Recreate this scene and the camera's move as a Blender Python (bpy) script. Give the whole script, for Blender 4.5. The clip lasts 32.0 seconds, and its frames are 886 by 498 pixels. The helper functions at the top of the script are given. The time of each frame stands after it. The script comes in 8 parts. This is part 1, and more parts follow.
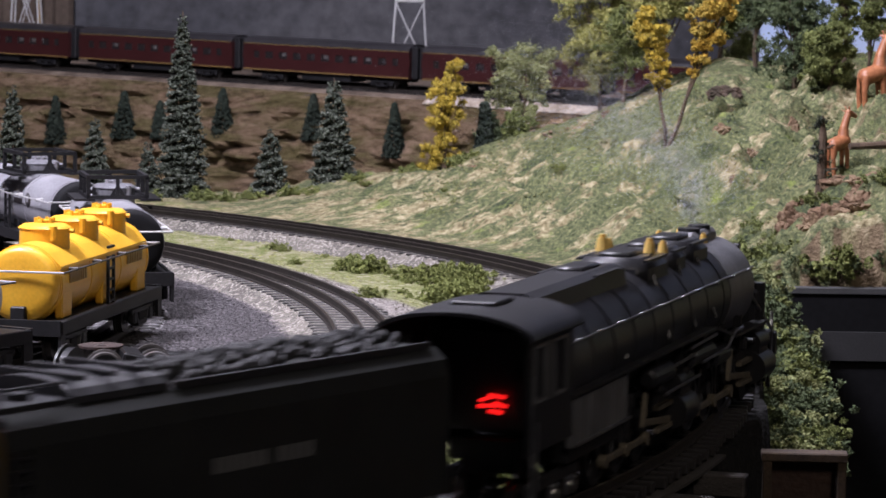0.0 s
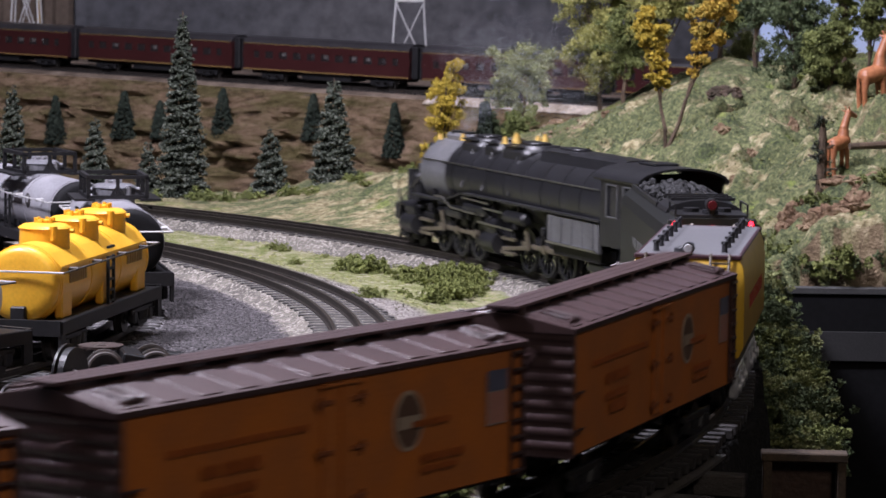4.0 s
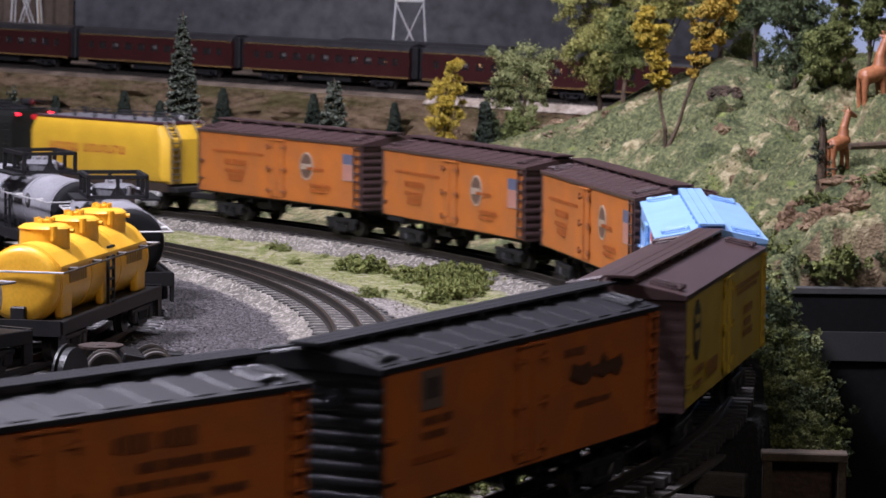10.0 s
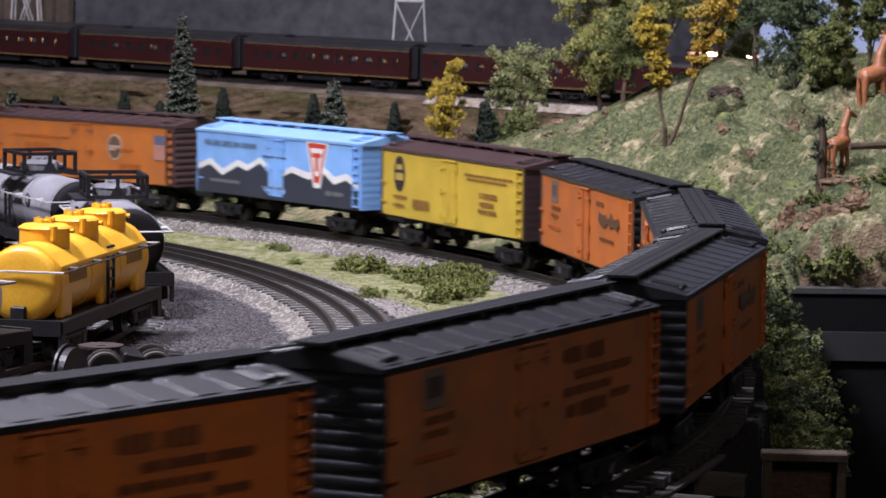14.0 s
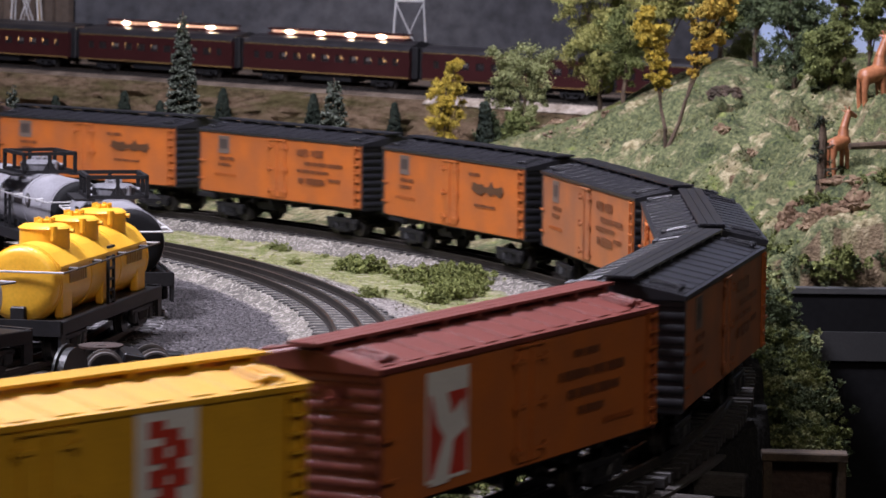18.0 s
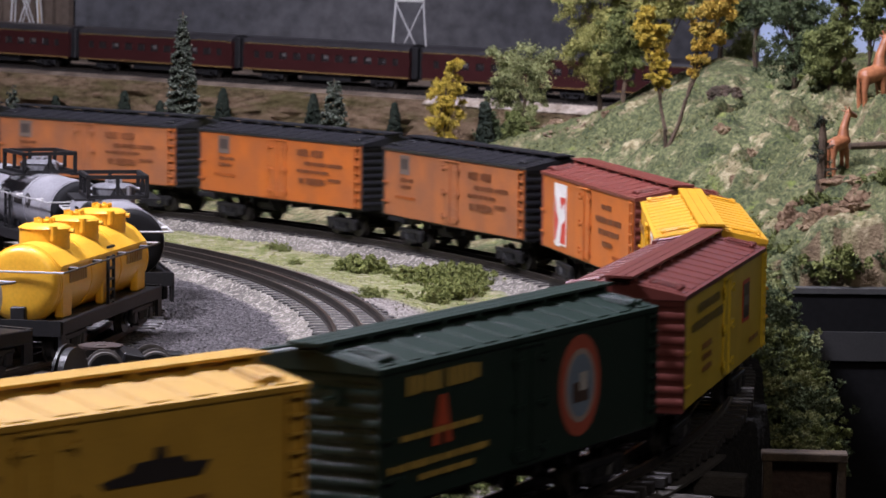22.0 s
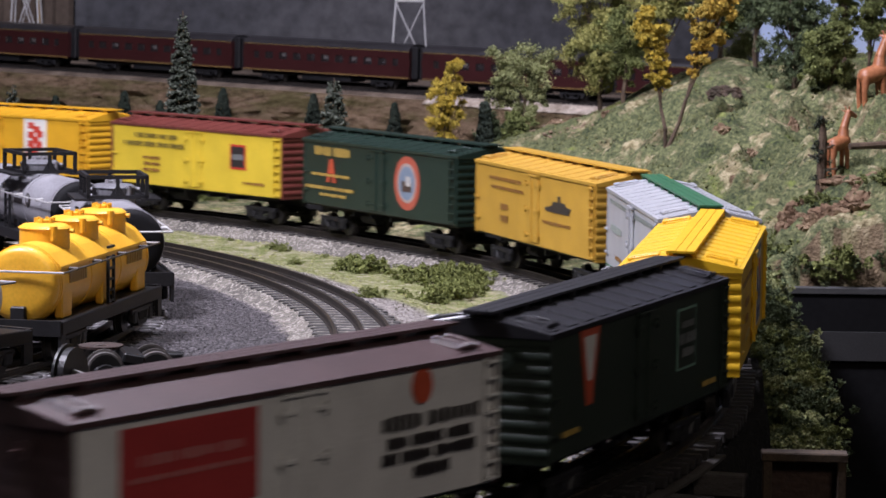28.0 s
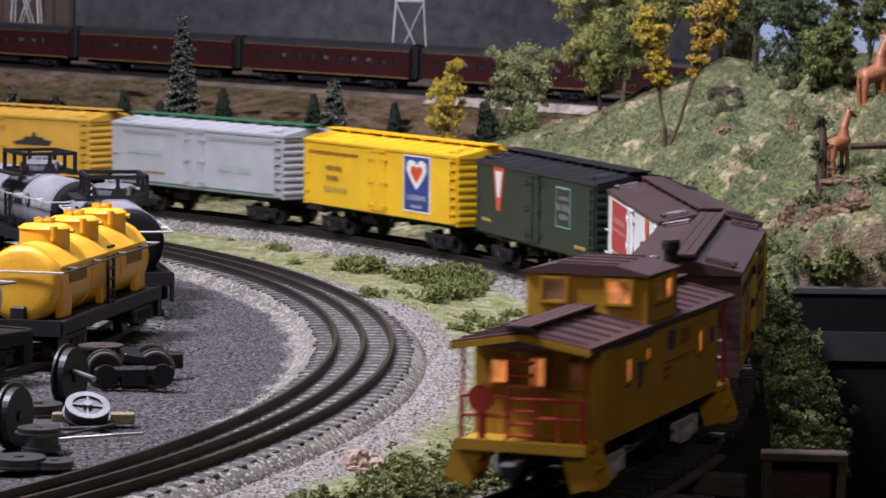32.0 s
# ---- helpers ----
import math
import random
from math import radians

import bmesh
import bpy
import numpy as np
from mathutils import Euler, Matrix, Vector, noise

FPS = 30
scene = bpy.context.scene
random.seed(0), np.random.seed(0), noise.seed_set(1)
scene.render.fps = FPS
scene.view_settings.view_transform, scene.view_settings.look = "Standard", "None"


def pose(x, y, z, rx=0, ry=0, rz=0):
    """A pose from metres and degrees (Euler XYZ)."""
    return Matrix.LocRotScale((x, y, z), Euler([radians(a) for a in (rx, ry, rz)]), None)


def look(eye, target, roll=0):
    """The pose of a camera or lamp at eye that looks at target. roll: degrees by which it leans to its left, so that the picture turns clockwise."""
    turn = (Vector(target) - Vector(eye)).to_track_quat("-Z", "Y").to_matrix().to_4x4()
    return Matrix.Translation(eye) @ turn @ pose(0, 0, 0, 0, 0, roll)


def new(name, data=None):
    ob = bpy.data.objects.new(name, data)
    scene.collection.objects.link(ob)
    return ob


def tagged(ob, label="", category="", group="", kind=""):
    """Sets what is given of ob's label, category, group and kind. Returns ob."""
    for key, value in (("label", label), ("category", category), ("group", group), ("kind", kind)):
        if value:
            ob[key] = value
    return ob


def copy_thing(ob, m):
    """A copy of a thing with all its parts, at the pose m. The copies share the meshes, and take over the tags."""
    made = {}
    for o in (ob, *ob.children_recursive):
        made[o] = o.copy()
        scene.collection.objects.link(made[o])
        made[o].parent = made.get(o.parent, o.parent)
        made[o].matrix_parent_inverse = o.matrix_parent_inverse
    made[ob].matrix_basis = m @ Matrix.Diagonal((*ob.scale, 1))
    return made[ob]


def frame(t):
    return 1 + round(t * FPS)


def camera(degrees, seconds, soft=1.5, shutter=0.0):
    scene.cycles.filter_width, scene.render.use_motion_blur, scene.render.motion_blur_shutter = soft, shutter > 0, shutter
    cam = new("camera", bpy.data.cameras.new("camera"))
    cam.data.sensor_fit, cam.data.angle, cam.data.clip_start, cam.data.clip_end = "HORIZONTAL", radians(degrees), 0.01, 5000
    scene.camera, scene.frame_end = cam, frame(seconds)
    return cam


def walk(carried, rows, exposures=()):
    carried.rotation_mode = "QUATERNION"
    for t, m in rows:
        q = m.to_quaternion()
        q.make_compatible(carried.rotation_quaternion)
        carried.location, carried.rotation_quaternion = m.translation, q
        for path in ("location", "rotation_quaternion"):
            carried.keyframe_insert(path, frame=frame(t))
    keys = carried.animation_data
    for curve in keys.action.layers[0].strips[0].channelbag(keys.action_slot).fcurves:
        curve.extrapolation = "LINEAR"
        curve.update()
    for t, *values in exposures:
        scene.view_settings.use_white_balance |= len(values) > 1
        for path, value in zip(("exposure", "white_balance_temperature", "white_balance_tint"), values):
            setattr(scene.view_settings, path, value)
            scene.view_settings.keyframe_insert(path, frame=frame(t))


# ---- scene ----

# camera on its stand in the aisle; it does not move
cam = camera(16.27, 32.0, soft=1.6, shutter=0.85)
cam.data.dof.use_dof = True
cam.data.dof.focus_distance = 1.8
cam.data.dof.aperture_fstop = 70
EYE = pose(0, 0, 0.2415, 90 - 5.407, 0, 0) @ pose(0, 0, 0, 0, 0, 0.7)
# the camera's automatic exposure drifts a little
STOPS = [(0.0, 0.22), (1.0, 0.2), (2.0, 0.12), (3.0, 0.14), (6.0, 0.17), (7.0, 0.02), (9.0, 0.02), (12.0, 0.1), (14.0, 0.07), (18.0, 0.12), (20.0, -0.08), (22.0, 0.12), (23.0, 0.0), (25.0, -0.22), (28.0, 0.02), (32.0, 0.02)]
walk(cam, [(0.0, EYE), (32.0, EYE)], STOPS)

# dim room, one row of ceiling spots over the layout
world = bpy.data.worlds.new("room_air")
world.use_nodes = True
world.node_tree.nodes["Background"].inputs[0].default_value = (0.5, 0.52, 0.6, 1)
world.node_tree.nodes["Background"].inputs[1].default_value = 0.07
scene.world = world


def lamp(name, kind, where, target, watts, color, size=0.1, angle=60, blend=0.6):
    data = bpy.data.lights.new(name, kind)
    data.energy, data.color = watts, color
    if kind == "SPOT":
        data.spot_size, data.spot_blend, data.shadow_soft_size = radians(angle), blend, size
    else:
        data.shape, data.size = "DISK", size
    ob = new(name, data)
    ob.matrix_world = look(where, target)
    return ob


COOL = (1.0, 0.965, 1.17)
lamp("ceiling_light", "AREA", (-0.85, 1.5, 1.45), (-0.3, 1.85, 0), 54, COOL, 0.3)
lamp("ceiling_light", "AREA", (-0.15, 2.35, 1.6), (-0.05, 2.6, 0), 26, COOL, 0.3)
lamp("ceiling_spot", "SPOT", (0.05, 2.35, 1.6), (0.13, 3.35, 0.1), 66, COOL, 0.08, 52, 0.9)
lamp("ceiling_spot", "SPOT", (-0.7, 4.6, 1.6), (-0.64, 6.2, -0.1), 200, COOL, 0.12, 95, 0.8)
# added warm fill from the aisle side, lifts the near car sides
lamp("aisle_light", "AREA", (0.85, -0.45, 1.65), (0.1, 1.0, 0), 10, (1.0, 0.87, 0.8), 0.6)


# ---- materials ----
def mat(name, color, rough=0.6, metal=0.0, var=0.25, scale=60, fine=500, bump=0.15, hue=None, spec=0.5,
        speck=None, rand=0.0, emit=None, alpha=None, stretch=None, coat=0.0):
    """Principled surface with stains at one scale, grain at another, and a fine relief."""
    m = bpy.data.materials.new(name)
    m.use_nodes = True
    t = m.node_tree
    n, ln = t.nodes, t.links
    b = n["Principled BSDF"]
    b.inputs["Roughness"].default_value = rough
    b.inputs["Metallic"].default_value = metal
    b.inputs["Specular IOR Level"].default_value = spec
    b.inputs["Coat Weight"].default_value = coat
    co = n.new("ShaderNodeTexCoord")
    src = co.outputs["Object"]
    if stretch:
        mp = n.new("ShaderNodeMapping")
        mp.inputs["Scale"].default_value = stretch
        ln.new(src, mp.inputs[0])
        src = mp.outputs[0]
    big = n.new("ShaderNodeTexNoise")
    big.inputs["Scale"].default_value, big.inputs["Detail"].default_value = scale, 5
    small = n.new("ShaderNodeTexNoise")
    small.inputs["Scale"].default_value, small.inputs["Detail"].default_value = fine, 3
    for q in (big, small):
        ln.new(src, q.inputs["Vector"])
    alt = hue or tuple(c * (1 - var) for c in color)
    ramp = n.new("ShaderNodeValToRGB")
    ramp.color_ramp.elements[0].position, ramp.color_ramp.elements[1].position = 0.36, 0.64
    ramp.color_ramp.elements[0].color = (*alt, 1)
    ramp.color_ramp.elements[1].color = (*color, 1)
    ln.new(big.outputs["Fac"], ramp.inputs[0])
    out = ramp.outputs[0]
    mix = n.new("ShaderNodeMix")
    mix.data_type, mix.blend_type = "RGBA", "MULTIPLY"
    mix.inputs[0].default_value = 1.0
    r2 = n.new("ShaderNodeValToRGB")
    r2.color_ramp.elements[0].position, r2.color_ramp.elements[1].position = 0.3, 0.7
    lo = 1 - var
    r2.color_ramp.elements[0].color = (lo, lo, lo, 1)
    r2.color_ramp.elements[1].color = (1, 1, 1, 1)
    ln.new(small.outputs["Fac"], r2.inputs[0])
    ln.new(out, mix.inputs[6])
    ln.new(r2.outputs[0], mix.inputs[7])
    out = mix.outputs[2]
    if speck:
        col, amount, sc = speck
        vo = n.new("ShaderNodeTexVoronoi")
        vo.inputs["Scale"].default_value = sc
        ln.new(src, vo.inputs["Vector"])
        sep = n.new("ShaderNodeSeparateColor")
        ln.new(vo.outputs["Color"], sep.inputs[0])
        th = n.new("ShaderNodeMath")
        th.operation = "LESS_THAN"
        th.inputs[1].default_value = amount
        ln.new(sep.outputs[0], th.inputs[0])
        mx = n.new("ShaderNodeMix")
        mx.data_type = "RGBA"
        mx.inputs[7].default_value = (*col, 1)
        ln.new(th.outputs[0], mx.inputs[0])
        ln.new(out, mx.inputs[6])
        out = mx.outputs[2]
    if rand:
        info = n.new("ShaderNodeNewGeometry")
        hs = n.new("ShaderNodeHueSaturation")
        mr = n.new("ShaderNodeMapRange")
        mr.inputs[3].default_value, mr.inputs[4].default_value = 1 - rand, 1 + rand
        ln.new(info.outputs["Random Per Island"], mr.inputs[0])
        ln.new(mr.outputs[0], hs.inputs["Value"])
        ln.new(out, hs.inputs["Color"])
        out = hs.outputs[0]
    ln.new(out, b.inputs["Base Color"])
    if bump:
        bp = n.new("ShaderNodeBump")
        bp.inputs["Strength"].default_value = bump
        bp.inputs["Distance"].default_value = 1.0 / fine
        ln.new(small.outputs["Fac"], bp.inputs["Height"])
        ln.new(bp.outputs[0], b.inputs["Normal"])
    if emit:
        b.inputs["Emission Color"].default_value = (*emit[0], 1)
        b.inputs["Emission Strength"].default_value = emit[1]
    if alpha is not None:
        b.inputs["Alpha"].default_value = alpha
    return m


M = {}


def paint(color, rough=0.42, var=0.12, weather=0.0):
    """Model paint, dusted or weathered; cached by its values."""
    key = ("paint", color, rough, var, weather)
    if key not in M:
        hue = tuple(c * (1 - weather) + 0.06 * weather for c in color) if weather else None
        M[key] = mat("model_paint", color, rough, 0, var, 38, 700, 0.06, hue)
    return M[key]


black_plastic = mat("black_plastic", (0.016, 0.0155, 0.017), 0.55, 0, 0.3, 60, 600, 0.1, spec=0.3)
black_paint = mat("black_engine_paint", (0.02, 0.02, 0.0225), 0.38, 0, 0.35, 50, 700, 0.08)
smokebox_grey = mat("graphite_grey", (0.2, 0.2, 0.21), 0.45, 0.25, 0.3, 60, 600, 0.1)
steel = mat("worn_steel", (0.55, 0.54, 0.52), 0.3, 1.0, 0.25, 90, 900, 0.1)
rail_dark = mat("browned_rail", (0.05, 0.042, 0.036), 0.5, 0.5, 0.35, 60, 600, 0.12)
rail_top = mat("rail_head", (0.2, 0.17, 0.14), 0.32, 0.85, 0.3, 80, 900, 0.05)
tie_mat = mat("dark_tie", (0.033, 0.029, 0.028), 0.6, 0, 0.45, 150, 900, 0.3, rand=0.35)
ballast_mat = mat("pale_ballast", (0.2, 0.18, 0.15), 0.9, 0, 0.5, 30, 330, 0.7, speck=((0.33, 0.305, 0.265), 0.2, 620))
cinder_mat = mat("grey_cinder", (0.13, 0.122, 0.125), 0.9, 0, 0.45, 22, 300, 1.0, speck=((0.3, 0.285, 0.29), 0.2, 380))
brass = mat("polished_brass", (0.95, 0.66, 0.2), 0.3, 0.45, 0.1)
coal = mat("coal", (0.014, 0.014, 0.015), 0.7, 0, 0.4, 100, 500, 0.5)
red_lamp = mat("red_marker_lens", (0.7, 0.02, 0.03), 0.3, emit=((1.0, 0.012, 0.03), 7))
dark_red = mat("dark_red_lens", (0.1, 0.006, 0.009), 0.3)
dim_red = mat("dull_red_lens", (0.4, 0.02, 0.03), 0.3, emit=((1.0, 0.012, 0.03), 0.35))
silver_cast = mat("silver_casting_paint", (0.42, 0.42, 0.43), 0.3, 0.2, 0.2, 120, 900, 0.1)
wheel_mat = mat("dark_wheel", (0.06, 0.055, 0.05), 0.4, 0.6, 0.3)


# ---- mesh tools ----
def part(name, bm, material, parent=None, label=""):
    """Link a bmesh (or a ready mesh) as one mesh object, under parent if given."""
    if isinstance(bm, bmesh.types.BMesh):
        me = bpy.data.meshes.new(name)
        bm.to_mesh(me)
        bm.free()
        me.materials.append(material)
    else:
        me = bm
    ob = new(name, me)
    if parent is not None:
        ob.parent = parent
    if label:
        ob["label"] = label
    return ob


def thing(name, label, category, group="", at=None, kind=""):
    ob = new(name)
    ob.empty_display_size = 0.01
    if at is not None:
        ob.matrix_world = at
    return tagged(ob, label, category, group, kind)


def box(bm, lx, ly, lz, x=0, y=0, z=0, rot=None, bev=0.0):
    """Box with its centre at x, y, z."""
    made = bmesh.ops.create_cube(bm, size=1)["verts"]
    m = Matrix.Translation((x, y, z)) @ (rot or Matrix()) @ Matrix.Diagonal((lx, ly, lz, 1))
    bmesh.ops.transform(bm, matrix=m, verts=made)
    if bev:
        edges = list({e for v in made for e in v.link_edges})
        bmesh.ops.bevel(bm, geom=edges, offset=bev, segments=1, affect="EDGES")
    return bm


def rod(bm, a, b, r, r2=None, seg=6, caps=True):
    """Round bar from a to b."""
    a, b = Vector(a), Vector(b)
    d = b - a
    m = Matrix.Translation((a + b) / 2) @ d.to_track_quat("Z", "Y").to_matrix().to_4x4()
    bmesh.ops.create_cone(bm, cap_ends=caps, segments=seg, radius1=r, radius2=r if r2 is None else r2, depth=d.length, matrix=m)
    return bm


def prism(bm, profile, x0, x1):
    """Closed y-z profile swept along x."""
    a = [bm.verts.new((x0, y, z)) for y, z in profile]
    b = [bm.verts.new((x1, y, z)) for y, z in profile]
    n = len(profile)
    bm.faces.new(a[::-1])
    bm.faces.new(b)
    for i in range(n):
        bm.faces.new((a[i], a[(i + 1) % n], b[(i + 1) % n], b[i]))
    bmesh.ops.recalc_face_normals(bm, faces=bm.faces)
    return bm


def NB():
    return bmesh.new()


def smooth(ob, angle=40):
    ob.data.polygons.foreach_set("use_smooth", [True] * len(ob.data.polygons))
    ob.data.set_sharp_from_angle(angle=radians(angle))
    return ob


# ---- lines of the tracks ----
KNOTS = np.array([-2.6, -1.9, -1.6, -1.2, -0.8, -0.4, 0.0, 0.4, 0.8, 1.2, 1.6, 2.2, 3.0])
BENDS = np.array([0.0, 0.3, 0.889, 0.720, 0.647, 0.827, 0.656, 0.886, 0.597, 0.592, 0.598, 0.4, 0.0])
GRID = np.linspace(-11, 11, 2201)
_k = np.interp(GRID, KNOTS, BENDS)
_t = np.concatenate([[0], np.cumsum((_k[1:] + _k[:-1]) * 0.005)])
_t += 1.4845 - _t[1100]
_c, _s = np.cos(_t), np.sin(_t)
_x = np.concatenate([[0], np.cumsum((_c[1:] + _c[:-1]) * 0.005)])
_y = np.concatenate([[0], np.cumsum((_s[1:] + _s[:-1]) * 0.005)])
_x += 0.1563 - _x[1100]
_y += 1.8246 - _y[1100]


def main_line(s):
    return Vector((float(np.interp(s, GRID, _x)), float(np.interp(s, GRID, _y)), 0))


CIN = (-1.187, 1.817)
RIN, ZIN = 1.1405, 0.0123


def inner_line(s):
    a = s / RIN
    return Vector((CIN[0] + RIN * math.cos(a), CIN[1] + RIN * math.sin(a), ZIN))


SPEED, START, PITCH = 0.227, -0.9728, 0.3037
SLACK = [(0, 0), (9, -0.003), (13, 0.0035), (17, 0.003), (23, 0.0075), (25.5, 0.004), (28, -0.0055), (32, -0.004)]


def head(t):
    """Place of the train's datum along the main line at t seconds."""
    return START + SPEED * t + float(np.interp(t, [a for a, b in SLACK], [b for a, b in SLACK]))


def on_line(s, wheelbase):
    """Pose of a vehicle whose trucks stand on the main line, x forward."""
    a, b = main_line(s - wheelbase / 2), main_line(s + wheelbase / 2)
    d = b - a
    return Matrix.Translation((a + b) / 2) @ Matrix.Rotation(math.atan2(d.y, d.x), 4, "Z")


RIDES = []


def smoothstep(a, b, x):
    u = np.clip((x - a) / (b - a), 0, 1)
    return u * u * (3 - 2 * u)


# ---- ground, hill and tracks ----


def lattice_noise(seed, size=64):
    r = np.random.default_rng(seed)
    tab = r.random((size, size))

    def f(x, y):
        xi, yi = np.floor(x).astype(int), np.floor(y).astype(int)
        u, v = x - xi, y - yi
        u, v = u * u * (3 - 2 * u), v * v * (3 - 2 * v)
        g = lambda i, j: tab[(xi + i) % size, (yi + j) % size]
        return (g(0, 0) * (1 - u) + g(1, 0) * u) * (1 - v) + (g(0, 1) * (1 - u) + g(1, 1) * u) * v
    return f


N1, N2, N3 = lattice_noise(1), lattice_noise(2), lattice_noise(3)


def fractal(x, y, f):
    return (N1(x * f, y * f) - 0.5) + 0.5 * (N2(x * f * 2.1, y * f * 2.1) - 0.5) + 0.25 * (N3(x * f * 4.3, y * f * 4.3) - 0.5)


def land(x, y):
    """Height of the layout's surface."""
    r = np.hypot(x - CIN[0], y - CIN[1])
    e = np.hypot(x + 1.2, y - 1.938) - 1.36
    z = 0.0005 - 0.0145 * smoothstep(1.19, 1.28, r)
    z = z + 0.004 * fractal(x, y, 14) * smoothstep(0.03, 0.06, np.abs(r - RIN))
    # hill behind the main line
    hill = 0.20 * np.maximum(0, e - 0.085) + 0.03 * smoothstep(0.1, 0.2, e)
    side = np.clip((x + 0.21 + 0.06 * fractal(x, y, 3)) / 0.5, 0, 1) * smoothstep(2.1, 2.5, y)
    rough = 0.055 * fractal(x, y, 8) * smoothstep(0.1, 0.35, e) + 0.02 * fractal(x, y, 26) * smoothstep(0.09, 0.2, e) + 0.012 * fractal(x + 3, y, 75) * smoothstep(0.08, 0.16, e)
    ledge = 0.018 * smoothstep(0.44, 0.56, N2(x * 9 + 3, y * 9)) * smoothstep(0.2, 0.3, e)
    # gullies run down the slope
    th = np.arctan2(y - 1.938, x + 1.2)
    gully = 0.6 - np.abs(2 * N3(th * 46 + 0.8 * N1(x * 6, y * 6), e * 5 + 7) - 1) + 0.35 * (0.5 - np.abs(2 * N1(th * 120 + 5, e * 11) - 1))
    rough = rough + 0.02 * gully * smoothstep(0.1, 0.22, e) + 0.006 * (N2(x * 130, y * 130) - 0.5) * smoothstep(0.08, 0.14, e)
    hill = hill + 0.003 * np.exp(-((x - 0.395) ** 2 + (y - 2.83) ** 2) / 0.0016)
    crest = np.interp(x, [-0.2, 0.0, 0.025, 0.15, 0.258, 0.313, 0.4], [0.008, 0.03, 0.046, 0.086, 0.124, 0.139, 0.15]) - 0.3 * np.maximum(0, y - 3.42)
    hill = np.minimum(side * (hill + rough + ledge), crest + 0.3 * rough)
    z = z + hill
    # the board ends behind the scene and falls to the aisle in front
    back = smoothstep(3.30, 3.36, y + 0.05 * fractal(x, y, 6)) * (1 - smoothstep(-0.06, 0.06, x))
    z = z - 0.6 * back
    front = (1 - smoothstep(2.362, 2.368, y)) * smoothstep(-0.9, -0.8, x)
    rim = 0.04 - 0.012 * (1 - smoothstep(1.5, 1.9, y))
    drop = smoothstep(rim, rim + 0.02, e + 0.012 * fractal(x, y, 12)) * front
    z = z - 0.6 * drop
    return z


def sheet(name, x0, x1, y0, y1, nx, ny, material, label, hole=None):
    X, Y = np.meshgrid(np.linspace(x0, x1, nx), np.linspace(y0, y1, ny))
    Z = land(X, Y)
    v = np.stack([X.ravel(), Y.ravel(), Z.ravel()], 1)
    i = np.arange((nx - 1) * (ny - 1))
    a = (i // (nx - 1)) * nx + i % (nx - 1)
    f = np.stack([a, a + 1, a + nx + 1, a + nx], 1)
    me = bpy.data.meshes.new(name)
    me.from_pydata(v.tolist(), [], f.tolist())
    me.materials.append(material)
    ob = new(name, me)
    me.polygons.foreach_set("use_smooth", [True] * len(me.polygons))
    return tagged(ob, label, "ground", kind="structure")


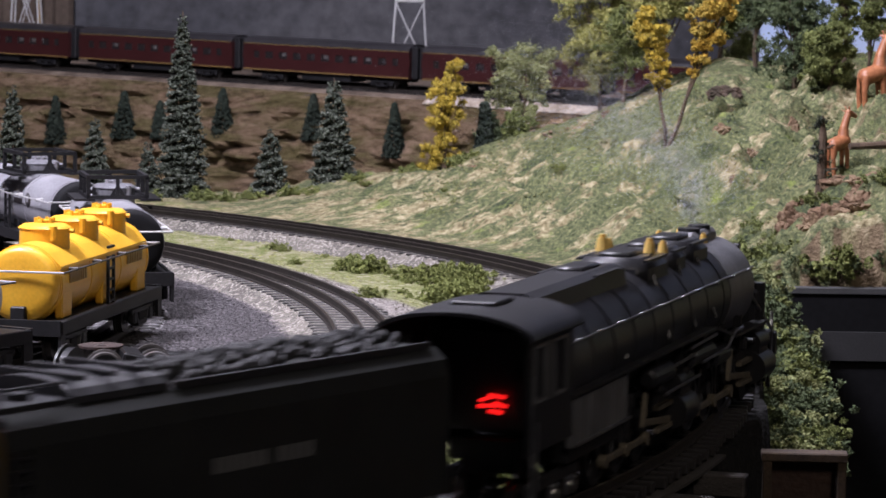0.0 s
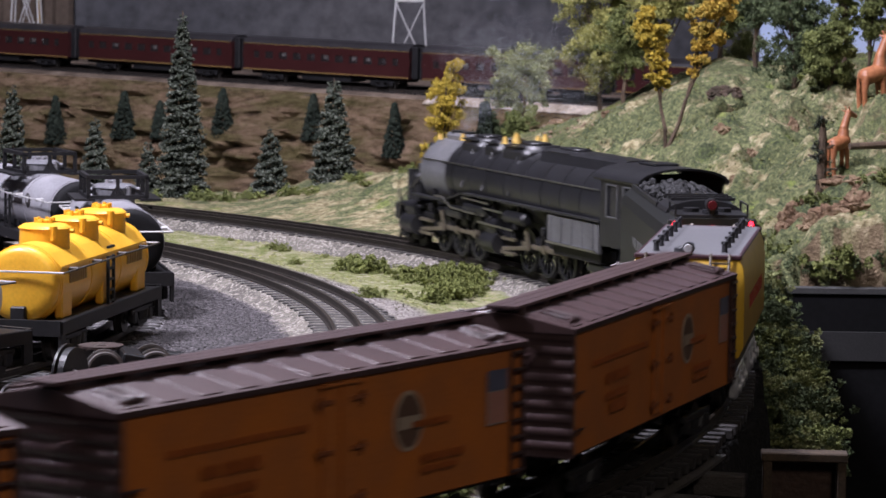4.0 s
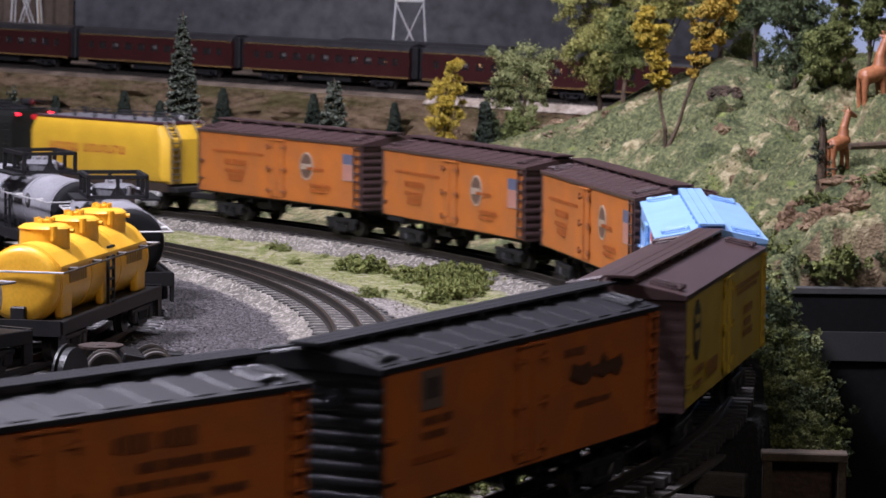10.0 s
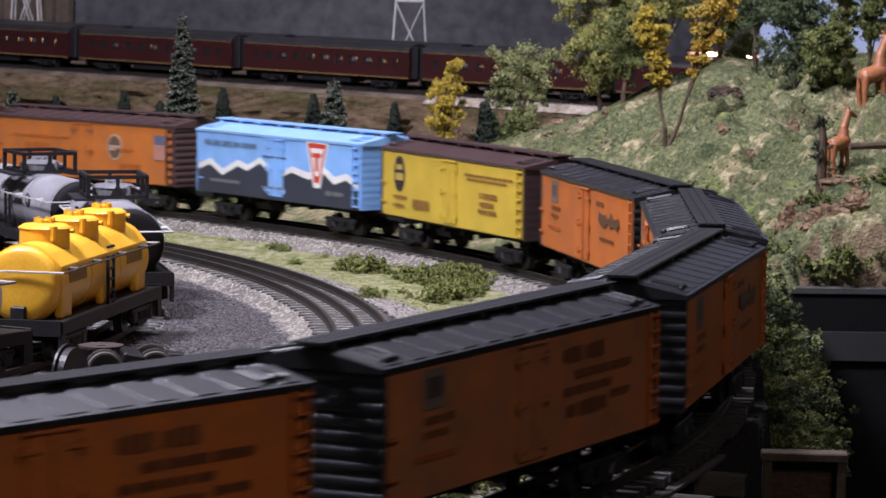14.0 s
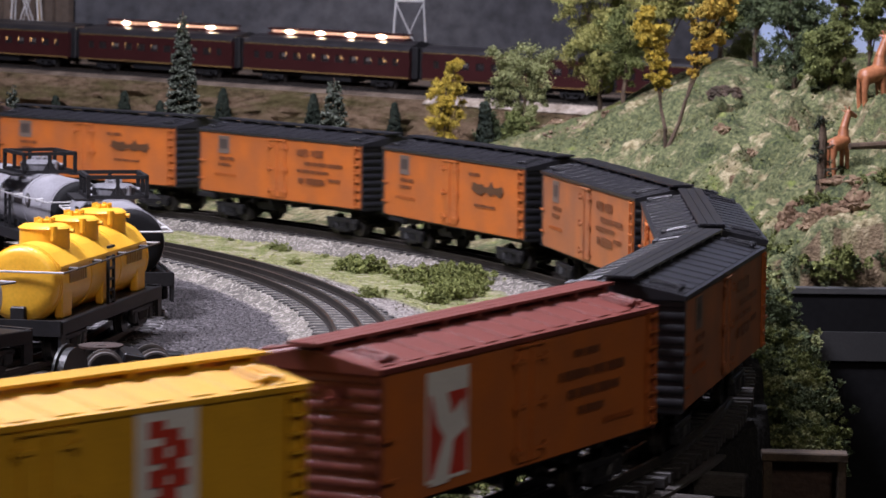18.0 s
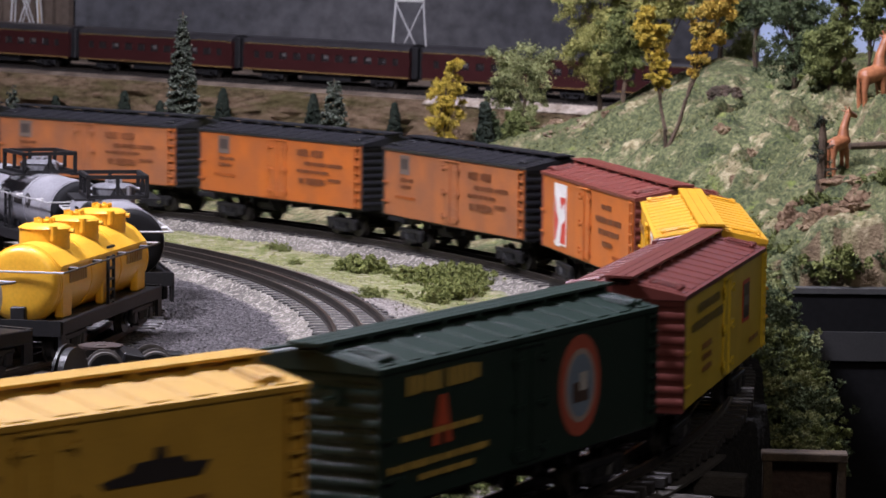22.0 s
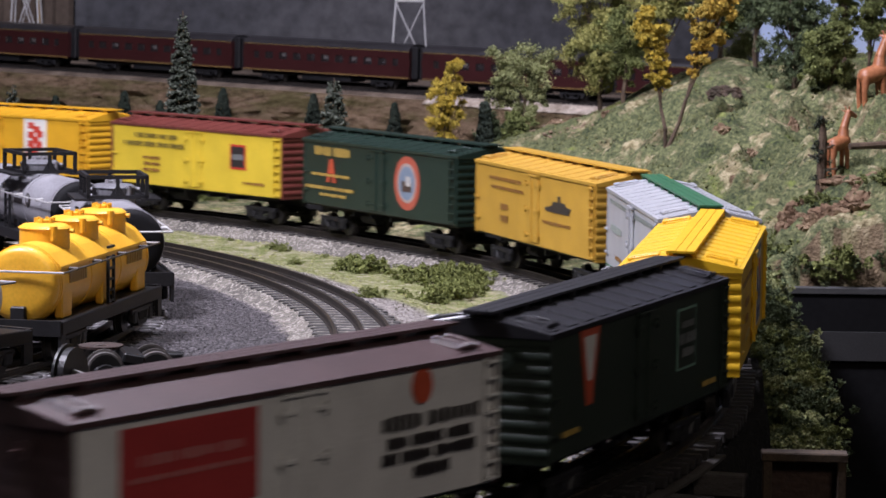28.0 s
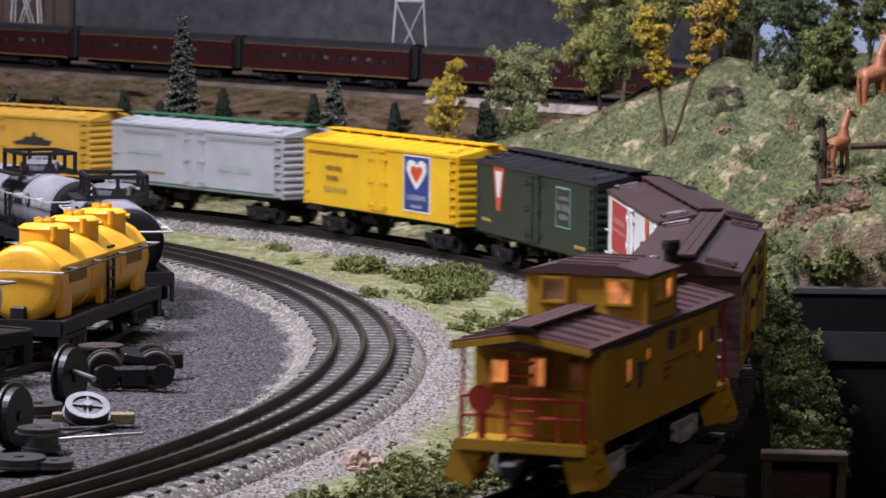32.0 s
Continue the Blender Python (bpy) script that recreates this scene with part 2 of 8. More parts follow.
def ground_material():
    """Cinder yard, pale shoulders, turf and a mottled hillside, by place and slope."""
    m = bpy.data.materials.new("layout_scenery")
    m.use_nodes = True
    t = m.node_tree
    n, ln = t.nodes, t.links
    b = n["Principled BSDF"]
    b.inputs["Roughness"].default_value = 0.95
    b.inputs["Specular IOR Level"].default_value = 0.15
    geo = n.new("ShaderNodeNewGeometry")
    pos = geo.outputs["Position"]

    def noise_of(scale, detail=5, rough=0.55):
        q = n.new("ShaderNodeTexNoise")
        q.inputs["Scale"].default_value, q.inputs["Detail"].default_value, q.inputs["Roughness"].default_value = scale, detail, rough
        ln.new(pos, q.inputs["Vector"])
        return q.outputs["Fac"]

    def ramp(fac, *stops):
        q = n.new("ShaderNodeValToRGB")
        e = q.color_ramp.elements
        while len(e) < len(stops):
            e.new(0.5)
        for s, (p, c) in zip(e, stops):
            s.position, s.color = p, (*c, 1)
        ln.new(fac, q.inputs[0])
        return q.outputs[0]

    def mixc(fac, a, c):
        q = n.new("ShaderNodeMix")
        q.data_type = "RGBA"
        ln.new(fac, q.inputs[0])
        ln.new(a, q.inputs[6])
        ln.new(c, q.inputs[7])
        return q.outputs[2]

    def math_of(op, a, c):
        q = n.new("ShaderNodeMath")
        q.operation = op
        for i, s in enumerate((a, c)):
            if isinstance(s, (int, float)):
                q.inputs[i].default_value = s
            else:
                ln.new(s, q.inputs[i])
        return q.outputs[0]

    def step(val, lo, hi):
        q = n.new("ShaderNodeMapRange")
        q.interpolation_type = "SMOOTHSTEP"
        q.inputs[1].default_value, q.inputs[2].default_value = lo, hi
        ln.new(val, q.inputs[0])
        return q.outputs[0]

    def far_from(cx, cy):
        q = n.new("ShaderNodeVectorMath")
        q.operation = "MULTIPLY_ADD"
        q.inputs[1].default_value, q.inputs[2].default_value = (1, 1, 0), (-cx, -cy, 0)
        ln.new(pos, q.inputs[0])
        w = n.new("ShaderNodeVectorMath")
        w.operation = "LENGTH"
        ln.new(q.outputs[0], w.inputs[0])
        return w.outputs[1]

    grain, patch = noise_of(420, 3), noise_of(45)
    r = math_of("ADD", far_from(*CIN), math_of("MULTIPLY", math_of("SUBTRACT", patch, 0.5), 0.03))
    e = math_of("ADD", far_from(-1.2, 1.938), math_of("MULTIPLY", math_of("SUBTRACT", patch, 0.5), 0.06))
    cinder = ramp(grain, (0.34, (0.02, 0.018, 0.019)), (0.5, (0.06, 0.055, 0.057)), (0.66, (0.16, 0.148, 0.15)))
    pale = ramp(grain, (0.34, (0.1, 0.09, 0.082)), (0.5, (0.22, 0.2, 0.182)), (0.66, (0.38, 0.35, 0.32)))
    turf = ramp(noise_of(95, 6, 0.7), (0.34, (0.1, 0.125, 0.035)), (0.47, (0.175, 0.19, 0.075)), (0.55, (0.26, 0.25, 0.14)), (0.62, (0.33, 0.3, 0.22)))
    soil = ramp(noise_of(150, 6), (0.35, (0.12, 0.095, 0.05)), (0.5, (0.25, 0.215, 0.12)), (0.66, (0.4, 0.35, 0.22)))
    green = ramp(noise_of(260, 5, 0.7), (0.34, (0.03, 0.038, 0.02)), (0.48, (0.088, 0.1, 0.047)), (0.58, (0.14, 0.15, 0.07)), (0.7, (0.23, 0.225, 0.11)))
    dark = ramp(noise_of(300, 4, 0.65), (0.34, (0.02, 0.028, 0.018)), (0.52, (0.062, 0.075, 0.036)), (0.68, (0.13, 0.15, 0.05)))
    bright = ramp(noise_of(280, 4, 0.65), (0.34, (0.075, 0.1, 0.025)), (0.52, (0.16, 0.195, 0.05)), (0.68, (0.26, 0.28, 0.1)))
    # coordinates that run round and down the slope
    rel = n.new("ShaderNodeVectorMath")
    rel.operation = "ADD"
    rel.inputs[1].default_value = (1.2, -1.938, 0)
    ln.new(pos, rel.inputs[0])
    sx = n.new("ShaderNodeSeparateXYZ")
    ln.new(rel.outputs[0], sx.inputs[0])
    fall = n.new("ShaderNodeCombineXYZ")
    ln.new(math_of("MULTIPLY", math_of("ARCTAN2", sx.outputs[1], sx.outputs[0]), 1.5), fall.inputs[0])
    ln.new(math_of("MULTIPLY", far_from(-1.2, 1.938), 0.42), fall.inputs[1])

    def streak(scale, detail, rough):
        q = n.new("ShaderNodeTexNoise")
        q.inputs["Scale"].default_value, q.inputs["Detail"].default_value, q.inputs["Roughness"].default_value = scale, detail, rough
        ln.new(fall.outputs[0], q.inputs["Vector"])
        return q.outputs["Fac"]

    hill = mixc(step(math_of("ADD", math_of("ADD", math_of("MULTIPLY", streak(34, 8, 0.72), 0.6), math_of("MULTIPLY", noise_of(24, 7, 0.75), 0.4)), math_of("MULTIPLY", step(sx.outputs[0], 1.42, 1.12), 0.035)), 0.51, 0.565), green, soil)
    hill = mixc(step(math_of("ADD", math_of("MULTIPLY", streak(21, 8, 0.7), 0.5), math_of("MULTIPLY", noise_of(31, 8, 0.75), 0.5)), 0.475, 0.42), hill, dark)
    hill = mixc(step(noise_of(19, 7, 0.72), 0.57, 0.68), hill, bright)
    sep = n.new("ShaderNodeSeparateXYZ")
    ln.new(geo.outputs["Normal"], sep.inputs[0])
    rock = ramp(noise_of(60, 8, 0.7), (0.3, (0.07, 0.048, 0.03)), (0.5, (0.165, 0.12, 0.073)), (0.7, (0.27, 0.21, 0.135)))
    hill = mixc(step(sep.outputs[2], 0.5, 0.34), hill, rock)
    col = mixc(step(r, 1.092, 1.102), cinder, pale)
    col = mixc(step(r, 1.195, 1.215), col, turf)
    col = mixc(step(e, 1.30, 1.318), col, pale)
    col = mixc(step(e, 1.41, 1.44), col, hill)
    # ground past the front rim, dropping to the aisle, is coloured near-black
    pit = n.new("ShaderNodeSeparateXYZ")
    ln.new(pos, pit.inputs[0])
    drop_black = ramp(grain, (0.3, (0.006, 0.006, 0.006)), (0.7, (0.022, 0.021, 0.02)))
    col = mixc(math_of("MULTIPLY", step(pit.outputs[0], -0.95, -0.75), math_of("MULTIPLY", step(pit.outputs[1], 2.375, 2.34), step(e, 1.325, 1.345))), col, drop_black)
    ln.new(col, b.inputs["Base Color"])
    bp = n.new("ShaderNodeBump")
    bp.inputs["Strength"].default_value, bp.inputs["Distance"].default_value = 1.0, 0.003
    ln.new(math_of("ADD", grain, math_of("MULTIPLY", patch, 1.5)), bp.inputs["Height"])
    ln.new(bp.outputs[0], b.inputs["Normal"])
    return m


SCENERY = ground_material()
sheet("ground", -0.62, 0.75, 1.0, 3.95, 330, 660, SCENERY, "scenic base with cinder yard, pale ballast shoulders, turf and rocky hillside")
sheet("ground_beyond", -8.5, -0.62, 0.0, 3.95, 110, 60, SCENERY, "flat scenic board running on past the curve")


def strip(name, line, s0, s1, step, prof, material, label):
    """Sweep a (side, height) profile along a line; side is to the outside."""
    bm = NB()
    rows = []
    for i in range(int(round((s1 - s0) / step)) + 1):
        s = s0 + i * step
        p, d = line(s), (line(s + 0.004) - line(s - 0.004)).normalized()
        o = Vector((d.y, -d.x, 0))
        rows.append([bm.verts.new(p + o * a + Vector((0, 0, h))) for a, h in prof])
    for a, b in zip(rows, rows[1:]):
        for j in range(len(prof) - 1):
            bm.faces.new((a[j], a[j + 1], b[j + 1], b[j]))
    return bm


def rough_up(bm, amount, f):
    for v in bm.verts:
        v.co.z += amount * (noise.noise(v.co * f) + 0.5 * noise.noise(v.co * f * 2.3))
    return bm


BED = [(-0.058, -0.02), (-0.048, -0.0142), (-0.034, -0.0088), (-0.0298, -0.006), (-0.026, -0.0054), (0, -0.0052), (0.026, -0.0054), (0.0298, -0.006), (0.034, -0.0086), (0.037, -0.0105), (0.042, -0.02)]
TRACKS = []


def build_track(name, line, s0, s1, label, near0, near1, bed=ballast_mat, stones=14000, b0=None, outer=((0.037, -0.0105), (0.042, -0.02))):
    t = thing(name, label, "railway track", kind="structure")
    bal = rough_up(strip("ballast", line, s0 if b0 is None else b0, s1, 0.01, BED[:-2] + list(outer), bed, ""), 0.00012, 160)
    smooth(part("ballast", bal, bed, t, "dark cinder ballast" if bed is cinder_mat else "pale stone ballast"))
    if b0 is not None:
        smooth(part("ballast", strip("ballast", line, s0, -1.3, 0.05, BED, bed, ""), bed, t, "pale stone ballast"))
    TRACKS.append((t, line, max(s0, -1.1) if b0 is None else b0, min(s1, 1.9), bed, stones))
    for off, nm in ((-0.01705, "rail"), (0.0, "centre_rail"), (0.01705, "rail")):
        w = 0.0011
        prof = [(off - 0.002, -0.0048), (off - 0.002, -0.0043), (off - 0.0007, -0.0038), (off - 0.0007, -0.0016), (off - w, -0.0014), (off - w, -0.0002), (off - w * 0.6, 0),
                (off + w * 0.6, 0), (off + w, -0.0002), (off + w, -0.0014), (off + 0.0007, -0.0016), (off + 0.0007, -0.0038), (off + 0.002, -0.0043), (off + 0.002, -0.0048)]
        ob = part(nm, strip(nm, line, s0, s1, 0.02, prof, rail_dark, ""), rail_dark, t, "browned steel rail")
        ob.data.materials.append(rail_top)
        for i, f in enumerate(ob.data.polygons):
            if i % 13 in (5, 6, 7):
                f.material_index = 1
    tie = NB()
    box(tie, 0.0054, 0.059, 0.0052, bev=0.0004)
    me = bpy.data.meshes.new("tie")
    tie.to_mesh(me)
    tie.free()
    me.materials.append(tie_mat)
    rest = NB()
    n = int((s1 - s0) / 0.0144)
    spots = [s0 + i * 0.0144 for i in range(n)]
    pick = [s for s in spots if near0 < s < near1]
    pick = pick[:290]
    for s in spots:
        p, d = line(s), line(s + 0.004) - line(s - 0.004)
        m = Matrix.Translation(p + Vector((0, 0, -0.0074))) @ Matrix.Rotation(math.atan2(d.y, d.x) + random.uniform(-0.03, 0.03), 4, "Z") @ Matrix.Translation((0, random.uniform(-0.0012, 0.0012), 0))
        if s in pick:
            ob = part("tie", me, None, t)
            ob.matrix_basis = m
        else:
            box(rest, 0.0054, 0.059, 0.0052, rot=m.to_3x3().to_4x4(), x=m.translation.x, y=m.translation.y, z=m.translation.z)
    tagged(part("tie_row", rest, tie_mat, t, "dark ties farther along the track"), kind="stuff")
    return t


build_track("track_main", main_line, -8.6, 7.4, "three-rail track with dark ties round the outer curve", -0.75, 2.5, b0=0.42, outer=((0.035, -0.0105), (0.0358, -0.0135)))
build_track("track_inner", inner_line, -1.3, 1.25, "three-rail track with dark ties round the inner curve", -0.72, 2.5)

# ---- room ----
wall_grey = mat("painted_backdrop", (0.078, 0.08, 0.09), 0.9, 0, 0.45, 2.6, 34, 0.02, (0.13, 0.128, 0.136))
dark_wall = mat("dark_room_wall", (0.3, 0.29, 0.29), 0.9)
floor_mat = mat("dark_carpet", (0.02, 0.02, 0.022), 0.95, 0, 0.3, 20, 200, 0.5)
sky_blue = mat("painted_sky", (0.45, 0.58, 0.85), 0.9, 0, 0.2, 2.5, 20, 0.02, (0.62, 0.7, 0.85))
part("floor", box(NB(), 14, 12, 0.1, -1.8, 3.2, -0.98), floor_mat)
tagged(bpy.data.objects["floor"], "dark carpeted room floor", "floor", kind="structure")
for nm, a in (("wall_north", (14, 0.1, 2.8, -1.8, 7.6, 0.42)), ("wall_south", (14, 0.1, 2.8, -1.8, -2.6, 0.42)), ("wall_west", (0.1, 10.1, 2.8, -8.75, 2.5, 0.42)), ("wall_east", (0.1, 10.1, 2.8, 5.2, 2.5, 0.42))):
    part(nm, box(NB(), *a), wall_grey if nm == "wall_north" else dark_wall)
    tagged(bpy.data.objects[nm], "grey painted backdrop wall" if nm == "wall_north" else "dark room wall", "wall", kind="structure")
part("ceiling", box(NB(), 14, 12, 0.1, -1.8, 3.2, 1.87), mat("ceiling_paint", (0.78, 0.77, 0.76), 0.9))
tagged(bpy.data.objects["ceiling"], "pale room ceiling", "ceiling", kind="structure")


# ---- rolling stock ----
MESHES = {}


def cached(key, make, material):
    if key not in MESHES:
        me = bpy.data.meshes.new(key[0])
        bm = make()
        bm.to_mesh(me)
        bm.free()
        me.materials.append(material)
        MESHES[key] = me
    return MESHES[key]


def wheel_bm(r):
    bm = NB()
    for sy in (-1, 1):
        rod(bm, (0, sy * 0.0145, 0), (0, sy * 0.0185, 0), r, seg=20)
        rod(bm, (0, sy * 0.0135, 0), (0, sy * 0.0147, 0), r * 1.14, seg=20)
        rod(bm, (0, sy * 0.0185, 0), (0, sy * 0.0192, 0), r * 0.4, seg=10)
    rod(bm, (0, -0.018, 0), (0, 0.018, 0), 0.0016, seg=8)
    return bm


def truck(parent, x, side_mat, r=0.0086, axle=0.034):
    t = part("truck", cached(("bolster",), lambda: box(box(NB(), 0.009, 0.045, 0.006, 0, 0, 0.012, bev=0.001), 0.016, 0.02, 0.006, 0, 0, 0.017), black_plastic), None, parent)
    t.location = (x, 0, 0)

    def side():
        bm = NB()
        box(bm, axle + 0.012, 0.003, 0.0035, 0, 0, 0.0135, bev=0.0006)
        box(bm, axle * 0.55, 0.003, 0.0032, 0, 0, 0.0052, bev=0.0006)
        for sx in (-1, 1):
            box(bm, 0.0075, 0.0045, 0.008, sx * axle / 2, 0, 0.0095, bev=0.001)
            rod(bm, (sx * axle * 0.26, 0, 0.005), (sx * axle * 0.36, 0, 0.0125), 0.0017)
        for dx in (-0.0035, 0, 0.0035):
            rod(bm, (dx, 0, 0.006), (dx, 0, 0.0125), 0.0014)
        return bm
    for sy in (-1, 1):
        o = part("side_frame", cached(("side_frame", axle, side_mat.name), side, side_mat), None, t)
        o.location = (0, sy * 0.0235, 0)
    for sx in (-1, 1):
        o = part("wheelset", cached(("wheelset", r), lambda: wheel_bm(r), wheel_mat), None, t)
        o.location = (sx * axle / 2, 0, r)
    return t


def coupler(parent, x, sgn):
    def make():
        bm = NB()
        box(bm, 0.02, 0.005, 0.0045, 0.004, 0, 0, bev=0.0006)
        box(bm, 0.007, 0.009, 0.0075, 0.0155, 0.001, 0, bev=0.0015)
        return bm
    o = part("coupler", cached(("coupler",), make, black_plastic), None, parent)
    o.matrix_basis = pose(x, 0, 0.0175, 0, 0, 0 if sgn > 0 else 180)


L, W, ZB, ZT = 0.2663, 0.0636, 0.0246, 0.0813


SHAPES = {
    "heart": [(0, -0.5), (0.3, -0.15), (0.5, 0.15), (0.46, 0.4), (0.28, 0.5), (0.1, 0.45), (0, 0.3), (-0.1, 0.45), (-0.28, 0.5), (-0.46, 0.4), (-0.5, 0.15), (-0.3, -0.15)],
    "triangle_emblem": [(-0.5, 0.5), (0.5, 0.5), (0.14, -0.5), (-0.14, -0.5)],
    "ship_emblem": [(-0.5, -0.3), (-0.46, -0.5), (0.42, -0.5), (0.5, -0.1), (0.3, -0.05), (0.26, 0.15), (0.1, 0.15), (0.08, 0.5), (0.0, 0.5), (-0.02, 0.15), (-0.2, 0.12), (-0.24, -0.12)],
    "letter_a": [(-0.5, -0.5), (-0.16, 0.5), (0.16, 0.5), (0.5, -0.5), (0.2, -0.5), (0.12, -0.1), (-0.12, -0.1), (-0.2, -0.5)],
    "script": [(-0.5, -0.1), (-0.45, 0.35), (-0.3, 0.2), (-0.15, 0.3), (-0.1, 0.1), (0.05, 0.15), (0.12, 0.5), (0.2, 0.15), (0.36, 0.2), (0.45, 0.3), (0.5, -0.05), (0.4, -0.4), (0.25, -0.2), (0.1, -0.35), (-0.05, -0.15), (-0.2, -0.4), (-0.36, -0.3)],
    "mountain_scene": [(-0.5, -0.5), (0.5, -0.5), (0.5, 0.0), (0.42, 0.25), (0.35, 0.1), (0.28, 0.4), (0.2, 0.15), (0.1, 0.3), (0.0, 0.05), (-0.1, 0.45), (-0.18, 0.2), (-0.24, 0.3), (-0.34, 0.0), (-0.42, 0.28), (-0.5, 0.1)],
    "snow_line": [(-0.5, -0.3), (0.5, -0.3), (0.5, 0.15), (0.42, 0.42), (0.35, 0.28), (0.28, 0.58), (0.2, 0.32), (0.1, 0.46), (0.0, 0.2), (-0.1, 0.62), (-0.18, 0.36), (-0.24, 0.48), (-0.34, 0.16), (-0.42, 0.44), (-0.5, 0.28)],
    "slash": [(-0.5, 0.5), (-0.1, 0.5), (0.1, 0.15), (0.4, 0.3), (0.5, 0.0), (0.15, -0.1), (0.0, -0.5), (-0.45, -0.5), (-0.1, -0.05), (-0.3, 0.1)],
}


def house_car(k, side, roof, ends, label, ribs=True, hardware=None, decals=(), metal_ends=True, walkway=None, dz=0.0, ladder=None, hinge=None):
    """Forty-foot reefer: sides, ribbed roof, corrugated ends, ladders, doors, hatches, trucks."""
    c = thing("refrigerator_car", label, "freight car", "cars of the freight train")
    hw = hardware or side
    zt = ZT + dz
    h = zt - ZB
    b = part("body", box(NB(), L - 0.006, W - 0.001, h - 0.001, 0, 0, ZB + h / 2, bev=0.0006), side, c)
    # roof: low peak with panels
    peak = zt + 0.0058
    bm = prism(NB(), [(-W / 2 - 0.0006, zt - 0.0022), (W / 2 + 0.0006, zt - 0.0022), (W / 2 + 0.0008, zt), (0.004, peak), (-0.004, peak), (-W / 2 - 0.0008, zt)], -L / 2, L / 2)
    rf = part("roof", bm, roof, c)
    if ribs:
        n = 12
        slope = math.atan2(peak - zt, W / 2 - 0.004)
        rib = cached(("roof_rib", id(roof)), lambda: box(NB(), L / n * 0.55, W / 2 - 0.006, 0.0009, bev=0.0002), roof)
        for i in range(n):
            for sy in (-1, 1):
                o = part("roof_rib", rib, None, rf)
                o.matrix_basis = pose(-L / 2 + (i + 0.5) * L / n, sy * (W / 4 + 0.002), (zt + peak) / 2 + 0.0002, -sy * math.degrees(slope))
    bm = NB()
    for j in range(3):
        box(bm, L + 0.009, 0.0047, 0.0012, 0, (j - 1) * 0.0051, peak + 0.0028)
    for i in range(9):
        box(bm, 0.0016, 0.0155, 0.0026, -L / 2 + 0.004 + i * (L - 0.008) / 8, 0, peak + 0.0012)
    part("running_board", bm, walkway or roof, c)
    for sx in (-1, 1):
        for sy in (-1, 1):
            def hatch():
                bm = NB()
                box(bm, 0.0125, 0.0145, 0.001, 0, 0, -0.0004, bev=0.0003)
                for hx in (-0.0042, 0.0042):
                    rod(bm, (hx, -0.007, 0.0008), (hx, 0.0078, 0.0008), 0.0006)
                    box(bm, 0.0022, 0.0028, 0.0024, hx, 0.0078, 0.0006, bev=0.0005)
                    box(bm, 0.002, 0.0024, 0.0018, hx, -0.0065, 0.0005, bev=0.0004)
                box(bm, 0.0036, 0.0026, 0.0028, 0, 0.0068, 0.0008, bev=0.0006)
                rod(bm, (0, 0.007, 0.001), (0.0095, 0.0085, 0.0004), 0.0005)
                return bm
            o = part("ice_hatch", cached(("ice_hatch", roof.name, id(roof)), hatch, roof), None, c)
            o.matrix_basis = pose(sx * (L / 2 - 0.0155), sy * 0.0195, zt + 0.0036, -11, 0, 0 if sy > 0 else 180)
    # ends: one corrugated sheet
    prof = [(-0.0015, ZB), (0.0013, ZB)]
    for i in range(9):
        zc = ZB + 0.005 + i * (h - 0.009) / 8
        for q in range(7):
            w_ = math.pi * q / 6
            prof.append((0.0013 + (0.0007 if metal_ends else 0.0001) * math.sin(w_), zc - 0.002 * math.cos(w_)))
    prof += [(0.0013, zt), (-0.0015, zt)]
    bm = NB()
    lo = [bm.verts.new((x, -W / 2, z)) for x, z in prof]
    hi = [bm.verts.new((x, W / 2, z)) for x, z in prof]
    for i in range(len(prof)):
        j = (i + 1) % len(prof)
        bm.faces.new((lo[i], hi[i], hi[j], lo[j]))
    bm.faces.new(lo)
    bm.faces.new(hi[::-1])
    bmesh.ops.recalc_face_normals(bm, faces=bm.faces)
    me = bpy.data.meshes.new("end_panel")
    bm.to_mesh(me)
    bm.free()
    me.materials.append(ends)
    for sx in (-1, 1):
        o = part("end_panel", me, None, c)
        o.matrix_basis = pose(sx * (L / 2 - 0.0025), 0, 0, 0, 0, 0 if sx > 0 else 180)

    def ladder_bm():
        bm = NB()
        for x in (-0.0045, 0.0045):
            box(bm, 0.0008, 0.0012, h - 0.004, x, 0, ZB + h / 2)
        for i in range(8):
            z = ZB + 0.003 + i * (h - 0.007) / 7
            box(bm, 0.0098, 0.0013, 0.0011, 0, 0.0005, z)
        return bm
    lad = cached(("ladder", id(hw), dz), ladder_bm, ladder or hw)
    for sx in (-1, 1):
        for sy in (-1, 1):
            if sx * sy < 0:
                o = part("ladder", lad, None, c)
                o.matrix_basis = pose(sx * (L / 2 - 0.0075), sy * (W / 2 + 0.0008), 0, 0, 0, 0 if sy > 0 else 180)
            else:
                def grabs():
                    bm = NB()
                    for i in (1, 3):
                        z = ZB + 0.004 + i * h / 7
                        box(bm, 0.009, 0.0012, 0.001, 0, 0.0006, z)
                    return bm
                o = part("grab_iron", cached(("grab_iron", id(hw)), grabs, ladder or hw), None, c)
                o.matrix_basis = pose(sx * (L / 2 - 0.008), sy * (W / 2 + 0.0006), 0, 0, 0, 0 if sy > 0 else 180)

    dh = h - 0.006

    def door_bm():
        bm = NB()
        box(bm, 0.0236, 0.0012, dh, 0, 0, ZB + 0.003 + dh / 2, bev=0.0004)
        box(bm, 0.0014, 0.0022, dh, 0, 0.0006, ZB + 0.003 + dh / 2)
        return bm

    def hinge_bm():
        bm = NB()
        box(bm, 0.0098, 0.0012, 0.0015, 0, 0.001, 0)
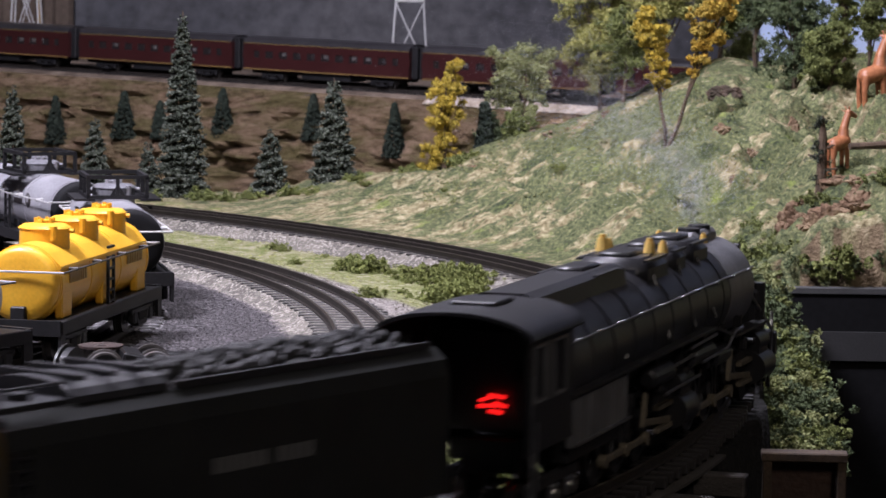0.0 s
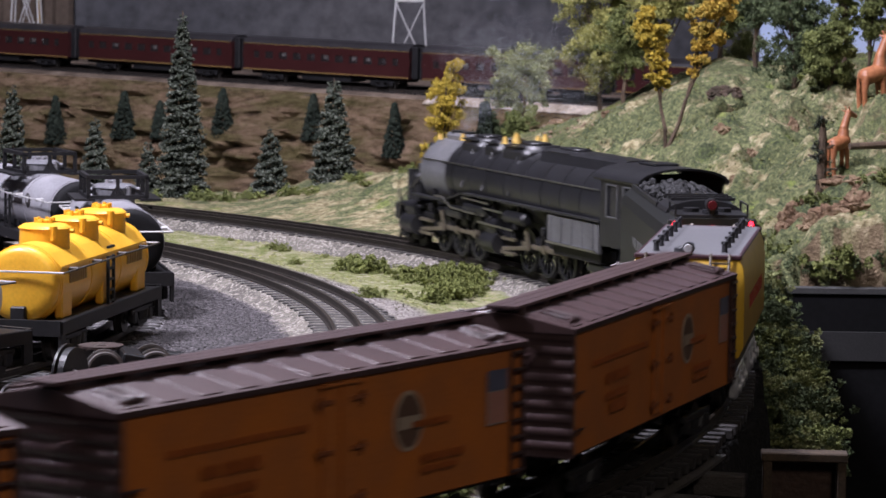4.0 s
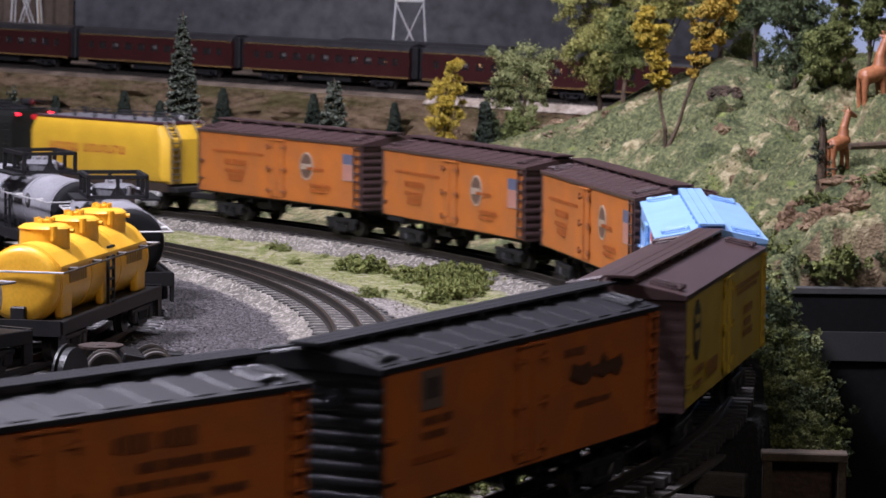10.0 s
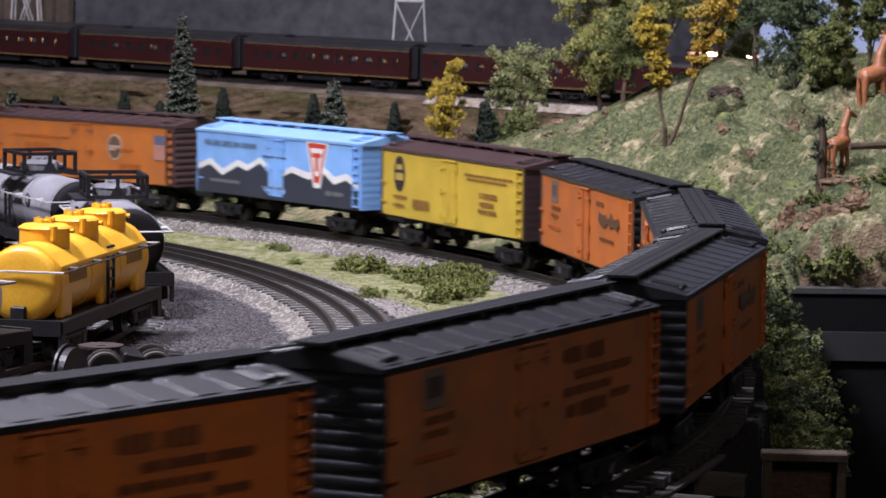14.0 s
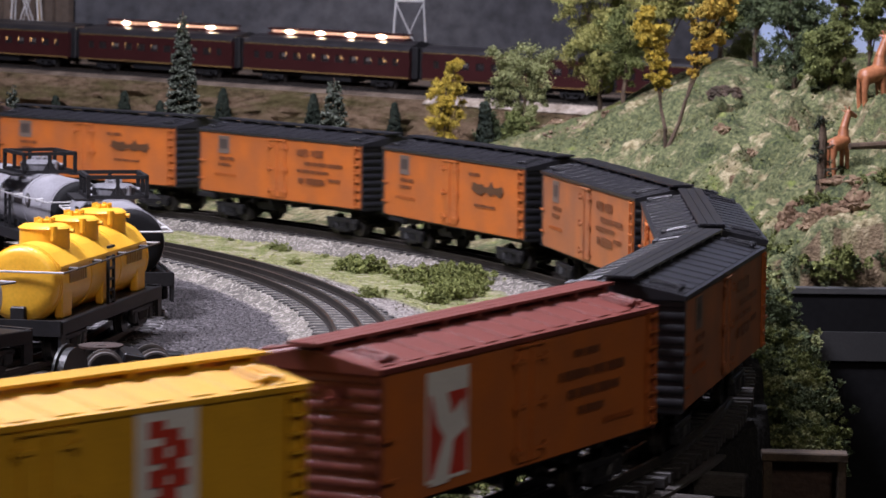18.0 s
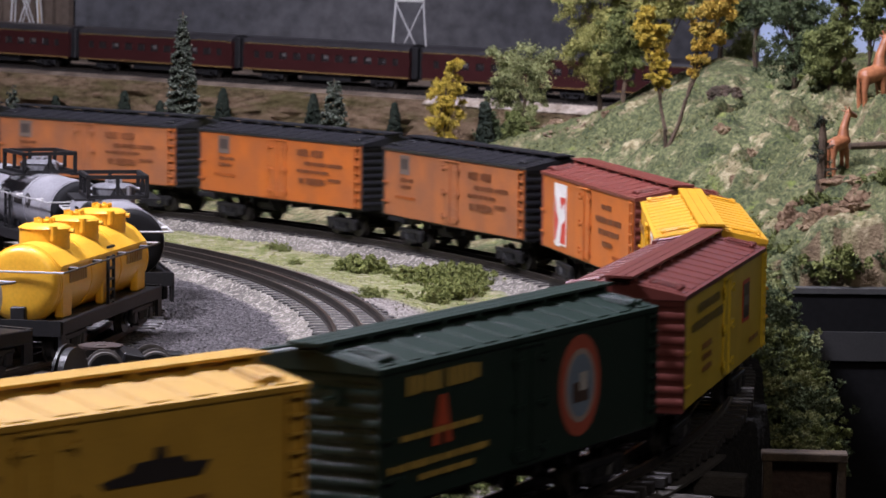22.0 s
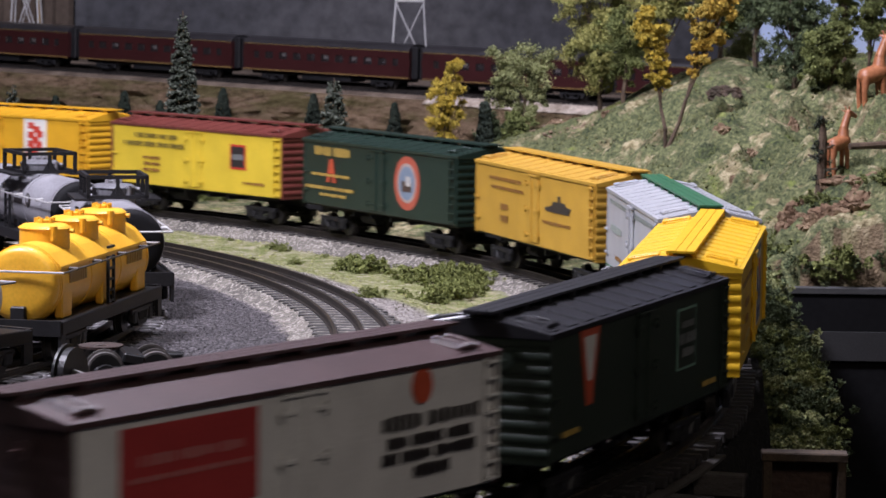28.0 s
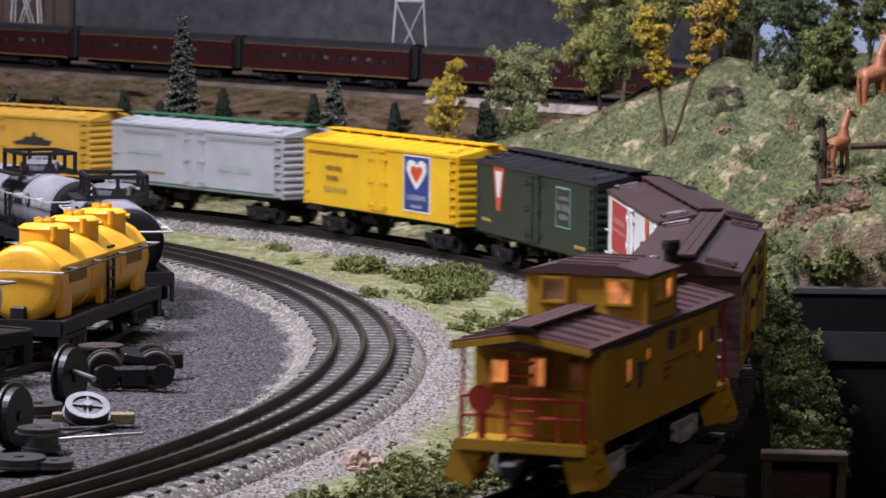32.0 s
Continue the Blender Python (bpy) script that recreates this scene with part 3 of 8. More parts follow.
        rod(bm, (0.0026, 0.001, -0.0024), (0.0026, 0.001, 0.0024), 0.0009)
        return bm
    dm = cached(("door", id(hw), dz), door_bm, hw)
    hm = cached(("hinge", id(hinge or hw)), hinge_bm, hinge or hw)
    rail_m = cached(("door_rail", id(hw)), lambda: box(NB(), 0.027, 0.002, 0.0012), hw)
    for sy in (-1, 1):
        o = part("door", dm, None, c)
        o.matrix_basis = pose(0, sy * (W / 2 + 0.0001), 0, 0, 0, 0 if sy > 0 else 180)
        for sx in (-1, 1):
            for i in range(3):
                g = part("hinge", hm, None, o)
                g.matrix_basis = pose(sx * 0.0112, 0, ZB + 0.008 + i * (dh - 0.012) / 2, 0, 0, 0) @ Matrix.Diagonal((sx, 1, 1, 1))
        g = part("door_rail", rail_m, None, o)
        g.location = (0, 0.0008, zt - 0.0035)
        for n_, (nm, x, z, wx, wz, m, lab) in enumerate(decals):
            shape = SHAPES.get(nm)
            bmd = NB()
            if nm == "round_emblem":
                rod(bmd, (0, 0, 0), (0, 0.0004, 0), 0.5, seg=28)
                bmesh.ops.scale(bmd, vec=(wx, 1, wz), verts=bmd.verts)
            elif shape:
                flat = [(-px * wx, pz * wz) for px, pz in shape]
                a_ = [bmd.verts.new((px, 0.0004, pz)) for px, pz in flat]
                b_ = [bmd.verts.new((px, 0, pz)) for px, pz in flat]
                bmd.faces.new(a_)
                for i in range(len(flat)):
                    bmd.faces.new((a_[i], b_[i], b_[(i + 1) % len(flat)], a_[(i + 1) % len(flat)]))
                bmesh.ops.recalc_face_normals(bmd, faces=bmd.faces)
            elif nm == "lettering_bar":
                rr = random.Random(int(abs(x) * 1e4 + z * 97))
                # words of letter-wide bars
                lw, u, left = wz * 0.52, -wx / 2, rr.randint(4, 8)
                while u < wx / 2 - lw * 0.5:
                    w_ = lw * rr.uniform(0.8, 1.15)
                    box(bmd, w_, 0.0004, wz * (1 if rr.random() < 0.75 else 0.8), u + w_ / 2, 0.0002, 0)
                    left -= 1
                    u += w_ + lw * (0.55 if left else 1.5)
                    left = left or rr.randint(3, 8)
            else:
                box(bmd, wx, 0.0004, wz, 0, 0.0002, 0)
            o = part(nm, bmd, m, b, lab)
            o.matrix_basis = pose(-sy * x, sy * (W / 2 - 0.0004 + 0.00012 * n_), ZB + z * h, 0, 0, 0 if sy > 0 else 180)
    # underframe
    bm = NB()
    box(bm, L - 0.02, 0.008, 0.006, 0, 0, 0.0205)
    box(bm, L - 0.004, W - 0.006, 0.0016, 0, 0, ZB - 0.0002)
    for x in (-0.045, -0.015, 0.02, 0.05):
        box(bm, 0.003, W - 0.01, 0.005, x, 0, 0.0215)
    rod(bm, (0.03, 0.012, 0.017), (0.055, 0.012, 0.017), 0.005, seg=10)
    part("underframe", bm, black_plastic, c)
    bm = NB()
    rod(bm, (0, -0.012, 0), (0.001, -0.012, 0), 0.0036, seg=14)
    rod(bm, (-0.004, -0.012, 0), (0.001, -0.012, 0), 0.0009)
    o = part("brake_wheel", bm, ends, c)
    o.location = (-L / 2 - 0.003, 0, ZT - 0.012)
    o.rotation_euler = (0, 0, 0)
    for sx in (-1, 1):
        truck(c, sx * 0.34 * L, black_plastic)
        coupler(c, sx * (L / 2 + 0.0005), sx)
    RIDES.append((c, -PITCH * k, 0.68 * L))
    return c


ink = paint((0.03, 0.025, 0.025))
white_ink = paint((0.75, 0.74, 0.7))
dim_ink = paint((0.27, 0.13, 0.035))
orange_a = paint((0.5, 0.135, 0.022), 0.5, 0.15, 0.18)
orange_b = paint((0.5, 0.13, 0.02), 0.5, 0.2, 0.25)
orange_c = paint((0.4, 0.13, 0.04), 0.55, 0.2, 0.35)
brown_roof = paint((0.075, 0.044, 0.044), 0.38, 0.2)
black_roof = paint((0.021, 0.021, 0.025), 0.36, 0.2)
blue = paint((0.23, 0.45, 0.82), 0.42)
yellow_a = paint((0.6, 0.42, 0.05), 0.45, 0.15)
red_ox = paint((0.19, 0.048, 0.036), 0.4)
gold = paint((0.68, 0.36, 0.02), 0.45)
lemon = paint((0.73, 0.53, 0.045), 0.45)
maroon = paint((0.15, 0.038, 0.03), 0.38)
dk_green = paint((0.016, 0.032, 0.024), 0.34)
tan = paint((0.52, 0.3, 0.04), 0.5)
silver = paint((0.38, 0.39, 0.41), 0.4)
roof_green = paint((0.03, 0.13, 0.06), 0.5)
yellow_b = paint((0.78, 0.47, 0.02), 0.42)
olive = paint((0.022, 0.034, 0.024), 0.45)
white = paint((0.7, 0.7, 0.68), 0.45)
red = paint((0.55, 0.05, 0.03), 0.45)
navy = paint((0.03, 0.05, 0.2), 0.45)

def F(f):
    return (f - 0.5) * L


def line(f0, f1, z, m, thick=0.06):
    return ("lettering_bar", F((f0 + f1) / 2), z, (f1 - f0) * L, thick * 0.0567 * 0.88, m, "")


gold_ink = paint((0.5, 0.34, 0.08))
faint = paint((0.39, 0.1, 0.02), 0.5, 0.2)
grey_sign = paint((0.17, 0.18, 0.18))
pale_blue = paint((0.27, 0.47, 0.8))
slate = paint((0.035, 0.04, 0.06))
olive_ink = paint((0.16, 0.12, 0.03))
red_emblem = paint((0.55, 0.09, 0.04))

orange_d = paint((0.47, 0.14, 0.022), 0.5, 0.2, 0.2)
for k in (1, 2, 3):
    house_car(k, orange_d, brown_roof, brown_roof, "dull orange refrigerator car with brown ribbed roof and round emblem", decals=[
        ("round_emblem", F(0.675), 0.58, 0.0205, 0.0245, paint((0.4, 0.31, 0.23)), "round pale emblem"), ("round_emblem", F(0.675), 0.58, 0.0175, 0.0215, paint((0.12, 0.07, 0.05)), "dark emblem field"), ("emblem_band", F(0.675), 0.57, 0.015, 0.005, paint((0.36, 0.29, 0.22)), ""),
        ("shield", F(0.915), 0.62, 0.0145, 0.022, paint((0.34, 0.29, 0.26)), "pale shield emblem"), ("shield_field", F(0.915), 0.55, 0.0135, 0.013, paint((0.4, 0.19, 0.15)), ""), ("shield_top", F(0.915), 0.75, 0.0145, 0.0085, paint((0.1, 0.11, 0.17)), ""),
        line(0.1, 0.42, 0.68, faint, 0.05), line(0.18, 0.31, 0.52, faint, 0.1), line(0.18, 0.3, 0.38, faint, 0.07), line(0.19, 0.29, 0.28, faint, 0.1), line(0.68, 0.78, 0.55, faint, 0.05), line(0.7, 0.82, 0.3, faint, 0.06), line(0.7, 0.8, 0.22, faint, 0.05)], ladder=brown_roof, hinge=paint((0.25, 0.08, 0.03)))
house_car(4, blue, pale_blue, blue, "sky-blue refrigerator car with painted snowy mountains", ribs=False, metal_ends=False, decals=[
    ("snow_line", 0, 0.305, L - 0.006, 0.03, white_ink, "white snow caps"), ("mountain_scene", 0, 0.285, L - 0.0058, 0.0325, slate, "dark painted mountains"),
    ("triangle_emblem", F(0.745), 0.63, 0.036, 0.042, white_ink, "white funnel emblem"), ("triangle_emblem", F(0.745), 0.64, 0.029, 0.034, red, "red emblem field"), ("triangle_emblem", F(0.745), 0.655, 0.021, 0.024, white_ink, ""), ("emblem_band", F(0.745), 0.76, 0.014, 0.004, red, ""), ("emblem_band", F(0.745), 0.64, 0.0045, 0.014, red, ""),
    line(0.06, 0.38, 0.8, paint((0.1, 0.16, 0.24)), 0.1), line(0.42, 0.56, 0.66, slate, 0.04), line(0.1, 0.28, 0.2, grey_sign, 0.06), line(0.42, 0.56, 0.18, grey_sign, 0.05), line(0.8, 0.9, 0.2, grey_sign, 0.08)])
house_car(5, yellow_a, brown_roof, brown_roof, "yellow refrigerator car with smooth brown roof and oval emblem", ribs=False, metal_ends=False, ladder=yellow_a, decals=[
    ("round_emblem", F(0.14), 0.64, 0.021, 0.03, ink, "dark oval emblem"), ("emblem_band", F(0.14), 0.6, 0.015, 0.006, gold_ink, ""), ("emblem_band", F(0.14), 0.74, 0.011, 0.004, gold_ink, ""),
    line(0.6, 0.92, 0.78, dim_ink, 0.05), line(0.62, 0.88, 0.72, dim_ink, 0.04), line(0.7, 0.82, 0.52, dim_ink, 0.09), line(0.7, 0.8, 0.4, dim_ink, 0.08), line(0.7, 0.82, 0.3, dim_ink, 0.07), line(0.1, 0.2, 0.3, dim_ink, 0.07), line(0.22, 0.36, 0.24, dim_ink, 0.16), line(0.1, 0.18, 0.18, dim_ink, 0.06)])
dark_ink = paint((0.17, 0.058, 0.024))
for k in range(6, 12):
    if k in (6, 8):
        big = [("script", F(0.75), 0.62, 0.056, 0.0135, paint((0.09, 0.04, 0.02)), "bold black script emblem"), line(0.62, 0.7, 0.8, dark_ink, 0.06), line(0.66, 0.8, 0.38, dark_ink, 0.05)]
    else:
        big = [line(0.61, 0.77, 0.78, dark_ink, 0.13), line(0.66, 0.88, 0.62, dark_ink, 0.07), line(0.62, 0.8, 0.5, dark_ink, 0.06), line(0.63, 0.78, 0.35, dark_ink, 0.12), line(0.8, 0.87, 0.4, dark_ink, 0.06)]
    house_car(k, orange_b if k != 9 and k != 11 else orange_c, black_roof, black_roof, "weathered orange refrigerator car with black roof and bold script" if k in (6, 8) else "weathered orange refrigerator car with black ribbed roof", ladder=orange_b, decals=[
        ("sign_square", F(0.165), 0.78, 0.0185, 0.016, paint((0.15, 0.11, 0.09)), "small square emblem"), ("sign_mark", F(0.165), 0.79, 0.013, 0.0085, paint((0.06, 0.045, 0.04)), ""),
        line(0.13, 0.23, 0.56, dark_ink, 0.07), line(0.13, 0.21, 0.46, dark_ink, 0.06), line(0.1, 0.24, 0.3, faint, 0.05)] + big)
house_car(12, orange_a, red_ox, red_ox, "orange refrigerator car with oxide-red roof and white panel", ladder=orange_a, decals=[
    ("emblem_panel", F(0.22), 0.5, 0.036, 0.045, white_ink, "white emblem panel"), ("emblem_panel", F(0.22), 0.43, 0.033, 0.034, red, "red emblem field"), ("slash", F(0.22), 0.45, 0.033, 0.042, white_ink, "white slash"),
    line(0.66, 0.76, 0.78, dark_ink, 0.07), line(0.61, 0.86, 0.62, dark_ink, 0.08), line(0.64, 0.84, 0.47, dark_ink, 0.08), line(0.68, 0.78, 0.33, dark_ink, 0.07), line(0.78, 0.9, 0.2, faint, 0.05)])
house_car(13, gold, gold, gold, "golden yellow refrigerator car with tall white panel", decals=[
    ("emblem_panel", F(0.72), 0.52, 0.031, 0.05, white_ink, "tall white panel"), *[("emblem_mark", F(fx), fz, 0.0085, 0.0062, red, "red lettering block") for fx, fz in ((0.7, 0.84), (0.728, 0.78), (0.745, 0.7), (0.7, 0.68), (0.725, 0.6), (0.7, 0.53), (0.742, 0.52), (0.72, 0.43), (0.7, 0.36))], ("emblem_mark", F(0.72), 0.17, 0.024, 0.006, ink, "dark lettering block"), ("emblem_mark", F(0.735), 0.27, 0.01, 0.005, ink, ""),
    line(0.07, 0.38, 0.78, dim_ink, 0.09), line(0.17, 0.28, 0.5, dim_ink, 0.09), line(0.18, 0.26, 0.36, dim_ink, 0.08), line(0.12, 0.24, 0.22, dim_ink, 0.05)])
house_car(14, lemon, maroon, maroon, "lemon yellow refrigerator car with maroon roof and square emblem", ladder=lemon, decals=[
    ("emblem_panel", F(0.75), 0.6, 0.0235, 0.0225, red, "square red emblem"), ("emblem_panel", F(0.75), 0.6, 0.0195, 0.0185, ink, ""), ("emblem_band", F(0.75), 0.6, 0.017, 0.005, grey_sign, ""),
    line(0.14, 0.4, 0.82, olive_ink, 0.09), line(0.08, 0.44, 0.68, olive_ink, 0.09), line(0.2, 0.3, 0.46, dim_ink, 0.06), line(0.2, 0.3, 0.36, dim_ink, 0.06), line(0.2, 0.3, 0.26, dim_ink, 0.06), line(0.78, 0.9, 0.2, dim_ink, 0.05)])
house_car(15, dk_green, dk_green, dk_green, "dark green refrigerator car with round red emblem", decals=[
    ("round_emblem", F(0.69), 0.52, 0.042, 0.045, paint((0.45, 0.1, 0.06)), "round red-orange emblem"), ("round_emblem", F(0.69), 0.52, 0.031, 0.033, paint((0.42, 0.34, 0.3)), "pale emblem ring"), ("round_emblem", F(0.69), 0.52, 0.026, 0.028, paint((0.2, 0.26, 0.34)), "emblem centre"), ("emblem_mark", F(0.69), 0.47, 0.016, 0.009, paint((0.08, 0.05, 0.04)), "dark emblem figure block"), ("emblem_mark", F(0.7), 0.55, 0.008, 0.008, paint((0.5, 0.48, 0.45)), ""),
    line(0.09, 0.32, 0.84, gold_ink, 0.15), ("letter_a", F(0.2), 0.55, 0.016, 0.02, red_emblem, "red letter emblem"), line(0.06, 0.32, 0.48, gold_ink, 0.05), line(0.03, 0.35, 0.28, gold_ink, 0.06), line(0.12, 0.3, 0.18, gold_ink, 0.05)])
house_car(16, tan, tan, tan, "tan yellow refrigerator car with black ship emblem", decals=[
    ("ship_emblem", F(0.7), 0.62, 0.055, 0.0125, ink, "black ship emblem"), line(0.58, 0.8, 0.36, dim_ink, 0.05),
    line(0.12, 0.4, 0.8, dim_ink, 0.06), line(0.14, 0.42, 0.68, dim_ink, 0.05), line(0.22, 0.29, 0.43, dim_ink, 0.11), line(0.22, 0.29, 0.27, dim_ink, 0.11)])
house_car(17, silver, silver, silver, "silver grey refrigerator car with green running board", walkway=roof_green, ladder=silver, decals=[
    line(0.06, 0.38, 0.86, paint((0.24, 0.27, 0.25)), 0.06), line(0.56, 0.94, 0.86, paint((0.24, 0.27, 0.25)), 0.06), line(0.1, 0.3, 0.55, paint((0.33, 0.38, 0.35)), 0.1), line(0.62, 0.82, 0.4, paint((0.33, 0.38, 0.35)), 0.12), line(0.2, 0.32, 0.22, dim_ink, 0.05), ("sill_stripe", 0, 0.06, L - 0.01, 0.0012, roof_green, "thin green sill stripe")])
house_car(18, yellow_b, yellow_b, yellow_b, "bright yellow refrigerator car with heart panel", decals=[
    ("emblem_panel", F(0.745), 0.53, 0.044, 0.047, white_ink, "white bordered panel"), ("emblem_panel", F(0.745), 0.53, 0.041, 0.044, navy, "dark blue panel"), ("heart", F(0.745), 0.66, 0.033, 0.0245, white_ink, "white heart"), ("heart", F(0.745), 0.665, 0.0195, 0.0145, paint((0.6, 0.07, 0.02)), "red heart"),
    line(0.69, 0.8, 0.33, paint((0.3, 0.32, 0.38)), 0.09), line(0.71, 0.78, 0.2, paint((0.3, 0.32, 0.38)), 0.06), line(0.04, 0.37, 0.82, dim_ink, 0.05), line(0.16, 0.26, 0.6, dim_ink, 0.08), line(0.16, 0.24, 0.45, dim_ink, 0.08), line(0.14, 0.3, 0.28, gold_ink, 0.08)])
house_car(19, olive, black_roof, olive, "dark olive refrigerator car with red and white triangle emblem", decals=[
    ("triangle_emblem", F(0.2), 0.67, 0.027, 0.036, red_emblem, "red triangle emblem"), ("triangle_emblem", F(0.2), 0.72, 0.017, 0.02, white_ink, "white triangle field"),
    ("emblem_panel", F(0.74), 0.6, 0.03, 0.03, paint((0.2, 0.36, 0.28)), "pale green square emblem"), ("emblem_panel", F(0.74), 0.6, 0.0275, 0.0275, olive, ""), line(0.71, 0.78, 0.72, grey_sign, 0.06), line(0.695, 0.79, 0.6, grey_sign, 0.1), line(0.71, 0.78, 0.48, grey_sign, 0.08), line(0.06, 0.14, 0.2, gold_ink, 0.05), line(0.84, 0.92, 0.14, gold_ink, 0.05)])
faded_ink = paint((0.5, 0.2, 0.19))
house_car(20, white, brown_roof, brown_roof, "white refrigerator car with brown roof and red panel", ribs=False, metal_ends=False, ladder=white, dz=-0.0015, decals=[
    ("emblem_panel", F(0.25), 0.6, 0.078, 0.034, paint((0.42, 0.045, 0.045)), "large crimson panel"), line(0.14, 0.36, 0.68, faded_ink, 0.08), line(0.12, 0.38, 0.56, faded_ink, 0.04), line(0.13, 0.3, 0.24, dim_ink, 0.08),
    ("round_emblem", F(0.79), 0.84, 0.014, 0.0145, red_emblem, "round red emblem"), line(0.68, 0.94, 0.6, ink, 0.12), line(0.7, 0.92, 0.46, ink, 0.09), line(0.69, 0.93, 0.35, ink, 0.09), line(0.76, 0.86, 0.23, ink, 0.1)])
house_car(21, yellow_a, brown_roof, brown_roof, "yellow wood-sided refrigerator car with black door hinges", ribs=False, metal_ends=False, hinge=ink, dz=-0.0015, decals=[
    line(0.08, 0.43, 0.78, ink, 0.1), ("round_emblem", F(0.27), 0.48, 0.024, 0.026, red_emblem, "round red emblem"), ("emblem_panel", F(0.27), 0.4, 0.018, 0.016, red_emblem, ""), ("emblem_band", F(0.27), 0.5, 0.014, 0.005, gold_ink, ""), ("emblem_panel", F(0.26), 0.17, 0.07, 0.0065, red_emblem, "red band"),
    line(0.74, 0.82, 0.86, ink, 0.12), line(0.68, 0.9, 0.68, ink, 0.13), line(0.72, 0.87, 0.5, ink, 0.12), line(0.74, 0.82, 0.3, dim_ink, 0.06)])


# ---- steam locomotive, tenders, caboose ----
def spoked(r):
    bm = NB()
    for a, b, q in ((-0.0015, 0.0015, r), (-0.0019, -0.0008, r * 1.08)):
        n = 28
        rings = []
        for rr, yy in ((q, a), (q, b), (q * 0.84, b), (q * 0.84, a)):
            rings.append([bm.verts.new((rr * math.cos(i * math.tau / n), yy, rr * math.sin(i * math.tau / n))) for i in range(n)])
        for j in range(4):
            for i in range(n):
                bm.faces.new((rings[j][i], rings[j][(i + 1) % n], rings[(j + 1) % 4][(i + 1) % n], rings[(j + 1) % 4][i]))
    for i in range(12):
        w = i * math.tau / 12
        rod(bm, (r * 0.2 * math.cos(w), 0, r * 0.2 * math.sin(w)), (r * 0.86 * math.cos(w), 0, r * 0.86 * math.sin(w)), r * 0.05, seg=5)
    rod(bm, (0, -0.002, 0), (0, 0.003, 0), r * 0.24, seg=12)
    box(bm, r * 0.7, 0.002, r * 0.55, 0, 0, -r * 0.62)
    return bm


DRIVER = 0.0172
TURNS, RODS = [], []
firebox_grey = mat("firebox_grey_paint", (0.14, 0.14, 0.145), 0.5, 0.1, 0.3, 60, 600, 0.1)
rod_bronze = mat("worn_rod_metal", (0.3, 0.26, 0.19), 0.45, 0.6, 0.3, 90, 800, 0.1)


def smooth_tank(x0, x1, y, z, r):
    bm = rod(NB(), (x0, y, z), (x1, y, z), r, seg=14)
    for x, q in ((x0, x0 - 0.002), (x1, x1 + 0.002)):
        rod(bm, (x, y, z), (q, y, z), r, r * 0.6, seg=14)
    return bm


pane_dark = mat("dark_cab_glass", (0.02, 0.02, 0.022), 0.15)


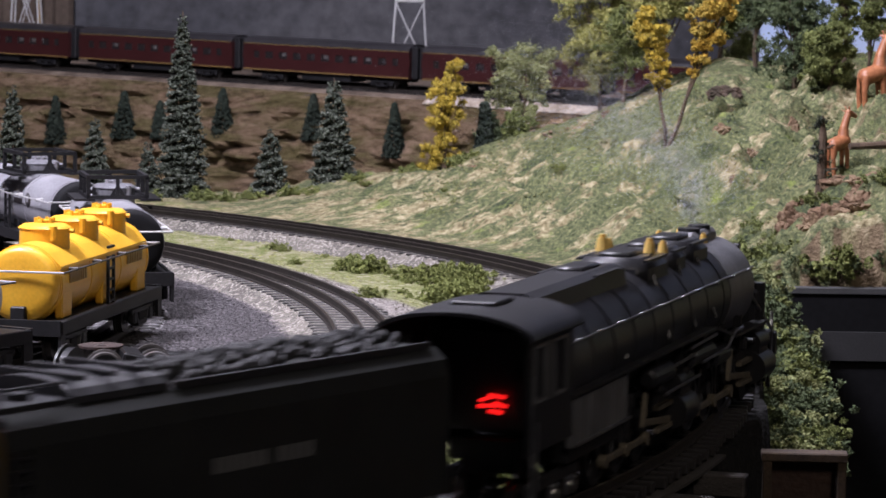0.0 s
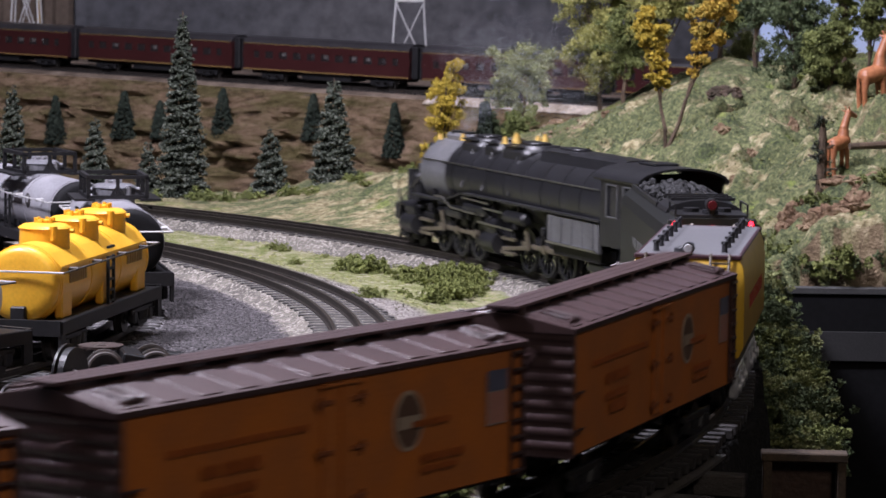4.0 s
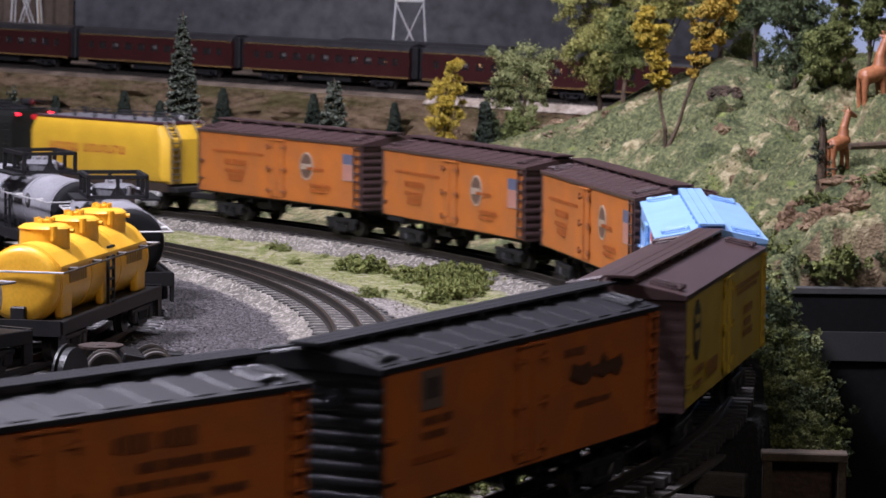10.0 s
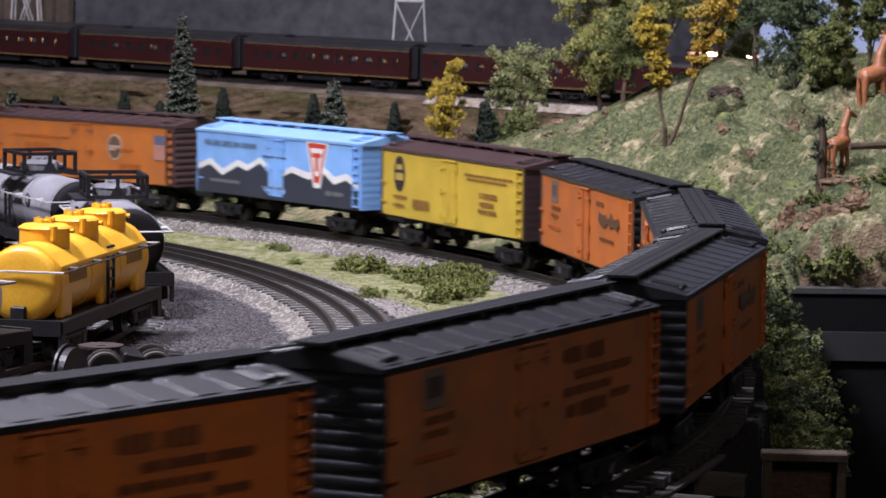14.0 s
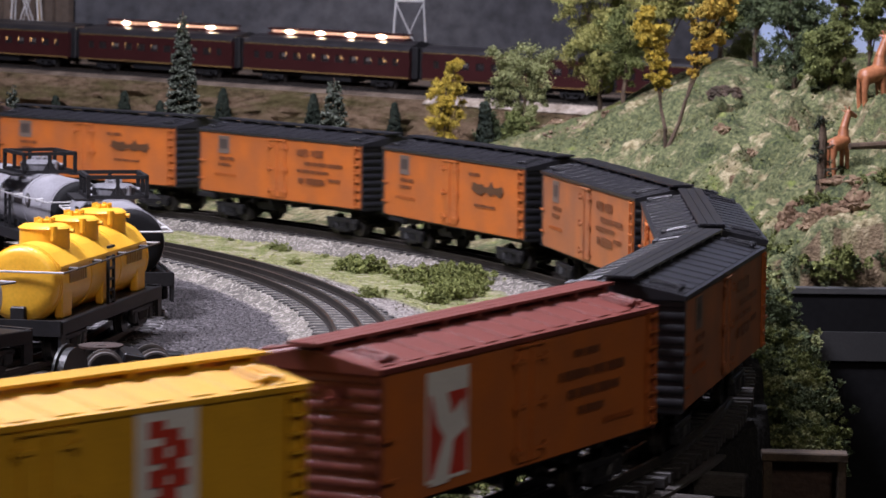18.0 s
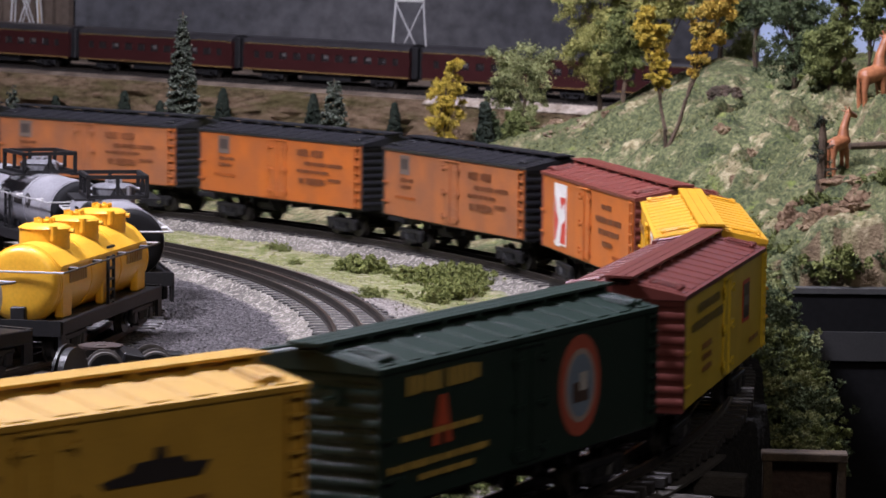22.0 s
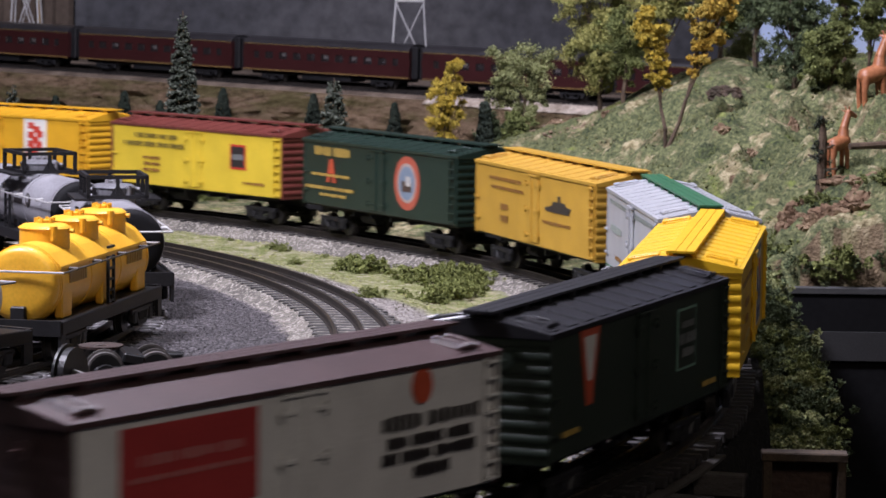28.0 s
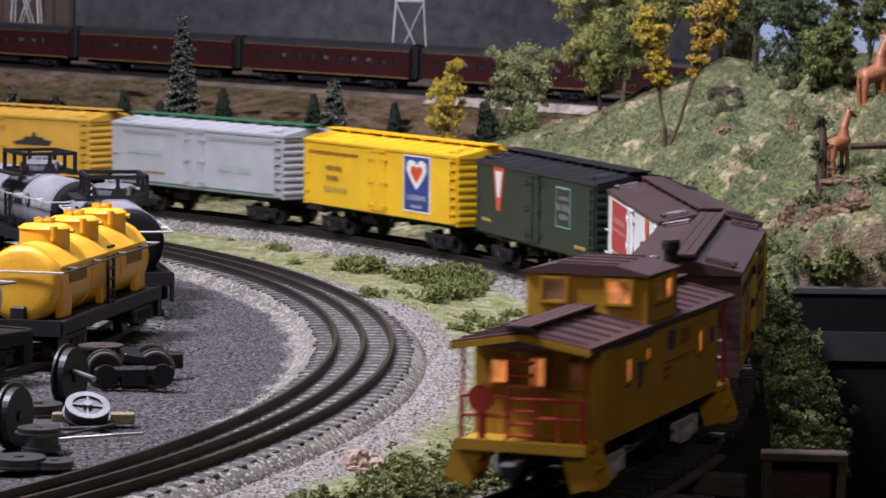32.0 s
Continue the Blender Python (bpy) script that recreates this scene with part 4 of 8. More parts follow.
def locomotive():
    e = thing("steam_locomotive", "black articulated steam locomotive with grey smokebox and brass fittings", "locomotive")
    za, zf = 0.0625, 0.0645
    ra, rf_ = 0.0298, 0.0272

    def girth(x):
        u = (x + 0.19) / 0.315
        return za + (zf - za) * u, ra + (rf_ - ra) * u
    jacket = NB()
    rod(jacket, (-0.19, 0, za), (0.125, 0, zf), ra, rf_, seg=36)
    boiler = smooth(part("boiler", jacket, black_paint, e, "black jacketed boiler with bands"))
    for i in range(8):
        x = -0.15 + i * 0.037
        z, r = girth(x)
        smooth(part("boiler_band", rod(NB(), (x, 0, z), (x + 0.0016, 0, z), r + 0.0004, seg=36), black_paint, boiler))
    # flat-topped cowl along the crest
    cowl = NB()
    prism(cowl, [(-0.0165, 0.084), (0.0165, 0.084), (0.0145, 0.0948), (0.009, 0.0968), (-0.009, 0.0968), (-0.0145, 0.0948)], -0.192, -0.045)
    part("crest_cowl", cowl, black_paint, boiler)
    sb = NB()
    rod(sb, (0.125, 0, zf), (0.18, 0, zf), rf_ + 0.0003, seg=36)
    rod(sb, (0.18, 0, zf), (0.183, 0, zf), 0.0262, 0.0235, seg=36)
    rod(sb, (0.183, 0, zf), (0.1875, 0, zf), 0.0175, 0.012, seg=24)
    for i in range(20):
        a = i * math.tau / 20
        rod(sb, (0.1825, 0.0215 * math.cos(a), zf + 0.0215 * math.sin(a)), (0.184, 0.0215 * math.cos(a), zf + 0.0215 * math.sin(a)), 0.0008, seg=5)
    smooth(part("smokebox", sb, smokebox_grey, e, "graphite grey smokebox"))
    st = NB()
    box(st, 0.05, 0.0135, 0.0085, 0.152, 0, 0.0925, bev=0.0022)
    part("stack_saddle", st, smokebox_grey, e)
    for x in (0.164, 0.141):
        st = NB()
        rod(st, (x, 0, 0.095), (x, 0, 0.0985), 0.0056, 0.0062, seg=16)
        part("smokestack", st, black_paint, e)
    for x, l, w_ in ((0.098, 0.04, 0.034), (0.052, 0.03, 0.036), (0.004, 0.048, 0.037), (-0.075, 0.05, 0.03)):
        d = NB()
        box(d, l, w_, 0.016, x, 0, 0.0885, bev=0.005)
        box(d, l * 0.62, w_ * 0.45, 0.003, x, 0, 0.0972, bev=0.001)
        dome = smooth(part("sand_dome", d, black_paint, e))
        for sy in (-1, 1):
            part("dome_step", box(NB(), l * 0.8, 0.0022, 0.0012, x, sy * w_ * 0.46, 0.0952), black_paint, dome)
            part("sand_pipe", rod(NB(), (x - l * 0.2, sy * w_ * 0.5, 0.088), (x - l * 0.35, sy * 0.0292, 0.058), 0.0008), black_paint, dome)
    for x, y, h, s in ((0.172, 0.013, 0.0905, 1.0), (0.124, 0.012, 0.0925, 1.1), (0.03, 0.014, 0.0955, 1.2), (0.0115, 0.012, 0.097, 1.6), (0.03, -0.014, 0.0955, 1.2), (0.0115, -0.012, 0.097, 1.4), (0.124, -0.012, 0.0925, 1.0)):
        bl = NB()
        rod(bl, (x, y, h), (x, y, h + 0.004 * s), 0.0024 * s, 0.0017 * s, seg=12)
        rod(bl, (x, y, h + 0.004 * s), (x, y, h + 0.0052 * s), 0.0012 * s, seg=8)
        part("brass_fitting", bl, brass, e, "polished brass fitting")
    # firebox sides below the running boards
    for sy in (-1, 1):
        fb = NB()
        box(fb, 0.092, 0.004, 0.0225, -0.14, sy * 0.0285, 0.0405, bev=0.0008)
        fire_side = part("firebox_side", fb, firebox_grey, e, "flat grey firebox side")
        for i in range(5):
            part("stay_band", box(NB(), 0.0008, 0.0008, 0.021, -0.178 + i * 0.019, sy * 0.0307, 0.0405), firebox_grey, fire_side)
        part("ash_pan", box(NB(), 0.085, 0.014, 0.01, -0.14, sy * 0.02, 0.0265, bev=0.001), black_plastic, e)
    cab = part("cab", box(NB(), 0.002, 0.063, 0.05, -0.194, 0, 0.062), black_paint, e)
    for sy in (-1, 1):
        for a in ((0.012, -0.2), (0.005, -0.2285), (0.007, -0.2565)):
            part("cab_pillar", box(NB(), a[0], 0.0016, 0.05, a[1], sy * 0.0315, 0.0625), black_paint, cab)
        part("cab_side", box(NB(), 0.066, 0.0016, 0.021, -0.227, sy * 0.0316, 0.0475), black_paint, cab)
        part("cab_eave", box(NB(), 0.066, 0.0016, 0.0062, -0.227, sy * 0.0316, 0.0845), black_paint, cab)
        part("cab_ladder", rod(rod(NB(), (-0.257, sy * 0.033, 0.02), (-0.257, sy * 0.033, 0.07), 0.0007), (-0.249, sy * 0.033, 0.02), (-0.249, sy * 0.033, 0.05), 0.0007), steel, cab, "bright cab grab rail")
        for x in (-0.214, -0.2425):
            pane = part("cab_window", box(NB(), 0.0185, 0.0008, 0.0235, x, sy * 0.031, 0.0698), pane_dark, cab, "dark cab window")
            fr = NB()
            for dx, dz, a, b in ((0, 0.0116, 0.0195, 0.001), (0, -0.0116, 0.0195, 0.001), (0.0092, 0, 0.001, 0.0235), (-0.0092, 0, 0.001, 0.0235)):
                box(fr, a, 0.0016, b, x + dx, sy * 0.0322, 0.0698 + dz)
            part("window_frame", fr, firebox_grey, pane)
    rf = NB()
    prof = [(0.0352 * math.sin(a), 0.0855 + 0.0105 * math.cos(a)) for a in [math.radians(-90 + 12 * i) for i in range(16)]]
    prism(rf, prof + [(y * 0.96, z - 0.0015) for y, z in prof[::-1]], -0.264, -0.186)
    smooth(part("cab_roof", rf, black_paint, e, "arched black cab roof"), 35)
    part("roof_hatch", box(NB(), 0.026, 0.02, 0.002, -0.222, 0, 0.0965, bev=0.0006), black_paint, e)
    bh = NB()
    box(bh, 0.003, 0.05, 0.042, -0.2, 0, 0.06)
    rod(bh, (-0.203, -0.008, 0.062), (-0.2, -0.008, 0.062), 0.003)
    rod(bh, (-0.203, 0.01, 0.068), (-0.2, 0.01, 0.068), 0.0026)
    part("backhead", bh, black_paint, e)
    fire = mat("firebox_embers", (0.6, 0.02, 0.01), 0.5, emit=((1.0, 0.012, 0.012), 1.1))
    for y, z, w_, a in ((-0.0015, 0.0535, 0.0075, 0.1), (0.0035, 0.0522, 0.006, -0.3), (-0.003, 0.0498, 0.006, 0.25), (0.0025, 0.0492, 0.009, -0.05), (-0.001, 0.0467, 0.006, 0.1)):
        part("firebox_glow", box(NB(), 0.002, w_, 0.0014, -0.2045, y, z, Matrix.Rotation(a, 4, "X")), fire, e, "glowing red firebox door slit")
    for sy in (-1, 1):
        rb = NB()
        box(rb, 0.265, 0.0075, 0.0016, -0.058, sy * 0.0285, 0.0535)
        box(rb, 0.075, 0.0075, 0.0016, 0.155, sy * 0.0285, 0.0445)
        box(rb, 0.045, 0.0075, 0.0016, 0.098, sy * 0.0285, 0.049, Matrix.Rotation(0.21, 4, "Y"))
        part("running_board", rb, black_paint, e)
        hr = NB()
        rod(hr, (-0.185, sy * 0.0292, 0.0755), (0.178, sy * 0.0266, 0.0755), 0.0006)
        for i in range(10):
            x = -0.17 + i * 0.037
            rod(hr, (x, sy * 0.0255, 0.0745), (x, sy * 0.029, 0.0755), 0.0008)
        part("handrail", hr, steel, e, "thin steel handrail")
        for pts in (((0.135, 0.0475), (0.118, 0.0475), (0.1, 0.0405), (0.045, 0.0395)), ((0.075, 0.0505), (0.02, 0.0495)), ((0.03, 0.0455), (-0.01, 0.0448)), ((-0.095, 0.031), (-0.185, 0.031)), ((0.04, 0.034), (-0.03, 0.033))):
            pi = NB()
            for a, b in zip(pts, pts[1:]):
                rod(pi, (a[0], sy * 0.0318, a[1]), (b[0], sy * 0.0318, b[1]), 0.0009)
            part("pipe", pi, steel, e, "bright steam pipe")
        for x0, x1, z in ((0.03, 0.075, 0.0425), (-0.045, -0.008, 0.042), (0.082, 0.11, 0.037)):
            part("air_tank", smooth_tank(x0, x1, sy * 0.0265, z, 0.0052), black_paint, e)
        for x in (-0.085, -0.03, 0.02, 0.065, 0.112, 0.15):
            br = NB()
            box(br, 0.003, 0.004, 0.016, x, sy * 0.0255, 0.044)
            box(br, 0.006, 0.005, 0.007, x + 0.004, sy * 0.027, 0.0365, bev=0.001)
            part("bracket", br, black_plastic, e)
    fr = NB()
    box(fr, 0.41, 0.024, 0.014, -0.005, 0, 0.028)
    box(fr, 0.05, 0.046, 0.02, 0.18, 0, 0.022, bev=0.002)
    box(fr, 0.05, 0.046, 0.02, 0.015, 0, 0.022, bev=0.002)
    box(fr, 0.3, 0.03, 0.014, -0.02, 0, 0.038)
    part("frame", fr, black_plastic, e)
    R = DRIVER
    me = bpy.data.meshes.new("driving_wheel")
    bm = spoked(R)
    bm.to_mesh(me)
    bm.free()
    me.materials.append(black_paint)
    for base in (0.147, -0.03):
        for i in range(3):
            for sy in (-1, 1):
                o = part("driving_wheel", me, None, e)
                TURNS.append((o, base - i * 0.0375, sy * 0.0168, sy))
        for sy in (-1, 1):
            rd = NB()
            box(rd, 0.08, 0.0018, 0.0036, 0, 0, 0, bev=0.0006)
            for i in (-1, 0, 1):
                rod(rd, (i * 0.0375, -0.002, 0), (i * 0.0375, 0.002, 0), 0.0034, seg=10)
            o = part("side_rod", rd, rod_bronze, e, "worn bronze-grey side rod")
            RODS.append((o, base - 0.0375, sy * 0.0218))
            mr = NB()
            box(mr, 0.06, 0.0016, 0.0034, base + 0.012, sy * 0.0248, R + 0.001, Matrix.Rotation(0.1, 4, "Y"), bev=0.0005)
            box(mr, 0.03, 0.003, 0.0022, base + 0.024, sy * 0.0252, R + 0.0075)
            box(mr, 0.03, 0.003, 0.0022, base + 0.024, sy * 0.0252, R - 0.0035)
            box(mr, 0.0034, 0.002, 0.017, base - 0.014, sy * 0.0252, R + 0.01, Matrix.Rotation(0.3, 4, "Y"))
            part("valve_gear", mr, rod_bronze, e, "worn bronze-grey valve gear")
            cy = NB()
            rod(cy, (base + 0.036, sy * 0.0255, 0.0195), (base + 0.064, sy * 0.0255, 0.0195), 0.0085, seg=18)
            rod(cy, (base + 0.038, sy * 0.0245, 0.033), (base + 0.062, sy * 0.0245, 0.033), 0.006, seg=14)
            box(cy, 0.022, 0.012, 0.012, base + 0.05, sy * 0.0235, 0.0265)
            rod(cy, (base + 0.064, sy * 0.0255, 0.0195), (base + 0.0665, sy * 0.0255, 0.0195), 0.0062, 0.003, seg=14)
            smooth(part("cylinder", cy, black_paint, e))
    for x in (0.222, 0.196, -0.165, -0.19, -0.225):
        o = part("wheelset", cached(("wheelset", 0.0098), lambda: wheel_bm(0.0098), wheel_mat), None, e)
        o.location = (x, 0, 0.0098)
        for sy in (-1, 1):
            jb = NB()
            box(jb, 0.012, 0.003, 0.009, x, sy * 0.0225, 0.0105, bev=0.001)
            rod(jb, (x, sy * 0.0235, 0.0098), (x, sy * 0.0258, 0.0098), 0.003, seg=10)
            part("journal_box", jb, steel if x < 0 else black_paint, e)
    for sy in (-1, 1):
        part("trailing_frame", box(NB(), 0.08, 0.003, 0.006, -0.193, sy * 0.0225, 0.0175, bev=0.001), black_paint, e)
    pl = NB()
    box(pl, 0.05, 0.056, 0.003, 0.205, 0, 0.0345, bev=0.0008)
    box(pl, 0.006, 0.058, 0.014, 0.232, 0, 0.0275, bev=0.001)
    for i in range(11):
        y = -0.0245 + i * 0.0049
        box(pl, 0.0022, 0.0022, 0.02, 0.236 - abs(y) * 0.25, y, 0.0125, Matrix.Rotation(-0.35, 4, "Y"))
    part("pilot", pl, black_paint, e)
    for sy in (-1, 1):
        pu = NB()
        box(pu, 0.02, 0.018, 0.026, 0.204, sy * 0.0155, 0.049, bev=0.003)
        rod(pu, (0.2, sy * 0.0155, 0.06), (0.2, sy * 0.0155, 0.069), 0.0065, seg=14)
        rod(pu, (0.208, sy * 0.0235, 0.036), (0.208, sy * 0.0235, 0.064), 0.004, seg=12)
        part("air_pump", pu, black_paint, e)
        part("pilot_step", rod(rod(NB(), (0.186, sy * 0.024, 0.06), (0.228, sy * 0.027, 0.036), 0.0009), (0.228, sy * 0.027, 0.014), (0.228, sy * 0.027, 0.046), 0.0009), steel, e)
    hd = NB()
    rod(hd, (0.185, 0, zf + 0.004), (0.196, 0, zf + 0.004), 0.0056, seg=16)
    box(hd, 0.006, 0.014, 0.005, 0.188, 0, zf + 0.0205)
    part("headlamp", hd, black_paint, e)
    green_lens = mat("green_marker_lens", (0.05, 0.5, 0.1), 0.3, emit=((0.05, 1.0, 0.2), 1.6))
    for sy in (-1, 1):
        part("marker_lamp", box(NB(), 0.004, 0.004, 0.005, 0.1825, sy * 0.0165, zf + 0.0205, bev=0.0006), black_paint, e)
        part("marker_lens", rod(NB(), (0.1845, sy * 0.0165, zf + 0.0205), (0.1858, sy * 0.0165, zf + 0.0205), 0.0014, seg=8), green_lens, e, "green marker lens")
    coupler(e, -0.255, -1)
    RIDES.append((e, 0.652, 0.26))
    return e


def tender():
    t = thing("coal_tender", "black coal tender with red rear marker lamps", "tender")
    l, w = 0.254, 0.062
    prof = [(-w / 2, 0.026), (w / 2, 0.026), (w / 2, 0.0735), (w / 2 - 0.002, 0.08), (w / 2 - 0.008, 0.0845), (-w / 2 + 0.008, 0.0845), (-w / 2 + 0.002, 0.08), (-w / 2, 0.0735)]
    olive_black = mat("olive_black_paint", (0.012, 0.013, 0.012), 0.42, 0, 0.3, 40, 600, 0.05)
    part("body", prism(NB(), prof, -l / 2, l / 2), olive_black, t, "olive black tender tank")
    co = NB()
    r = random.Random(5)
    for i in range(190):
        x, y = r.uniform(-0.03, 0.118), r.uniform(-0.02, 0.02)
        s = r.uniform(0.002, 0.0045)
        z = 0.085 + 0.004 * (1 - (y / 0.022) ** 2)
        bmesh.ops.create_icosphere(co, subdivisions=1, radius=s, matrix=Matrix.Translation((x, y, z)) @ Euler((r.random() * 3, r.random() * 3, 0)).to_matrix().to_4x4() @ Matrix.Diagonal((1, r.uniform(0.6, 1), r.uniform(0.5, 0.9), 1)))
    tagged(part("coal_load", co, coal, t, "heaped black coal"), kind="stuff")
    for sy in (-1, 1):
        part("bunker_side", box(NB(), 0.155, 0.0016, 0.003, 0.045, sy * 0.0235, 0.0855), black_paint, t)
    prof2 = [(0.024 * math.sin(a), 0.0845 + 0.008 * math.cos(a)) for a in [math.radians(-90 + 18 * i) for i in range(11)]]
    hood = part("bunker_hood", prism(NB(), prof2, -0.085, -0.035), black_paint, t)
    for i in range(3):
        part("hood_rib", box(NB(), 0.003, 0.04, 0.002, -0.045 - i * 0.016, 0, 0.0925), black_paint, hood)
    dk = NB()
    box(dk, 0.038, 0.044, 0.002, -0.105, 0, 0.0855)
    for x, y in ((-0.1, 0.01), (-0.1, -0.01), (-0.115, 0)):
        rod(dk, (x, y, 0.0855), (x, y, 0.089), 0.005, seg=12)
    for sy in (-1, 1):
        for a, b in (((-0.122, sy * 0.022, 0.0855), (-0.122, sy * 0.022, 0.0925)), ((-0.122, sy * 0.022, 0.0925), (-0.09, sy * 0.022, 0.0925)), ((-0.09, sy * 0.022, 0.0925), (-0.09, sy * 0.022, 0.0855))):
            rod(dk, a, b, 0.0007)
    part("water_deck", dk, black_paint, t)
    for sy in (-1, 1):
        ld = part("ladder", box(box(NB(), 0.0008, 0.0014, 0.046, -l / 2 + 0.0025, sy * (w / 2 + 0.0006), 0.0505), 0.0008, 0.0014, 0.046, -l / 2 + 0.0115, sy * (w / 2 + 0.0006), 0.0505), black_paint, t)
        for i in range(10):
            part("rung", box(NB(), 0.009, 0.0016, 0.001, -l / 2 + 0.007, sy * (w / 2 + 0.0006), 0.03 + i * 0.0045), black_paint, ld)
        for i, (x, ww) in enumerate(((0.028, 0.022), (-0.004, 0.032))):
            lt = NB()
            for j in range(5 if i == 0 else 7):
                box(lt, 0.0034, 0.0004, 0.0058, x + (j - (2 if i == 0 else 3)) * 0.0046 * (-sy), sy * (w / 2 + 0.0004), 0.055)
            part("lettering_bar", lt, paint((0.1, 0.1, 0.1)), t, "dull grey lettering reduced to bars")
        mk = NB()
        box(mk, 0.006, 0.007, 0.0055, -l / 2 + 0.002, sy * 0.0235, 0.0815, bev=0.001)
        part("marker_lamp", mk, black_paint, t)
        ln = NB()
        rod(ln, (-l / 2 - 0.0005, sy * 0.0235, 0.0815), (-l / 2 - 0.003, sy * 0.0235, 0.0815), 0.0017, 0.0013, seg=12)
        part("marker_lens", ln, red_lamp, t, "glowing red marker lens")
    cl = NB()
    rod(cl, (-l / 2 - 0.001, 0, 0.078), (-l / 2 - 0.003, 0, 0.078), 0.0028, seg=12)
    part("rear_lamp", cl, dim_red, t, "dull red rear lamp")
    bl_ = NB()
    box(bl_, 0.004, 0.003, 0.008, -l / 2 + 0.006, 0, 0.0865)
    rod(bl_, (-l / 2 + 0.001, 0, 0.0925), (-l / 2 + 0.011, 0, 0.0925), 0.0038, seg=14)
    bl_ = part("backup_lamp", bl_, black_paint, t)
    part("lens", rod(NB(), (-l / 2 + 0.001, 0, 0.0925), (-l / 2 - 0.0002, 0, 0.0925), 0.0031, 0.0026, seg=12), dark_red, bl_, "dark red lens")
    fr = NB()
    box(fr, l - 0.01, 0.03, 0.008, 0, 0, 0.022)
    box(fr, 0.125, 0.05, 0.008, -0.05, 0, 0.018, bev=0.001)
    part("frame", fr, black_plastic, t)
    for i, x in enumerate((0.105, 0.078, 0.02, -0.004, -0.028, -0.052, -0.076, -0.1)):
        o = part("wheelset", cached(("wheelset", 0.0098), lambda: wheel_bm(0.0098), wheel_mat), None, t)
        o.location = (x, 0, 0.0098)
        for sy in (-1, 1):
            j = NB()
            box(j, 0.013, 0.004, 0.011, x, sy * 0.0235, 0.0115, bev=0.001)
            part("journal_box", j, black_paint, t)
            j = NB()
            rod(j, (x, sy * 0.0255, 0.0098), (x, sy * 0.0275, 0.0098), 0.0033, seg=10)
            part("axle_cap", j, silver_cast, t, "bright axle cap")
    coupler(t, -l / 2, -1)
    coupler(t, l / 2, 1)
    RIDES.append((t, 0.2435, 0.16))


def water_car():
    t = thing("water_tender", "yellow auxiliary water tender with grey deck and silver trucks", "tender")
    l, w = 0.257, 0.062
    yel = paint((0.62, 0.37, 0.03), 0.4)
    grey = paint((0.15, 0.15, 0.16), 0.45)
    dark_post = paint((0.03, 0.03, 0.034), 0.5)
    x0, x1 = -0.0775, 0.1265
    mid = (x0 + x1) / 2
    top = 0.0822
    # tank: flat sides with rounded edges, the ends sloped back towards the deck and chamfered at the corners
    side = [(-0.0235, 0.026), (0.0235, 0.026), (0.0285, 0.029), (w / 2, 0.035), (w / 2, 0.0675), (0.0301, 0.0755), (0.0285, 0.08), (0.027, top), (-0.027, top), (-0.0285, 0.08), (-0.0301, 0.0755), (-w / 2, 0.0675), (-w / 2, 0.035), (-0.0285, 0.029)]
    end = [(max(-0.0235, min(0.0235, y)), min(0.0675, z)) for y, z in side]
    bm = NB()
    rings = []
    for x, ring, slope in ((x0, end, 0), (x0 + 0.0055, side, 1), (x1 - 0.0055, side, -1), (x1, end, 0)):
        rings.append([bm.verts.new((x + slope * max(0.0, z - 0.0675) * 0.42, y, z)) for y, z in ring])
    for ra, rb in zip(rings, rings[1:]):
        for a in range(len(side)):
            b = (a + 1) % len(side)
            bm.faces.new((ra[a], ra[b], rb[b], rb[a]))
    bm.faces.new(rings[0][::-1])
    bm.faces.new(rings[-1])
    bmesh.ops.remove_doubles(bm, verts=bm.verts, dist=0.00005)
    bmesh.ops.recalc_face_normals(bm, faces=bm.faces)
    smooth(part("tank", bm, yel, t), 34)
    tp = NB()
    box(tp, x1 - x0 - 0.022, 0.054, 0.0014, mid, 0, top + 0.0006)
    part("top_deck", tp, grey, t, "flat grey top deck")
    edge = NB()
    for sy in (-1, 1):
        rod(edge, (x0 + 0.011, sy * 0.0275, top + 0.0004), (x1 - 0.011, sy * 0.0275, top + 0.0004), 0.0012)
    for x in (x0 + 0.0108, x1 - 0.0108):
        box(edge, 0.0024, 0.058, 0.0026, x, 0, top + 0.0002, bev=0.0005)
    part("deck_edge", edge, paint((0.06, 0.022, 0.03)), t, "dark red edging strip")
    for sy in (-1, 1):
        part("deck_wire", rod(NB(), (x0 + 0.016, sy * 0.0185, top + 0.0068), (x1 - 0.014, sy * 0.0185, top + 0.0068), 0.0004), dark_post, t)
    for i in range(6):
        for sy in (-1, 1):
            v = NB()
            rod(v, (0, 0, top + 0.0005), (0, 0, top + 0.006), 0.0018, 0.0014, seg=10)
            rod(v, (0, 0, top + 0.006), (0, 0, top + 0.0074), 0.0021, seg=10)
            o = part("filler_post", v, dark_post, t)
            o.location = (mid - 0.075 + i * 0.03, sy * 0.0185, 0)
    mh = NB()
    rod(mh, (x0 + 0.027, 0.004, top), (x0 + 0.027, 0.004, top + 0.0034), 0.0048, seg=16)
    rod(mh, (x0 + 0.027, 0.004, top + 0.0034), (x0 + 0.027, 0.004, top + 0.0044), 0.0036, 0.002, seg=16)
    smooth(part("hatch", mh, dark_post, t))
    hl = NB()
    box(hl, 0.004, 0.003, 0.003, x0 + 0.0145, 0, top + 0.0015)
    rod(hl, (x0 + 0.0105, 0, top + 0.0045), (x0 + 0.0185, 0, top + 0.0045), 0.0032, seg=14)
    lampo = part("rear_headlight", hl, dark_post, t)
